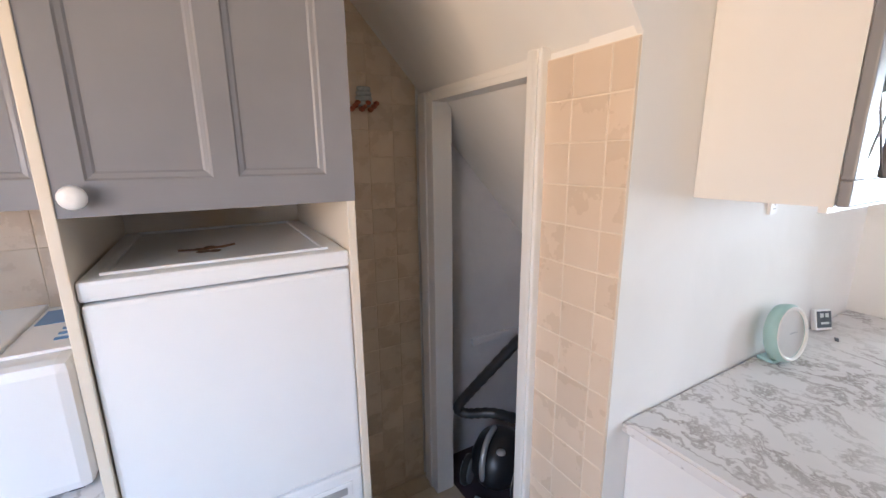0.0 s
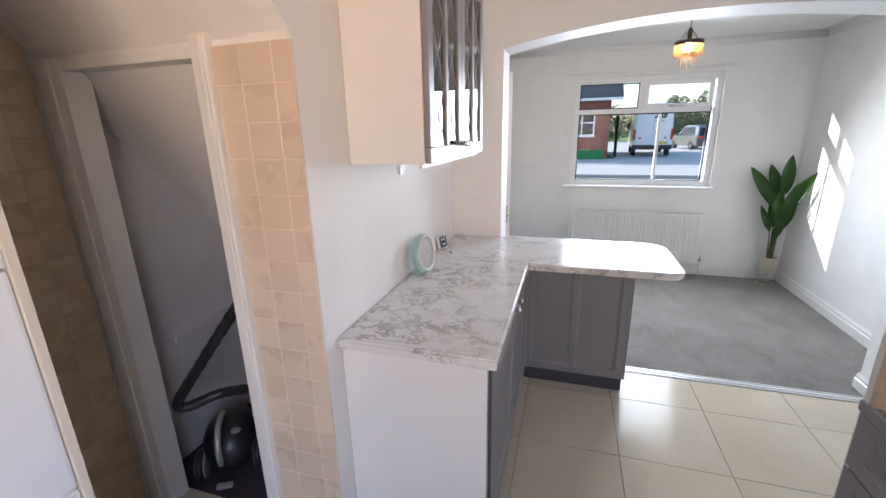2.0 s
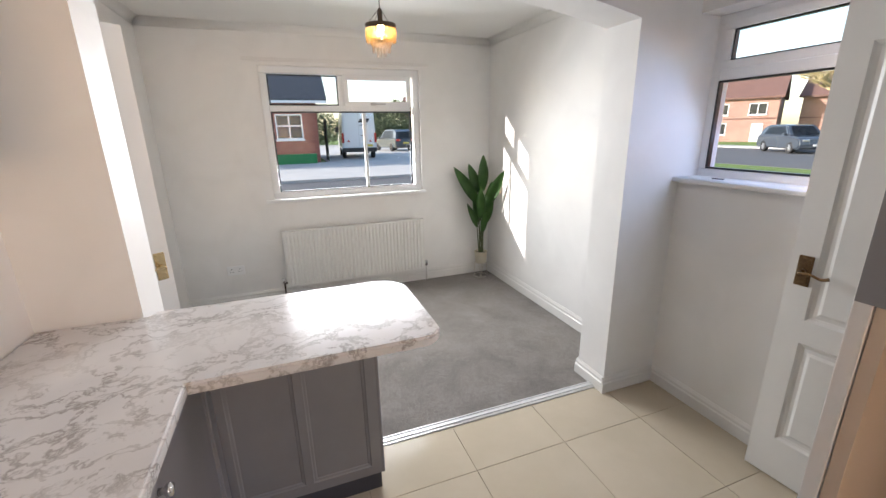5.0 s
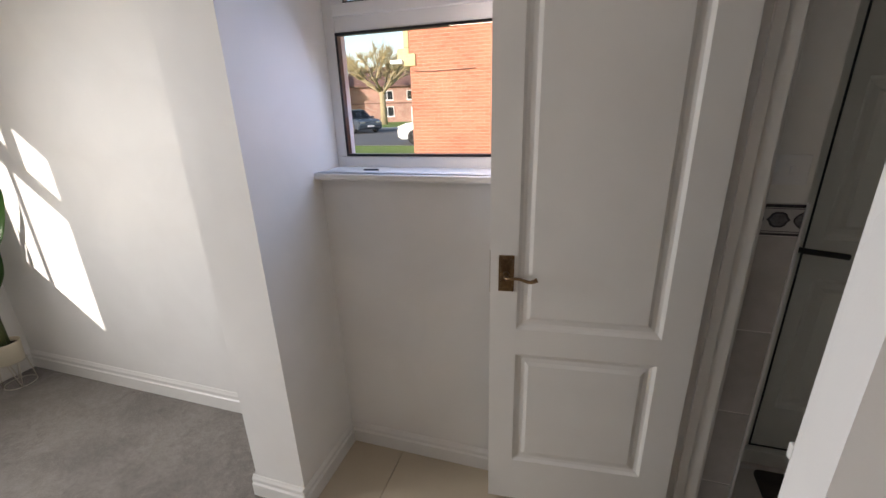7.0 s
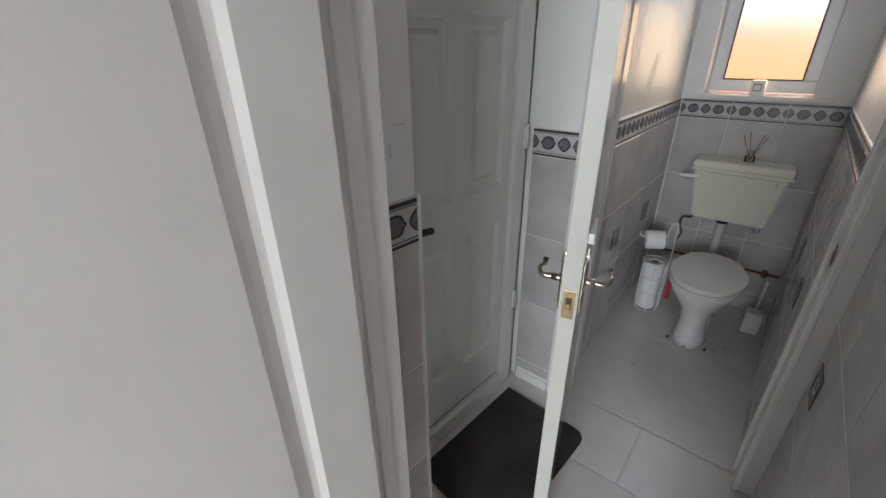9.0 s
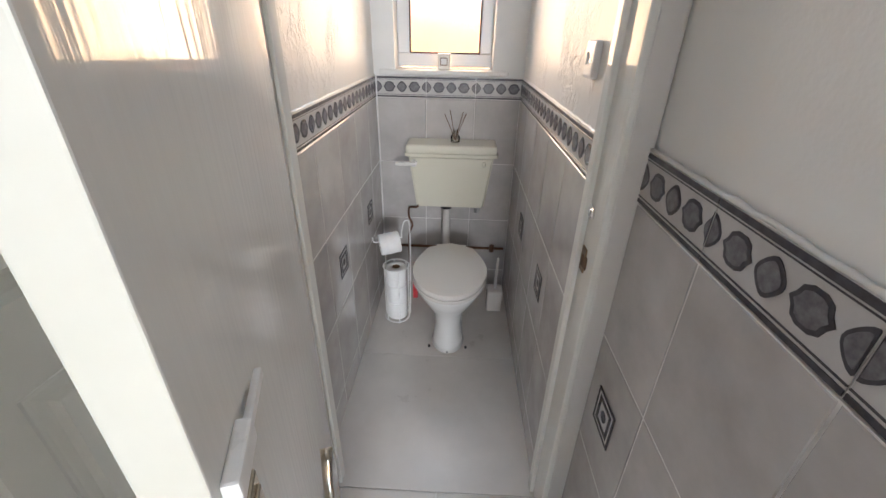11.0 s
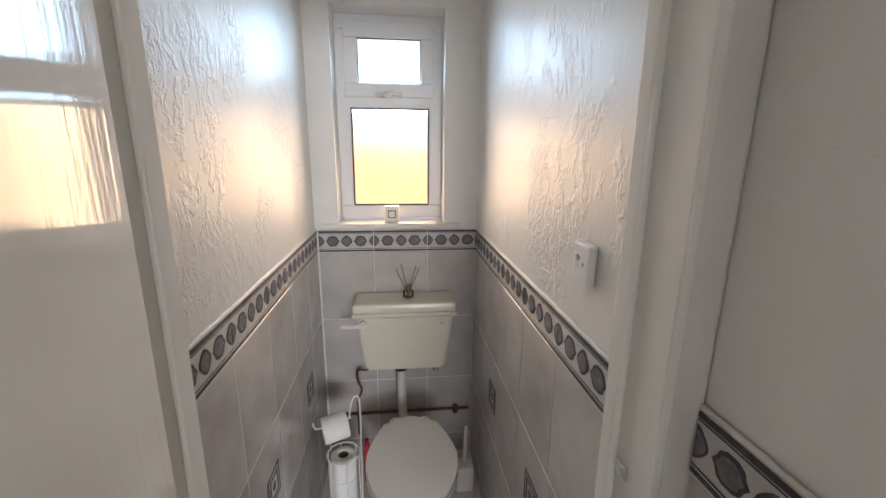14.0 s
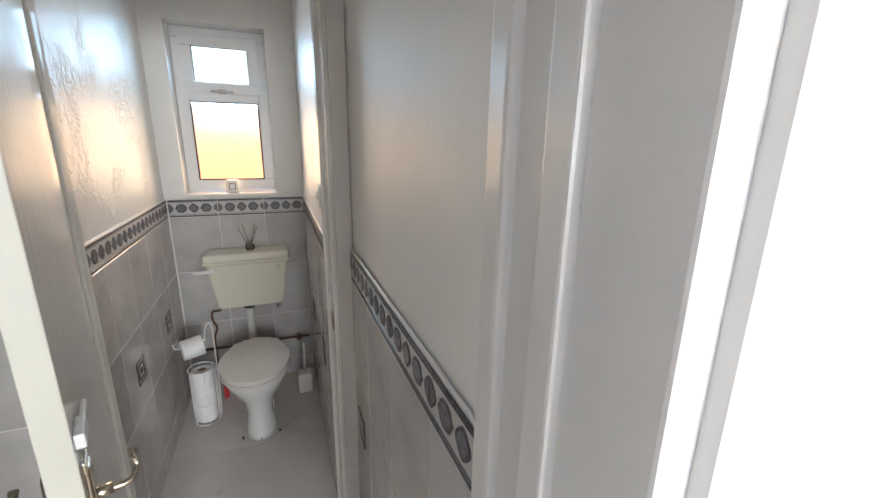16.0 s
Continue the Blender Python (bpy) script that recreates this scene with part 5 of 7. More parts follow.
# ornament on the tan tiles
om = thing("wall_ornament", (0.655, 1.508, 1.76), "small wall ornament of stacked crockery with red flowers", "ornament")
bm = bmesh.new()
for k in range(4):
    lathe(bm, [(0.034 - 0.003 * k, 0.0), (0.038 - 0.003 * k, 0.012), (0.034 - 0.003 * k, 0.018)], 18, (0, -0.010, 0.022 + 0.018 * k), sy=0.35)
part("stack", bm, blue_print, om)
bm = bmesh.new()
for k in range(9):
    lathe(bm, [(0.002, -0.010), (0.012, -0.004), (0.013, 0.004), (0.003, 0.010)], 8, (-0.05 + 0.0125 * k, -0.012 - 0.006 * (k % 2), 0.010 + 0.012 * (k % 3)))
part("flowers", bm, red_print, om)

# vacuum cleaner in the cupboard
vc = thing("vacuum_cleaner", (1.200, 1.31, 0.004), "black cylinder vacuum cleaner with a looping hose", "vacuum cleaner", rz=35)
bm = bmesh.new()
lathe(bm, [(0.02, 0.03), (0.11, 0.04), (0.135, 0.09), (0.13, 0.15), (0.105, 0.21), (0.05, 0.245), (0.01, 0.25)], 28, sx=1.25)
part("body", bm, black_plastic, vc)
for s in (-1, 1):
    bm = bmesh.new()
    lathe(bm, [(0.02, -0.018), (0.070, -0.016), (0.075, 0.0), (0.066, 0.014), (0.02, 0.016)], 28)
    bmesh.ops.transform(bm, matrix=pose(-0.10, s * 0.125, 0.078, 90, 0, 0), verts=bm.verts)
    wh = part("wheel", bm, black_plastic, vc)
    bm = bmesh.new()
    lathe(bm, [(0.058, -0.021), (0.060, 0.021)], 28)
    bmesh.ops.transform(bm, matrix=pose(-0.10, s * 0.125, 0.078, 90, 0, 0), verts=bm.verts)
    part("hubcap", bm, silver_plastic, wh, "silver wheel disc")
bm = bmesh.new()
tube(bm, bez([(-0.155, 0.03, 0.10), (-0.165, 0.03, 0.19), (-0.10, 0.03, 0.265), (0.02, 0.03, 0.26)], 6), 0.014, 10)
part("handle", bm, silver_plastic, vc, "silver carrying handle")
bm = bmesh.new()
lathe(bm, [(0.002, 0), (0.022, 0.004), (0.020, 0.012), (0.002, 0.014)], 18, (-0.10, -0.04, 0.222))
part("dial", bm, silver_plastic, vc, "silver power dial")
# hose in the cleaner's own axes
inv = pose(1.215, 1.30, 0.004, 0, 0, 35).inverted()
line = bez([inv @ Vector(p) for p in ((1.26, 1.18, 0.25), (1.22, 1.05, 0.44), (1.06, 1.12, 0.525), (0.965, 1.215, 0.505), (0.935, 1.235, 0.535), (0.965, 1.19, 0.62), (1.03, 1.06, 0.82), (1.10, 0.93, 1.02))], 9)
bm = bmesh.new()
tube(bm, line, [0.021 + (0.0022 if i % 2 else -0.001) for i in range(len(line))], 12)
part("hose", bm, black_plastic, vc, "ribbed black hose")
solid("hose_cuff", boxes((-0.012, 0.012, -0.035, 0.035, 0.0, 0.02), bevel=0.004), silver_plastic, "small metal tool lying on the cupboard carpet", "tool", (1.03, 1.22, 0.004), 30)
structure("trim_cupboard_batten", boxes((1.20, 2.40, 1.545, 1.567, 0.62, 0.66), bevel=0.004), cupboard_paint, "rough batten on the cupboard wall", "batten")

# ---- toilet ----
wc = thing("toilet", (-0.735, -2.236, 0.0), "white ceramic toilet with closed warm-white lid", "toilet")
wc.scale = (1.03, 0.96, 0.965)
bm = bmesh.new()
rings = []
prof = [(0.0, 0.115, 0.085, -0.10), (0.03, 0.108, 0.078, -0.10), (0.15, 0.092, 0.066, -0.09), (0.24, 0.115, 0.085, -0.08), (0.31, 0.175, 0.135, -0.09), (0.37, 0.220, 0.168, -0.10), (0.395, 0.225, 0.172, -0.10)]
for z, a, b, cx in prof:
    rings.append([bm.verts.new((cx + a * math.cos(2 * math.pi * j / 36) * (1.0 if math.cos(2 * math.pi * j / 36) > 0 else 0.95), b * math.sin(2 * math.pi * j / 36), z)) for j in range(36)])
for a, b in zip(rings, rings[1:]):
    for j in range(36):
        bm.faces.new((a[j], a[(j + 1) % 36], b[(j + 1) % 36], b[j])).smooth = True
bm.faces.new(rings[0]), bm.faces.new(rings[-1])
box(bm, -0.40, -0.17, -0.10, 0.10, 0.20, 0.390, bevel=0.02)
box(bm, -0.42, -0.15, -0.075, 0.075, 0.0, 0.22, bevel=0.02)
part("pan", bm, ceramic, wc)


def seat_shape(z0, z1, grow, bev):
    bm = bmesh.new()
    pts = []
    for j in range(48):
        a = 2 * math.pi * j / 48
        c, s = math.cos(a), math.sin(a)
        k = abs(a / math.pi - 1) * 2
        if c > 0:
            x, w = -0.10 + (0.235 + grow) * c, (0.178 + grow) * s
        elif k > 0.12:
            f = (1 - k) / 0.88
            x, w = -0.10 - 0.222 * f, math.copysign(0.178 + grow - 0.082 * f ** 1.5, s)
        else:
            x, w = -0.333 - 0.004 * (1 - k / 0.12), math.copysign(0.088 * k / 0.12, s)
        pts.append((x, w))
    prism(bm, pts, z0, z1, "z")
    top = [e for e in bm.edges if all(v.co.z > z1 - 1e-5 for v in e.verts)]
    bmesh.ops.bevel(bm, geom=top, offset=bev, segments=4, affect="EDGES")
    for f in bm.faces:
        f.smooth = len(f.verts) == 4
    return bm


part("seat", seat_shape(0.397, 0.413, 0.004, 0.006), seat_white, wc)
part("lid", seat_shape(0.415, 0.440, 0.002, 0.016), seat_white, wc)
for y in (-0.08, 0.05):
    part("hinge", boxes((-0.345, -0.315, y, y + 0.03, 0.395, 0.43), bevel=0.006), seat_white, wc)
for x, y in ((-0.03, -0.095), (-0.03, 0.095), (0.008, 0.0)):
    bm = bmesh.new()
    lathe(bm, [(0.007, 0.0), (0.006, 0.010), (0.002, 0.013)], 10, (x, y + (0 if y else 0.0), 0.0))
    part("floor_bolt", bm, black_plastic, wc, "dark floor screw")

cs = thing("cistern", (-1.361, -2.252, 0.0), "ivory plastic low-level cistern on the tiled wall", "cistern")
bm = bmesh.new()
lo = [(0.006, -0.185), (0.135, -0.178), (0.135, 0.178), (0.006, 0.185)]
hi = [(0.006, -0.222), (0.170, -0.214), (0.170, 0.214), (0.006, 0.222)]
a = [bm.verts.new((x, y, 0.565)) for x, y in lo]
b = [bm.verts.new((x, y, 0.850)) for x, y in hi]
bm.faces.new(a), bm.faces.new(b)
for i in range(4):
    bm.faces.new((a[i], a[(i + 1) % 4], b[(i + 1) % 4], b[i]))
bmesh.ops.recalc_face_normals(bm, faces=bm.faces)
bmesh.ops.bevel(bm, geom=bm.edges[:], offset=0.010, segments=3, affect="EDGES")
part("tank", bm, cistern_cream, cs)
part("lid", boxes((0.004, 0.184, -0.232, 0.232, 0.848, 0.866), (0.004, 0.180, -0.227, 0.227, 0.862, 0.905), bevel=0.016), cistern_cream, cs)
bm = bmesh.new()
tube(bm, [(0.16, -0.185, 0.815), (0.192, -0.185, 0.815)], 0.016, 14)
tube(bm, bez([(0.190, -0.180, 0.815), (0.198, -0.205, 0.816), (0.196, -0.25, 0.813), (0.19, -0.275, 0.815)], 4), [0.013, 0.012, 0.011, 0.010, 0.010, 0.010, 0.010, 0.009, 0.009, 0.009, 0.009, 0.009, 0.008], 10)
part("flush_lever", bm, gloss_white, cs, "white flush lever")
bm = bmesh.new()
lathe(bm, [(0.002, 0), (0.014, 0.001), (0.013, 0.003), (0.002, 0.004)], 16, sy=0.6)
bmesh.ops.transform(bm, matrix=pose(0.170, 0.165, 0.815, 0, 90, 0), verts=bm.verts)
part("badge", bm, cistern_cream, cs)
bm = bmesh.new()
tube(bm, [(0.085, -0.02, 0.56), (0.085, -0.02, 0.36), (0.11, -0.015, 0.31), (0.17, 0.0, 0.29), (0.24, 0.0, 0.29)], 0.022, 16)
part("flush_pipe", bm, pipe_grey, cs, "white flush pipe")
bm = bmesh.new()
lathe(bm, [(0.030, 0), (0.030, 0.022)], 16, (0.085, -0.02, 0.545))
part("pipe_nut", bm, black_plastic, cs)
bm = bmesh.new()
tube(bm, bez([(0.07, -0.165, 0.57), (0.055, -0.185, 0.53), (0.03, -0.23, 0.515), (0.025, -0.235, 0.46), (0.035, -0.215, 0.41), (0.03, -0.235, 0.34), (0.03, -0.235, 0.16)], 6), 0.006, 8)
part("supply_pipe", bm, copper_old, cs, "crooked dark supply pipe")
bm = bmesh.new()
tube(bm, bez([(0.07, 0.15, 0.57), (0.07, 0.152, 0.53), (0.05, 0.145, 0.512), (0.02, 0.145, 0.51)], 4), 0.011, 10)
part("overflow", bm, silver_plastic, cs, "grey overflow elbow")
bm = bmesh.new()
tube(bm, [(-1.352, -2.62, 0.262), (-1.352, -1.93, 0.262)], 0.008, 8)
tube(bm, [(-1.345, -2.00, 0.245), (-1.345, -2.00, 0.285)], 0.014, 8)
solid("wall_pipe", bm, copper_old, "dark copper pipe along the toilet wall", "pipe")

# paper holder stand
ph = thing("paper_holder", (-0.985, -2.515, 0.0), "white wire toilet roll stand with spare rolls", "roll holder")
bm = bmesh.new()
for z, r in ((0.022, 0.066), (0.335, 0.066)):
    bm = bmesh.new()
    tube(bm, [(r * math.cos(k * math.pi / 12), r * math.sin(k * math.pi / 12), z) for k in range(24)], 0.003, 6, closed=True)
    part("hoop", bm, white_wire, ph)
for k in range(6):
    bm = bmesh.new()
    a = k * math.pi / 3 + 0.3
    tube(bm, [(0.066 * math.cos(a), 0.066 * math.sin(a), 0.335), (0.066 * math.cos(a), 0.066 * math.sin(a), 0.03), (0.05 * math.cos(a), 0.05 * math.sin(a), 0.004)], 0.003, 6)
    part("upright", bm, white_wire, ph)
bm = bmesh.new()
tube(bm, bez([(-0.03, 0.066, 0.02), (-0.03, 0.070, 0.30), (-0.03, 0.070, 0.545), (-0.03, 0.055, 0.575), (-0.015, 0.04, 0.56), (-0.015, 0.03, 0.50), (-0.01, 0.035, 0.492)], 5), 0.0035, 8)
tube(bm, bez([(-0.01, 0.035, 0.492), (0.03, -0.08, 0.480), (0.034, -0.10, 0.486), (0.032, -0.106, 0.505)], 5), 0.0035, 8)
part("arm", bm, white_wire, ph)


def toilet_roll(turn, label, group=""):
    """A wound paper roll about its card tube, 10 cm tall before it is turned."""
    ro = thing("toilet_roll", (-0.985, -2.515, 0.0), label, "toilet roll", group)
    bm = bmesh.new()
    lathe(bm, [(0.0215, 0.0), (0.050, 0.0), (0.053, 0.005), (0.053, 0.095), (0.050, 0.10), (0.0215, 0.10), (0.0215, 0.0)], 28)
    bmesh.ops.transform(bm, matrix=turn, verts=bm.verts)
    part("paper", bm, paper, ro)
    bm = bmesh.new()
    lathe(bm, [(0.0210, 0.001), (0.0210, 0.099), (0.0190, 0.099), (0.0190, 0.004)], 20)
    bmesh.ops.transform(bm, matrix=turn, verts=bm.verts)
    part("card_core", bm, card_brown, ro, "brown card tube")


axis = Vector((0.04, -0.115, -0.012)).normalized()
toilet_roll(Matrix.Translation(Vector((0.012, -0.025, 0.468)) - axis * 0.05) @ axis.to_track_quat("Z", "Y").to_matrix().to_4x4(), "toilet roll on the arm of the stand")
for k in range(3):
    toilet_roll(Matrix.Translation((0, 0, 0.028 + 0.1005 * k)), "spare toilet roll stacked in the stand", "spare toilet rolls")
solid("red_bottle", boxes((-0.018, 0.018, -0.014, 0.014, 0.0, 0.20), (-0.008, 0.008, -0.008, 0.008, 0.20, 0.235), bevel=0.006), red_plastic, "red plastic bottle behind the roll stand", "bottle", (-1.20, -2.44, -0.003))

br = thing("toilet_brush", (-1.125, -1.985, -0.003), "white toilet brush in a square holder", "toilet brush")
part("holder", boxes((-0.042, 0.042, -0.042, 0.042, 0.0, 0.130), bevel=0.012), seat_white, br)
bm = bmesh.new()
tube(bm, [(0, 0, 0.10), (0.004, 0.002, 0.24), (0.010, 0.004, 0.33)], [0.007, 0.008, 0.006], 10)
part("handle", bm, gloss_white, br)

df2 = thing("reed_diffuser", (-1.27, -2.235, 0.905), "small clear reed diffuser on the cistern", "diffuser")
bm = bmesh.new()
lathe(bm, [(0.020, 0.0), (0.024, 0.004), (0.023, 0.03), (0.010, 0.045), (0.010, 0.06), (0.012, 0.062)], 20)
part("bottle", bm, clear_glass("bottle_glass", (0.92, 0.92, 0.9), 0.05), df2)
for k, (dx, dy) in enumerate(((0.0, -0.055), (0.01, 0.05), (0.0, 0.035), (-0.01, -0.03))):
    bm = bmesh.new()
    tube(bm, [(0, 0, 0.01), (dx, dy, 0.135 + 0.006 * k)], 0.0017, 6)
    part("reed", bm, brown_print, df2)

cd = thing("candle", (-1.43, -2.305, 1.232), "small boxed white candle on the window board", "candle")
part("jar", boxes((-0.03, 0.03, -0.032, 0.032, 0.0, 0.072), bevel=0.006), wax_white, cd)
part("label", boxes((0.0295, 0.0312, -0.018, 0.018, 0.018, 0.054)), brown_print, cd, "brown framed label")
part("label_card", boxes((0.031, 0.0322, -0.014, 0.014, 0.022, 0.050)), paper, cd)

ss = thing("fused_switch", (-0.225, -1.9085, 1.345), "white fused switch on textured plaster", "switch", rz=0)
ss.scale = (0.84, 0.6, 0.92)
part("plate", boxes((-0.043, 0.043, -0.028, 0.0, -0.043, 0.043), bevel=0.008), upvc, ss)
part("rocker", boxes((-0.03, -0.012, -0.034, -0.026, -0.012, 0.016), bevel=0.003), upvc, ss)
part("screw", boxes((0.010, 0.018, -0.0292, -0.027, -0.006, 0.002), bevel=0.001), brass, ss)
sw = thing("light_switch", (0.965, -2.475, 1.30), "white light switch on the lobby pier", "switch", rz=180)
part("plate", boxes((-0.043, 0.043, -0.010, 0.0, -0.043, 0.043), bevel=0.003), upvc, sw)
part("rocker", boxes((-0.006, 0.006, -0.015, -0.009, -0.012, 0.012), bevel=0.002), upvc, sw)

bm = bmesh.new()
prism(bm, round_corner(0.72, -2.66, 0.03, 270, 360, 4) + round_corner(0.72, -2.345, 0.05, 0, 90, 5) + round_corner(0.215, -2.345, 0.05, 90, 180, 5) + [(0.165, -2.69)], -0.003, 0.008, "z")
solid("door_mat", bm, rubber_mat, "dark rubber-backed mat by the back door", "mat")
bm = bmesh.new()
skirting("baseboard_lobby", (0.02, -2.83), (0.02, -2.67), (1, 0), 0.07)

# ---- outdoors ----
GR = -0.06
structure("ground", boxes((-250, 300, -300, 250, GR - 0.5, GR)), grass, "mown grass around the houses", "ground")
structure("road", boxes((6.6, 15.3, -9.0, 120, GR - 0.2, GR + 0.015), (-60, 110, -32.0, -18.45, GR - 0.2, GR + 0.015)), asphalt, "grey asphalt road", "road")
structure("pavement", boxes((15.42, 18.2, -9.0, 90, GR - 0.2, GR + 0.10), (-50, 100, -34.2, -32.1, GR - 0.2, GR + 0.10)), concrete, "pale concrete pavement", "pavement")
structure("kerb", boxes((15.3, 15.42, -9.0, 90, GR - 0.2, GR + 0.11), (-50, 100, -32.1, -32.0, GR - 0.2, GR + 0.11)), concrete, "concrete kerb", "kerb")
structure("driveway", boxes((18.2, 24.6, -2.6, 7.0, GR - 0.2, GR + 0.06)), concrete, "pale concrete drive", "driveway")
structure("yard", boxes((18.2, 60, -15.0, -2.6, GR - 0.2, GR + 0.04)), concrete, "pale concrete parking yard", "yard")


def sash(parent, axis, face, out, a0, a1, z0, z1, bars=1, mid=None):
    """A framed window lying 4 cm proud of a facade at face; out is the way it looks."""
    w = 0.07
    rects = ring(a0, a1, z0, z1, w) + [(a0 + (a1 - a0) * (k + 1) / (bars + 1) - w / 2, a0 + (a1 - a0) * (k + 1) / (bars + 1) + w / 2, z0 + w, z1 - w) for k in range(bars)]
    if mid:
        rects.append((a0 + w, a1 - w, mid - w / 2, mid + w / 2))
    c0, c1 = sorted((face - out * 0.02, face + out * 0.05))
    wnd = frame_bars(parent, "window", axis, c0, c1, rects, upvc, 0.0)
    g0, g1 = sorted((face + out * 0.005, face + out * 0.012))
    spec = (g0, g1, a0 + w, a1 - w, z0 + w, z1 - w) if axis == "x" else (a0 + w, a1 - w, g0, g1, z0 + w, z1 - w)
    part("pane", boxes(spec), car_glass, wnd)
    s0, s1 = sorted((face - out * 0.01, face + out * 0.12))
    spec = (s0, s1, a0 - 0.06, a1 + 0.06, z0 - 0.08, z0) if axis == "x" else (a0 - 0.06, a1 + 0.06, s0, s1, z0 - 0.08, z0)
    part("sill", boxes(spec), upvc, wnd)
    return wnd


# brick bungalow across the road
hs = thing("house", (25.0, 4.0, GR), "red brick house with a dark tiled roof across the road", "house")
part("wall", boxes((0.0, 8.0, -6.2, 9.0, 0.0, 3.25)), brick_red, hs)
bm = bmesh.new()
prism(bm, [(-0.45, 3.15), (4.0, 6.6), (8.45, 3.15), (8.45, 3.35), (4.0, 6.85), (-0.45, 3.35)], -6.75, 9.3, "y")
part("roof", bm, slate, hs)
part("gutter", boxes((-0.55, -0.42, -6.75, 9.3, 3.12, 3.26), bevel=0.03), upvc, hs, "white gutter")
bm = boxes((3.4, 4.2, -1.2, -0.5, 6.2, 7.6))
part("chimney", bm, brick_red, hs)
sash(hs, "x", 0.0, -1, -5.42, -4.06, 1.30, 2.60, 1, 2.0)
sash(hs, "x", 0.0, -1, -1.0, 1.4, 1.10, 2.60, 2, 2.1)
part("door", boxes((-0.05, 0.0, 3.0, 3.95, 0.0, 2.1)), gloss_white, hs)
solid("garden_wall", boxes((24.0, 24.25, -1.95, 0.9, GR, 0.50), (23.6, 24.25, 0.9, 2.3, GR, 0.44), bevel=0.02), render_green, "low green painted garden wall", "wall")
fe = thing("fence", (26.0, -2.75, GR), "dark green timber fence beside the brick house", "fence")
for k in range(9):
    part("board", boxes((k * 0.16, k * 0.16 + 0.15, -0.02, 0.02, 0.0, 2.35 + 0.01 * (k % 3))), fence_dark, fe)
bm = bmesh.new()
prism(bm, [(-0.2, 2.30), (-2.3, 2.95), (-2.3, 3.02), (-0.2, 2.38)], 27.5, 30.5, "x")
structure("trim_lean_to", bm, upvc, "white edged lean-to roof", "roof").location = (0, -0.55, 0)


def wheel(parent, x, y, r, side):
    bm = bmesh.new()
    lathe(bm, [(r * 0.62, -0.11), (r * 0.95, -0.11), (r, -0.07), (r, 0.07), (r * 0.95, 0.11), (r * 0.62, 0.11), (r * 0.62, -0.11)], 28)
    bmesh.ops.transform(bm, matrix=pose(x, y, r, 90, 0, 0), verts=bm.verts)
    w = part("wheel", bm, tyre, parent)
    bm = bmesh.new()
    lathe(bm, [(r * 0.64, -0.05), (r * 0.60, 0.07), (r * 0.2, 0.05), (0.01, 0.06)], 28)
    for k in range(6):
        a = k * math.pi / 3
        tube(bm, [(0.03 * math.cos(a), 0.03 * math.sin(a), 0.085), (r * 0.6 * math.cos(a), r * 0.6 * math.sin(a), 0.085)], 0.028, 6)
    bmesh.ops.transform(bm, matrix=pose(x, y, r, -90 * side, 0, 0), verts=bm.verts)
    part("rim", bm, alloy, w)


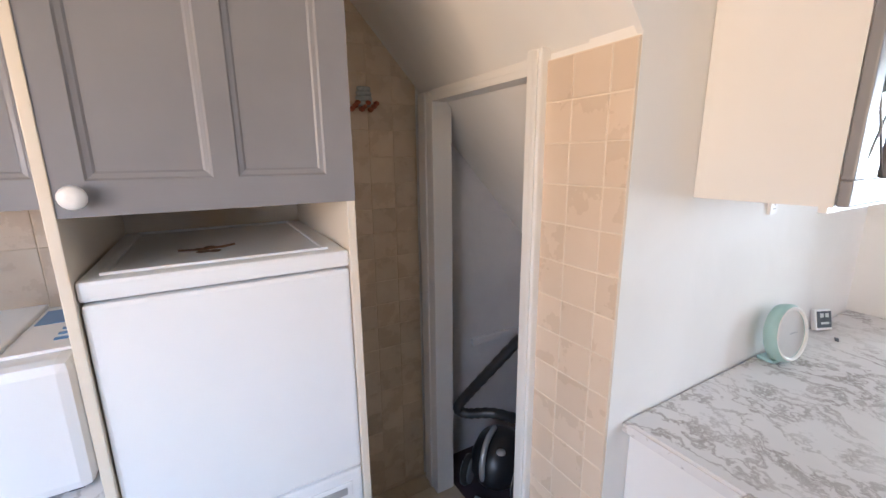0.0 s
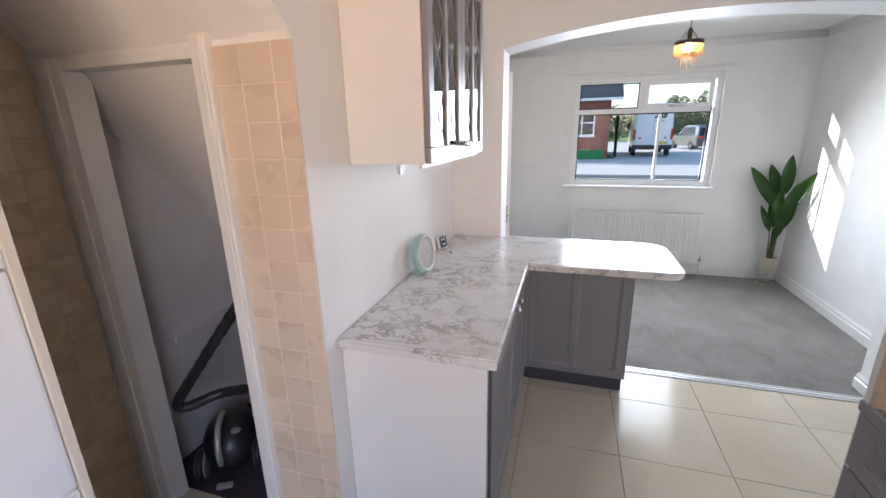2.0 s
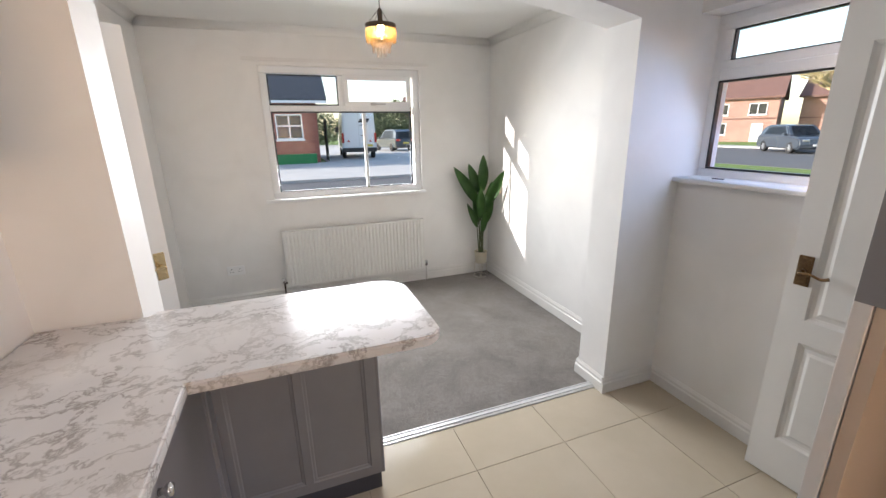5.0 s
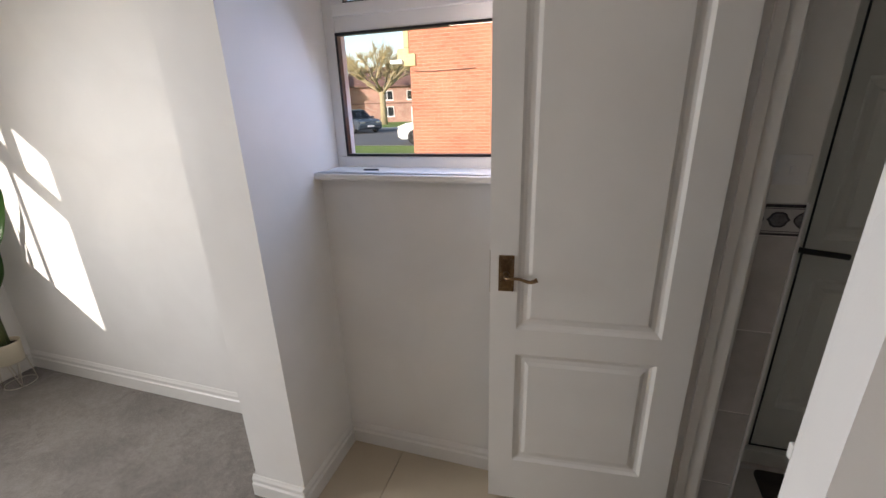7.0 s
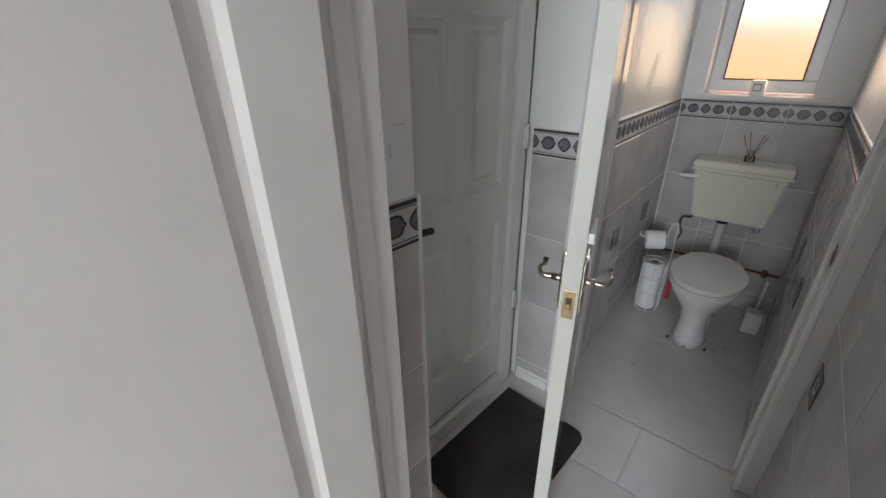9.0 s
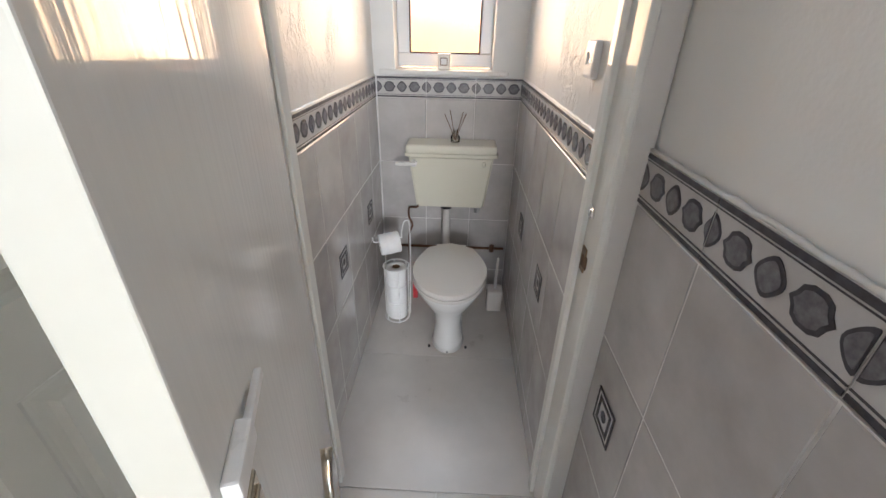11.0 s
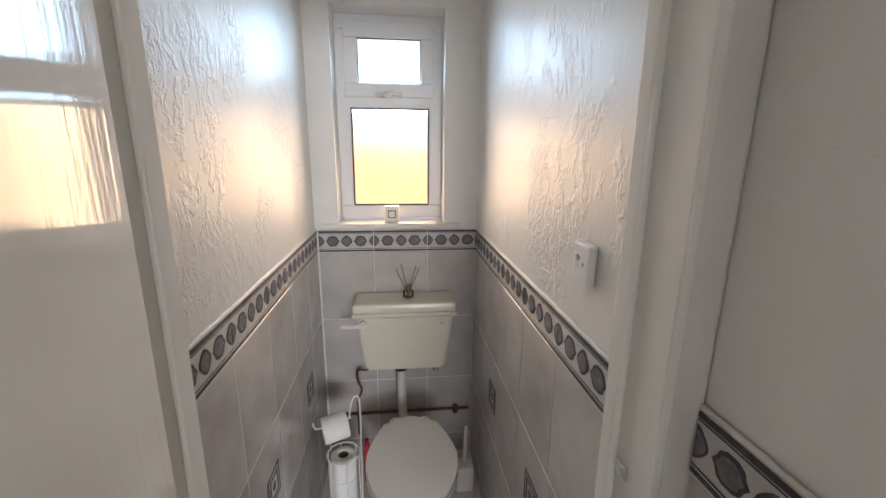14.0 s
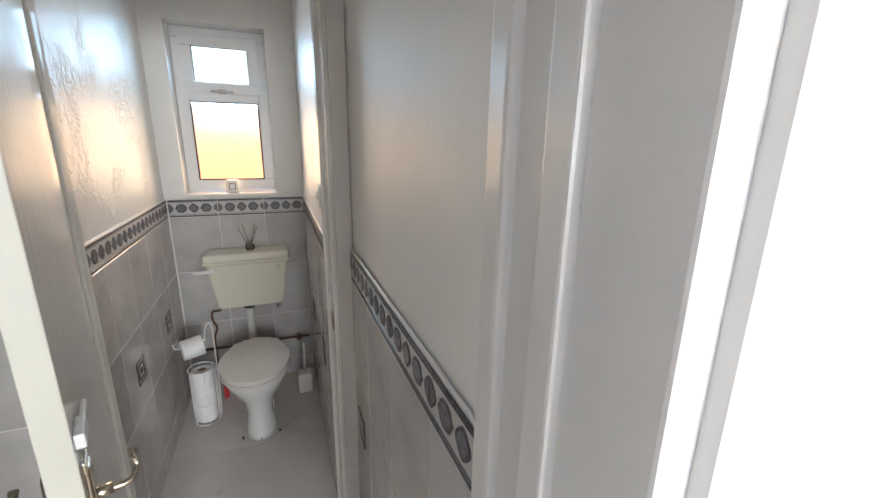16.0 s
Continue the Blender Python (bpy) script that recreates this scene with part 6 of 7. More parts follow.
def car(loc, rz, paint, label, L=4.3, Wd=1.8, H=1.6):
    """A car along its own x, nose at +x, on the ground at z 0."""
    c = thing("car", loc, label, "car", "parked cars", rz)
    bm = bmesh.new()
    low = [(-L / 2, 0.45), (-L / 2 + 0.05, 0.28), (L / 2 - 0.1, 0.24), (L / 2, 0.45), (L / 2 - 0.05, 0.75), (L / 2 - 0.35, 0.92), (L * 0.22, 1.02), (-L / 2 + 0.15, 1.05), (-L / 2, 0.85)]
    prism(bm, low, -Wd / 2, Wd / 2, "y")
    bmesh.ops.recalc_face_normals(bm, faces=bm.faces)
    bmesh.ops.bevel(bm, geom=bm.edges[:], offset=0.07, segments=3, affect="EDGES")
    part("body", bm, paint, c)
    bm = bmesh.new()
    base = [(-L / 2 + 0.12, 1.0), (L * 0.24, 1.0), (L * 0.08, H - 0.06), (-L * 0.02, H), (-L * 0.34, H - 0.02), (-L / 2 + 0.30, H - 0.18)]
    faces = prism(bm, base, -Wd / 2 + 0.07, Wd / 2 - 0.07, "y")
    for v in bm.verts:
        v.co.y *= 1 - 0.20 * max(0, (v.co.z - 1.0) / (H - 1.0))
    bmesh.ops.recalc_face_normals(bm, faces=bm.faces)
    bmesh.ops.bevel(bm, geom=bm.edges[:], offset=0.05, segments=3, affect="EDGES")
    part("cabin", bm, paint, c)
    for s in (-1, 1):
        bm = bmesh.new()
        pts = [(-L * 0.36, 1.06), (L * 0.17, 1.06), (L * 0.05, H - 0.12), (-L * 0.30, H - 0.12)]
        vs = [bm.verts.new((x, s * ((Wd / 2 - 0.07) * (1 - 0.20 * (z - 1.0) / (H - 1.0)) + 0.012), z)) for x, z in pts]
        f = bm.faces.new(vs)
        bmesh.ops.solidify(bm, geom=[f], thickness=0.008)
        part("side_window", bm, car_glass, c)
        part("door_mirror", boxes((L * 0.16, L * 0.21, s * (Wd / 2 - 0.02), s * (Wd / 2 + 0.16), 1.0, 1.13), bevel=0.02), paint, c)
        for x in (-L * 0.30, L * 0.31):
            wheel(c, x, s * (Wd / 2 - 0.09), 0.33, s)
        part("headlight", boxes((L / 2 - 0.22, L / 2 - 0.02, s * 0.45, s * 0.80, 0.66, 0.80), bevel=0.02), chrome, c)
        part("tail_light", boxes((-L / 2 - 0.015, -L / 2 + 0.12, s * 0.50, s * 0.84, 0.82, 0.98), bevel=0.02), lamp_red, c)
    for x0, z0, x1, z1, nm in ((L * 0.235, 1.03, L * 0.095, H - 0.10, "windscreen"), (-L / 2 + 0.13, 1.08, -L / 2 + 0.28, H - 0.22, "rear_window")):
        bm = bmesh.new()
        o = 0.03 if nm == "windscreen" else -0.03
        vs = [bm.verts.new(p) for p in ((x0 + o, -0.66, z0), (x0 + o, 0.66, z0), (x1 + o, 0.56, z1), (x1 + o, -0.56, z1))]
        f = bm.faces.new(vs)
        bmesh.ops.solidify(bm, geom=[f], thickness=0.01)
        part(nm, bm, car_glass, c)
    part("number_plate", boxes((L / 2 - 0.01, L / 2 + 0.015, -0.26, 0.26, 0.42, 0.53)), upvc, c)
    part("number_plate", boxes((-L / 2 - 0.012, -L / 2 + 0.01, -0.26, 0.26, 0.62, 0.73)), plate_yellow, c)
    part("bumper", boxes((-L / 2 - 0.01, -L / 2 + 0.15, -Wd / 2 + 0.06, Wd / 2 - 0.06, 0.27, 0.52), bevel=0.04), black_plastic, c)
    return c


# a silver car in dark paint, which stands in for the shade on it
car((36.5, -9.3, GR + 0.04), 12, car_grey, "silver-grey estate car parked in the yard, painted dark for its shade", 4.5, 1.85, 1.75)
car((17.0, -29.0, GR + 0.015), 148, car_grey, "dark blue-grey car parked on the road", 4.5, 1.9, 1.62)
car((7.15, -19.75, GR + 0.015), 4, van_white, "white car standing behind the brick gable", 4.3, 1.8, 1.5)

vn = thing("van", (30.0, -5.0, GR + 0.04), "high-roofed white delivery van seen from behind", "van", rz=-5)
vn.scale = (1.06, 1.06, 1.06)
bm = bmesh.new()
prism(bm, [(-3.0, 0.42), (3.0, 0.42), (3.05, 1.1), (2.3, 1.45), (1.5, 2.55), (1.2, 2.80), (-2.9, 2.80), (-3.0, 2.70)], -1.0, 1.0, "y")
for v in bm.verts:
    v.co.y *= 1 - 0.12 * max(0, (v.co.z - 1.4) / 1.4)
bmesh.ops.recalc_face_normals(bm, faces=bm.faces)
bmesh.ops.bevel(bm, geom=bm.edges[:], offset=0.10, segments=4, affect="EDGES")
part("body", bm, van_white, vn)
part("bumper", boxes((-3.10, -2.85, -0.98, 0.98, 0.38, 0.62), bevel=0.04), black_plastic, vn)
part("door_seam", boxes((-3.012, -2.99, -0.008, 0.008, 0.65, 2.62)), silver_plastic, vn)
part("number_plate", boxes((-3.03, -2.99, -0.75, -0.25, 0.68, 0.80)), plate_yellow, vn)
part("door_handle", boxes((-3.03, -2.99, -0.35, -0.10, 1.28, 1.33), bevel=0.01), black_plastic, vn)
for s in (-1, 1):
    part("tail_light", boxes((-3.03, -2.90, s * 0.86, s * 0.985, 0.90, 1.45), bevel=0.02), lamp_red, vn)
    bm = bmesh.new()
    prism(bm, [(s * 0.62 - 0.08, 0.95), (s * 0.62 + 0.08, 0.95), (s * 0.62, 1.07)], -3.02, -2.99, "x")
    part("reflector", bm, lamp_red, vn)
    for x in (-1.9, 1.95):
        wheel(vn, x, s * 0.86, 0.36, s)
    part("door_mirror", boxes((1.6, 1.75, s * 1.0, s * 1.22, 1.5, 1.85), bevel=0.03), black_plastic, vn)
bm = bmesh.new()
for k, (y, z, w, h) in enumerate(((-0.55, 2.02, 0.55, 0.10), (-0.62, 2.10, 0.20, 0.14), (-0.40, 2.12, 0.12, 0.16), (-0.22, 2.10, 0.14, 0.12), (-0.50, 1.86, 0.45, 0.04))):
    box(bm, -3.008, -2.985, y, y + w, z, z + h, bevel=0.01)
part("dark_graphic", bm, black_plastic, vn, "dark leafy graphic")


def clumps(name, loc, radii, n, size, mat, label, category):
    """A dense uneven bush of many small leaf cards."""
    rnd = random.Random(sum(ord(c) for c in label))
    verts, faces = [], []
    for _ in range(n):
        while True:
            p = Vector((rnd.uniform(-1, 1), rnd.uniform(-1, 1), rnd.uniform(-1, 1)))
            if 0.35 < p.length < 1.0 + 0.12 * math.sin(5 * p.x + 7 * p.y):
                break
        c = Vector((p.x * radii[0], p.y * radii[1], (p.z + 1) * radii[2]))
        u = Vector((rnd.uniform(-1, 1), rnd.uniform(-1, 1), rnd.uniform(-1, 1))).normalized()
        v = u.orthogonal().normalized()
        s = size * rnd.uniform(0.6, 1.3)
        k = len(verts)
        verts += [tuple(c - u * s), tuple(c + v * s * 0.5), tuple(c + u * s), tuple(c - v * s * 0.5)]
        faces.append((k, k + 1, k + 2, k + 3))
    me = bpy.data.meshes.new(name)
    me.from_pydata(verts, [], faces)
    me.materials.append(mat)
    ob = new(name, me)
    ob.location = loc
    return tagged(ob, label, category, kind="stuff")


clumps("hedge", (52, -13, GR), (1.6, 8.0, 1.6), 5000, 0.16, hedge_green, "dark hedge behind the parking yard", "hedge")
clumps("conifer", (55, -11.5, GR), (1.8, 1.8, 2.6), 3000, 0.16, hedge_green, "tall green conifer behind the yard", "tree")
clumps("conifer", (58, -15.5, GR), (2.0, 2.0, 2.9), 3000, 0.16, hedge_green, "tall green conifer at the end of the yard", "tree")
clumps("conifer", (60, -4.0, GR), (3.0, 4.0, 2.2), 3500, 0.18, hedge_green, "broad dark shrubs behind the van", "tree")

# brick gable close to the nook window
gb = thing("house", (5.40, -10.9, GR), "orange brick house end with a cream kneeler stone", "house")
part("wall", boxes((-8.5, 0.0, -7.0, 0.0, 0.0, 5.6)), brick_orange, gb)
part("kneeler", boxes((-0.16, 0.16, -0.35, 0.05, 2.50, 2.78), (0.0, 0.30, -0.35, 0.04, 2.64, 2.90), (0.0, 0.14, -0.35, 0.03, 2.90, 3.30), bevel=0.03), stone_cream, gb, "cream kneeler stone")
bm = bmesh.new()
prism(bm, [(0.45, 5.4), (-4.2, 8.4), (-8.9, 5.4), (-8.9, 5.6), (-4.2, 8.65), (0.45, 5.6)], -7.3, 0.2, "y")
part("roof", bm, slate, gb)
bm = bmesh.new()
tube(bm, bez([(-0.1, 0.03, 2.40), (-0.6, 0.03, 2.37), (-1.6, 0.03, 2.39)], 4), 0.006, 6)
tube(bm, bez([(-2.2, 0.03, 2.15), (-2.0, 0.03, 2.0), (-2.05, 0.03, 1.78), (-2.3, 0.03, 1.72)], 5), 0.006, 6)
part("cable", bm, black_plastic, gb, "dark cable on the brickwork")
ds = part("camera_bracket", boxes((0.15, 0.45, 0.0, 0.14, 2.56, 2.65), bevel=0.02), upvc, gb, "white lamp bracket")
dh = part("satellite_dish", lathe(bmesh.new(), [(0.02, 0.0), (0.18, 0.03), (0.32, 0.10), (0.34, 0.12), (0.31, 0.11), (0.17, 0.04), (0.02, 0.012)], 28), silver_plastic, gb, "grey satellite dish on a bracket")
dh.matrix_basis = pose(0.25, 0.45, 3.95, 60, 0, 200)
bm = bmesh.new()
tube(bm, [(-0.1, 0.0, 3.7), (0.1, 0.3, 3.75), (0.22, 0.42, 3.9)], 0.025, 8)
part("dish_arm", bm, black_plastic, gb)


def terrace(loc, rz, Wd, label, doors):
    h = thing("house", loc, label, "house", "terrace across the green", rz)
    part("wall", boxes((-Wd / 2, Wd / 2, -7.0, 0.0, 0.0, 5.0)), brickwork("terrace_brick", (0.30, 0.15, 0.115), (0.38, 0.20, 0.155), (0.46, 0.38, 0.32), (radians(90), 0, 0)), h)
    bm = bmesh.new()
    prism(bm, [(0.4, 4.9), (-3.5, 7.7), (-7.4, 4.9), (-7.4, 5.1), (-3.5, 7.95), (0.4, 5.1)], -Wd / 2 - 0.3, Wd / 2 + 0.3, "x")
    part("roof", bm, rust_tile, h)
    h.scale = (1.0, 1.0, 0.85)
    n = int(Wd // 3.2)
    for k in range(n):
        a = -Wd / 2 + 0.9 + k * 3.2
        sash(h, "y", 0.0, 1, a, a + 1.5, 3.1, 4.4, 1)
        if k % 2 == doors:
            part("door", boxes((a + 0.1, a + 1.05, -0.02, 0.07, 0.0, 2.1)), gloss_white, h)
        else:
            sash(h, "y", 0.0, 1, a, a + 1.6, 0.8, 2.2, 1)
    part("chimney", boxes((-Wd / 4, -Wd / 4 + 1.0, -4.0, -3.2, 7.2, 9.0)), brick_orange, h)
    part("string_course", boxes((-Wd / 2, Wd / 2, 0.0, 0.06, 2.62, 2.74)), rust_tile, h)
    return h


terrace((34.0, -43.0, GR), 28, 12.5, "brick terrace house with white windows across the green", 0)
terrace((19.5, -52.5, GR), 20, 19.0, "brick terrace house further along the green", 1)
terrace((58.0, -25.0, GR), 62, 18.0, "brick terrace house at the road's end", 0)

# bare tree on the green
tr = thing("tree", (21.3, -43.4, GR), "bare pollarded street tree with pale fine twigs", "tree")
tr.scale = (1.18, 1.18, 1.38)
rnd = random.Random(4)
bm = bmesh.new()
tube(bm, [(0, 0, -0.1), (0.05, 0, 0.9), (0.0, 0.05, 1.8), (0.05, 0, 2.4)], [0.36, 0.28, 0.26, 0.27], 12)
part("trunk", bm, bark, tr)
bm = bmesh.new()
tw_v, tw_f = [], []


def grow(p, d, r, L, depth):
    q = p + d * L
    mid = p + d * L * 0.5 + Vector((rnd.uniform(-1, 1), rnd.uniform(-1, 1), rnd.uniform(-0.3, 0.6))) * L * 0.06
    if depth < 3:
        tube(bm, [p, mid, q], [r, r * 0.8, r * 0.62], 6)
        for _ in range(4 if depth == 0 else 5):
            nd = (d + Vector((rnd.uniform(-1, 1), rnd.uniform(-1, 1), rnd.uniform(-0.25, 0.75))) * 0.75).normalized()
            grow(mid.lerp(q, rnd.uniform(0.2, 1.0)), nd, r * 0.55, L * rnd.uniform(0.55, 0.8), depth + 1)
    else:
        for _ in range(6):
            nd = (d + Vector((rnd.uniform(-1, 1), rnd.uniform(-1, 1), rnd.uniform(-0.5, 0.6))) * 0.8).normalized()
            e, s = p + nd * L * rnd.uniform(0.7, 1.3), nd.orthogonal().normalized() * 0.016
            k = len(tw_v)
            tw_v.extend([tuple(p - s), tuple(p + s), tuple(e)])
            tw_f.append((k, k + 1, k + 2))


for k in range(8):
    a = k * 2 * math.pi / 8 + rnd.uniform(-0.3, 0.3)
    grow(Vector((0.03, 0, 2.2 + 0.12 * (k % 3))), Vector((math.cos(a), math.sin(a), rnd.uniform(0.45, 1.0))).normalized(), 0.13, rnd.uniform(1.6, 2.1), 0)
part("limbs", bm, bark, tr)
me = bpy.data.meshes.new("twigs")
me.from_pydata(tw_v, [], tw_f)
me.materials.append(twig_mat)
tagged(part("twigs", me, None, tr), kind="stuff")

# brick wall behind the house, lit by the sun
solid("yard_wall", boxes((-7.0, 7.0, -0.3, 0.0, 0.0, 1.86), (-7.05, 7.05, -0.34, 0.04, 1.86, 1.93)), brick_west, "sunlit orange brick yard wall behind the toilet window", "wall", (-5.4, -2.9, GR), -42)

# ---- tiles ----
tile_cache = {}


def tile_mesh(w, h, t, mat, bev=0.002):
    key = (round(w, 4), round(h, 4), t, mat.name, bev)
    if key not in tile_cache:
        v = [(0, 0, 0), (w, 0, 0), (w, h, 0), (0, h, 0), (0, 0, t - bev), (w, 0, t - bev), (w, h, t - bev), (0, h, t - bev), (bev, bev, t), (w - bev, bev, t), (w - bev, h - bev, t), (bev, h - bev, t)]
        f = [(3, 2, 1, 0)] + [(i, (i + 1) % 4, (i + 1) % 4 + 4, i + 4) for i in range(4)] + [(i + 4, (i + 1) % 4 + 4, (i + 1) % 4 + 8, i + 8) for i in range(4)] + [(8, 9, 10, 11)]
        me = bpy.data.meshes.new("tile")
        me.from_pydata(v, [], f)
        me.materials.append(mat)
        tile_cache[key] = me
    return tile_cache[key]


def dado_mesh(w):
    key = ("dado", round(w, 4))
    if key not in tile_cache:
        bm = bmesh.new()
        box(bm, 0, w, 0, 0.098, 0, 0.008, 0)
        for lo, hi in ((0.088, 0.097), (0.001, 0.008), (0.0125, 0.0145), (0.0835, 0.0850)):
            box(bm, 0.0, w, lo, hi, 0.0075, 0.0095, 1)
        pitch = 0.0625

        def motif(pts):
            pts = [(min(max(x, 0.0005), w - 0.0005), y) for x, y in pts]
            if max(p[0] for p in pts) - min(p[0] for p in pts) > 0.004:
                prism(bm, pts, 0.0078, 0.0092, "z", 1)
                cx = sum(p[0] for p in pts) / len(pts)
                prism(bm, [(cx + (x - cx) * 0.76, 0.050 + (y - 0.050) * 0.76) for x, y in pts], 0.0088, 0.0098, "z", 2)
        k = 0
        while k * pitch < w + 0.03:
            c = k * pitch
            if k % 2:
                motif([(c + sx * x, 0.050 + sy * y) for sx, sy, seq in ((1, 1, 1), (-1, 1, -1), (-1, -1, 1), (1, -1, -1)) for x, y in ((0.0305, 0.0), (0.0235, 0.0085), (0.0195, 0.0185), (0.0085, 0.0240))[::seq] if not (x > 0.03 and sx * sy < 0)])
            else:
                motif([(c + 0.0222 * (1 + 0.13 * abs(math.cos(2 * a)) ** 3) * math.cos(a), 0.050 + 0.0232 * (1 + 0.13 * abs(math.cos(2 * a)) ** 3) * math.sin(a)) for a in (i * math.pi / 12 for i in range(24))])
            k += 1
        tile_cache[key] = mesh_of(bm, "dado_tile", dado_pale, dado_dark, dado_mid)
    return tile_cache[key]


def lay(parent, origin, u, v, n, cells, mat, t=0.008, gap=0.003, bev=0.002, jitter=0.0, name="tile", bed=None):
    """Tiles as pieces of their parent: cells (u0, u1, v0, v1) from an origin along u and v, standing out along n."""
    u, v, n = Vector(u), Vector(v), Vector(n)
    rnd = random.Random(len(cells))
    if bed:
        a, b, c, d = min(q[0] for q in cells), max(q[1] for q in cells), min(q[2] for q in cells), max(q[3] for q in cells)
        ob = new("grout", tile_mesh(b - a, d - c, t - min(bev, 0.0016), bed, 0.0003))
        o = Vector(origin) + u * a + v * c
        ob.matrix_basis = Matrix(((u.x, v.x, n.x, o.x), (u.y, v.y, n.y, o.y), (u.z, v.z, n.z, o.z), (0, 0, 0, 1)))
        ob.parent = parent
    for u0, u1, v0, v1 in cells:
        if u1 - u0 < 0.012 or v1 - v0 < 0.012:
            continue
        me = dado_mesh(u1 - u0 - gap) if mat is None else tile_mesh(u1 - u0 - gap, v1 - v0 - gap, t, mat, bev)
        ob = new(name, me)
        o = Vector(origin) + u * (u0 + gap / 2) + v * (v0 + gap / 2) + n * rnd.uniform(0, jitter)
        ob.matrix_basis = Matrix(((u.x, v.x, n.x, o.x), (u.y, v.y, n.y, o.y), (u.z, v.z, n.z, o.z), (0, 0, 0, 1)))
        ob.parent = parent


def cuts(start, end, first, pitch):
    """Joint lines between start and end that pass through first."""
    k0 = math.ceil((start - first) / pitch + 1e-6)
    xs = [start]
    while first + k0 * pitch < end - 1e-6:
        xs.append(first + k0 * pitch)
        k0 += 1
    return xs + [end]


def grid(us, vs):
    return [(a, b, c, d) for a, b in zip(us, us[1:]) for c, d in zip(vs, vs[1:])]


ob_of = bpy.data.objects
# kitchen floor
xs, ys = cuts(-1.60, 2.543, 1.735, 0.492), cuts(-2.40, 1.53, -0.556, 0.497)
cells = []
for a, b, c, d in grid(xs, ys):
    if a < 1.06 and c < -1.66:
        if b <= 1.06 and d <= -1.66:
            continue
        if d > -1.66:
            c = -1.66
        else:
            a = 1.06
    if a > 0.95 and c > 0.5:
        continue
    cells.append((a, b, c, d))
lay(ob_of["floor"], (0, 0, -0.010), (1, 0, 0), (0, 1, 0), (0, 0, 1), cells, kitchen_tile, 0.010, 0.0024, 0.0008)
# toilet and lobby floor, square tiles of a third of a metre
ys = cuts(-2.86, -1.85, -2.248, 0.327)
lay(ob_of["floor_wc"], (0, 0, -0.004), (1, 0, 0), (0, 1, 0), (0, 0, 1), grid([-0.034, 0.293, 0.620, 0.947, 1.02], ys), wc_floor_tile, 0.004, 0.006, 0.0012)
lay(ob_of["floor_wc"], (0, 0, -0.004), (1, 0, 0), (0, 1, 0), (0, 0, 1), grid([-1.365, -0.70, -0.034], [-2.65, -1.91]), wc_floor_tile, 0.004, 0.002, 0.0006)
# toilet walls
rows = [0.0, 0.110, 0.440, 0.770, 1.100]
S, N, B = ob_of["wall_wc_south"], ob_of["wall_wc_north"], ob_of["wall_wc_back"]
us = [-x for x in reversed(cuts(-1.362, -0.100, -0.385, 0.252))]
lay(S, (0, -2.652, 0), (-1, 0, 0), (0, 0, 1), (0, 1, 0), grid(us, rows), grey_tile, 0.008, 0.0035, bed=grout)
lay(S, (0, -2.652, 0), (-1, 0, 0), (0, 0, 1), (0, 1, 0), grid(us, [1.100, 1.201]), None, name="dado_tile", bed=grout)
us = cuts(-1.362, -0.100, -0.320, 0.2535)
lay(N, (0, -1.908, 0), (1, 0, 0), (0, 0, 1), (0, -1, 0), grid(us, rows), grey_tile, 0.008, 0.0035, bed=grout)
lay(N, (0, -1.908, 0), (1, 0, 0), (0, 0, 1), (0, -1, 0), grid(us, [1.100, 1.201]), None, name="dado_tile", bed=grout)
us = cuts(-2.642, -1.916, -2.39, 0.248)
lay(B, (-1.370, 0, 0), (0, 1, 0), (0, 0, 1), (1, 0, 0), grid(us, rows), grey_tile, 0.008, 0.0035, bed=grout)
lay(B, (-1.370, 0, 0), (0, 1, 0), (0, 0, 1), (1, 0, 0), grid(us, [1.100, 1.201]), None, name="dado_tile", bed=grout)
# lobby
P = ob_of["wall_partition"]
us = cuts(0.036, 1.030, 0.276, 0.255)
lay(P, (0, -1.846, 0), (1, 0, 0), (0, 0, 1), (0, -1, 0), grid(us, rows), grey_tile, 0.010, 0.0035, bed=grout)
lay(P, (0, -1.848, 0), (1, 0, 0), (0, 0, 1), (0, -1, 0), grid(us, [1.103, 1.204]), None, name="dado_tile", bed=grout)
lay(ob_of["wall_wc_front"], (0.02, 0, 0), (0, 1, 0), (0, 0, 1), (1, 0, 0), grid([-2.845, -2.667], rows), grey_tile, bed=grout)
lay(ob_of["wall_wc_front"], (0.02, 0, 0), (0, 1, 0), (0, 0, 1), (1, 0, 0), grid([-2.845, -2.667], [1.100, 1.201]), None, name="dado_tile", bed=grout)
lay(ob_of["wall_lobby_pier"], (0, -2.475, 0), (-1, 0, 0), (0, 0, 1), (0, 1, 0), grid([-1.032, -0.907], rows), grey_tile, bed=grout)
lay(ob_of["wall_lobby_pier"], (0, -2.475, 0), (-1, 0, 0), (0, 0, 1), (0, 1, 0), grid([-1.032, -0.907], [1.100, 1.201]), None, name="dado_tile", bed=grout)
structure("trim_tile_edge", boxes((0.900, 0.908, -2.480, -2.462, 0, 1.205), bevel=0.002), upvc, "white tile edge bead on the pier", "tile trim")


def caulk(parent, a, b):
    """A lumpy painted bead of filler along the top of the tiles."""
    rnd = random.Random(11)
    a, b = Vector(a), Vector(b)
    k = max(2, int((b - a).length / 0.02))
    bm = bmesh.new()
    tube(bm, [a.lerp(b, i / k) + Vector((0, 0, rnd.uniform(-0.0015, 0.0015))) for i in range(k + 1)], [rnd.uniform(0.0030, 0.0052) for _ in range(k + 1)], 8)
    part("filler_bead", bm, gloss_white, parent, "lumpy white painted filler bead")


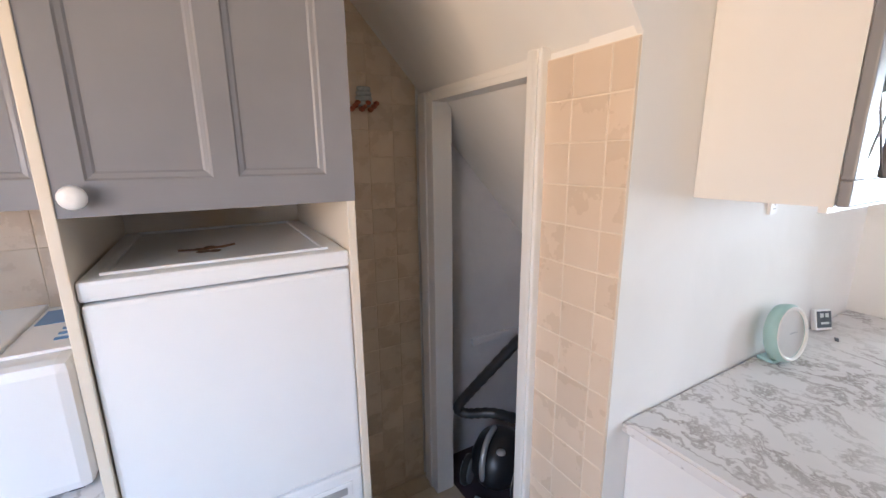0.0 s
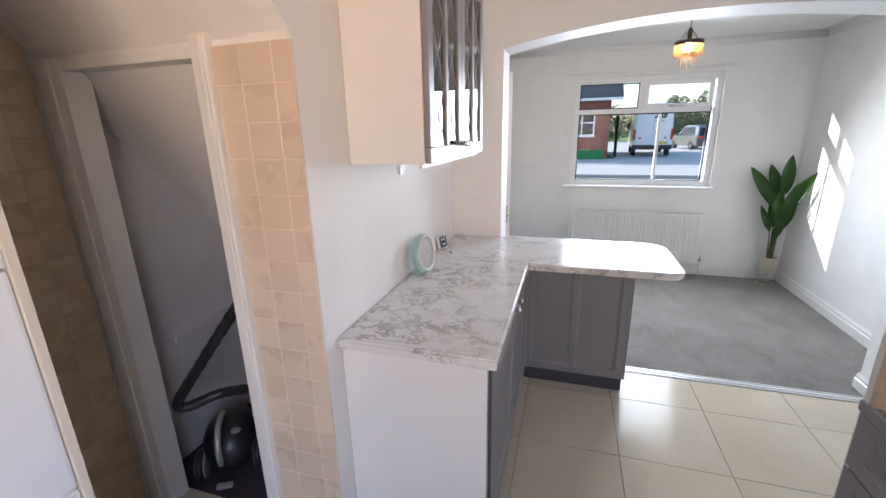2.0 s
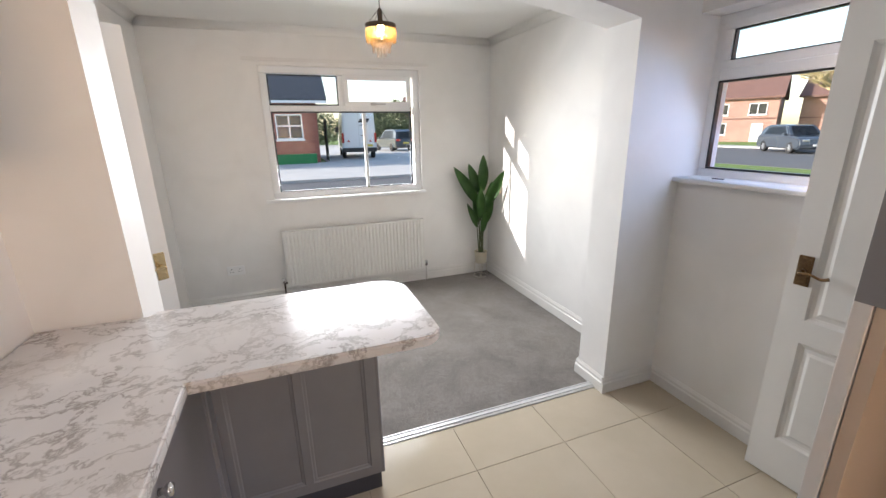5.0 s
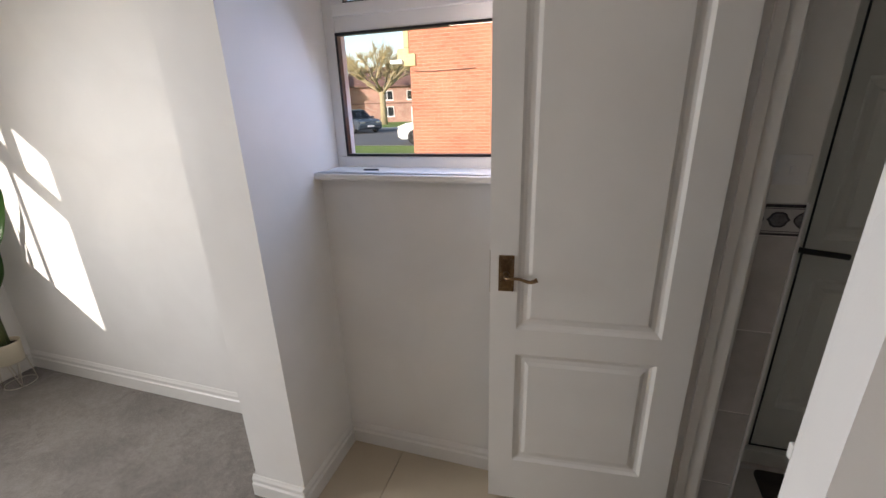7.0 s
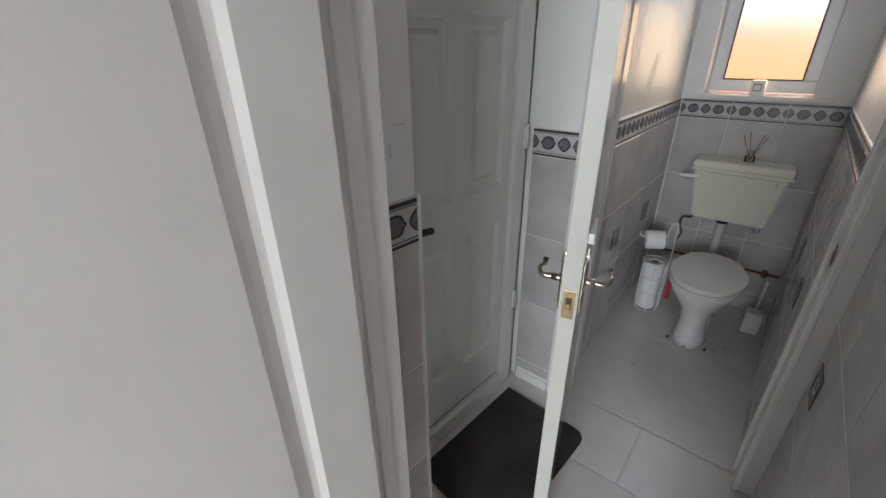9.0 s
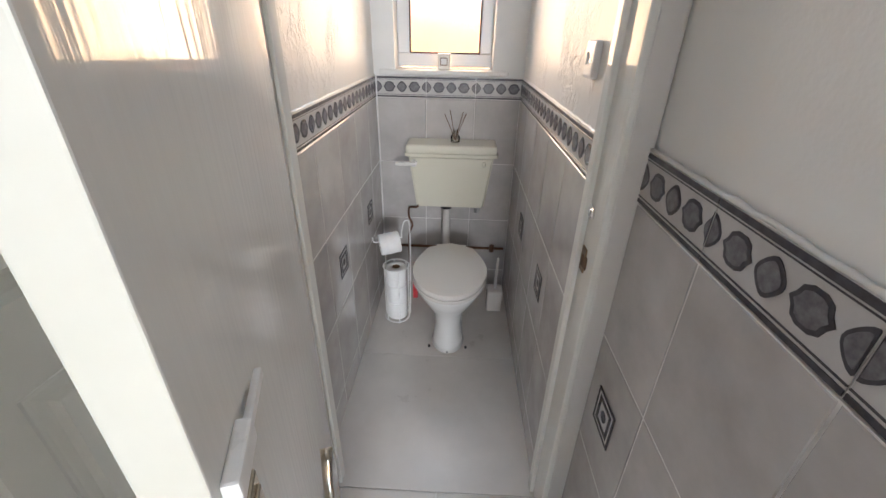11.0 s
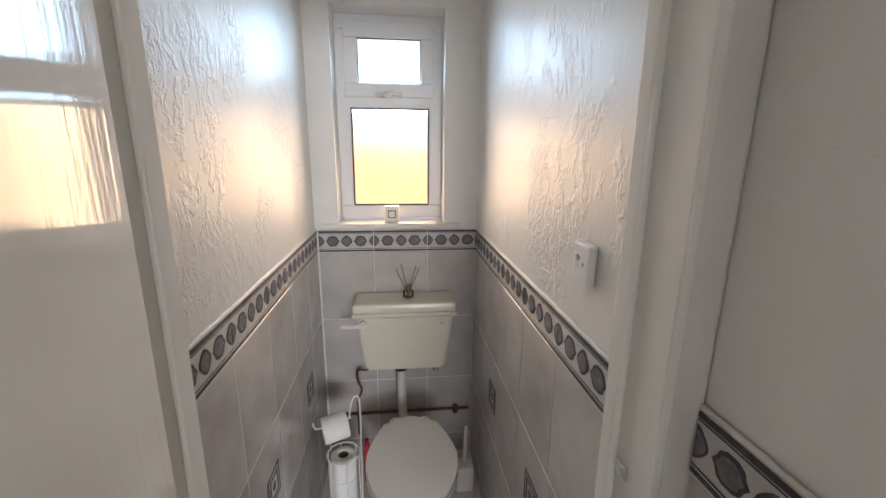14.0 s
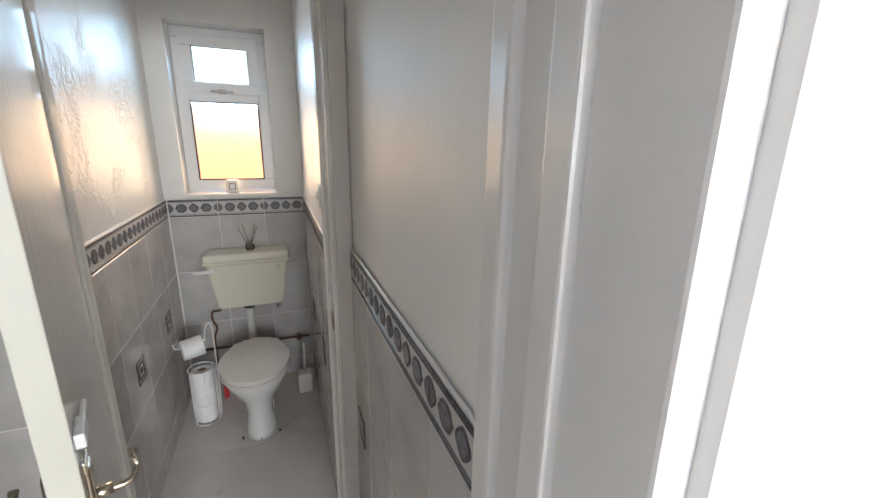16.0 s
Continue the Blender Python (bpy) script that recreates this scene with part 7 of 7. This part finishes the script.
caulk(P, (0.036, -1.852, 1.2060), (1.000, -1.852, 1.2060))
caulk(S, (-1.36, -2.648, 1.2035), (-0.100, -2.648, 1.2035))
caulk(N, (-1.36, -1.912, 1.2035), (-0.100, -1.912, 1.2035))


def inset(parent, origin, u, n):
    """A small framed picture tile set on the wall tiles."""
    bm = bmesh.new()
    for a, b, lo, hi in ring(-0.05, 0.05, -0.05, 0.05, 0.006) + ring(-0.036, 0.036, -0.036, 0.036, 0.010):
        box(bm, a, b, lo, hi, 0.0, 0.0022, 1)
    box(bm, -0.044, 0.044, -0.044, 0.044, -0.001, 0.001, 0)
    lathe(bm, [(0.015, 0.0), (0.014, 0.0022)], 12, mat=1)
    u, n, o, v = Vector(u), Vector(n), Vector(origin), Vector((0, 0, 1))
    ob = new("picture_tile", mesh_of(bm, "picture_tile", dado_pale, dado_dark))
    ob.matrix_basis = Matrix(((u.x, v.x, n.x, o.x), (u.y, v.y, n.y, o.y), (u.z, v.z, n.z, o.z), (0, 0, 0, 1)))
    ob.parent = parent


for x in (-0.545, -1.045):
    inset(S, (x, -2.6435, 0.600), (-1, 0, 0), (0, 1, 0))
for x in (-0.425, -0.905):
    inset(N, (x, -1.9165, 0.615), (1, 0, 0), (0, -1, 0))
inset(P, (0.145, -1.8565, 0.615), (1, 0, 0), (0, -1, 0))
inset(P, (0.655, -1.8565, 0.615), (1, 0, 0), (0, -1, 0))
# beige tiles beside the cupboard door and tan tiles behind the fridge
rows = cuts(0.0, 1.828, 1.828, 0.1045)
F = ob_of["wall_cupboard_front"]
lay(F, (0.905, 0, 0), (0, -1, 0), (0, 0, 1), (-1, 0, 0), grid([-0.765, -0.672, -0.563, -0.501], rows), beige_tile, 0.010, 0.003, 0.0015, 0.0, bed=beige_grout)
A = ob_of["wall_alcove"]
lay(A, (0, 1.53, 0), (1, 0, 0), (0, 0, 1), (0, -1, 0), grid(cuts(0.385, 0.886, 0.885, 0.105), cuts(0.0, 2.30, 1.80, 0.105)), tan_tile, 0.010, 0.002, 0.0015, 0.0, bed=tan_grout)
lay(A, (0, 1.53, 0), (1, 0, 0), (0, 0, 1), (0, -1, 0), grid(cuts(-1.0, -0.158, -0.158, 0.20), [0.936, 1.14, 1.34, 1.482]), tan_tile, 0.010, 0.002, 0.0015, 0.0, bed=tan_grout)

# the toilet and its lobby stand slightly askew to the kitchen
ASKEW = pose(-0.60, -2.21, 0, 0, 0, 4.0) @ pose(0.60, 2.28, 0)
for name in ("floor_wc", "wall_partition", "wall_wc_front", "wall_wc_south", "wall_wc_north", "wall_wc_back", "window_3", "door_frame_2", "baseboard_lobby", "toilet", "cistern", "wall_pipe", "paper_holder",
             "toilet_roll", "toilet_roll.001", "toilet_roll.002", "toilet_roll.003", "red_bottle", "toilet_brush", "reed_diffuser", "candle", "fused_switch"):
    ob_of[name].matrix_basis = ASKEW @ ob_of[name].matrix_basis
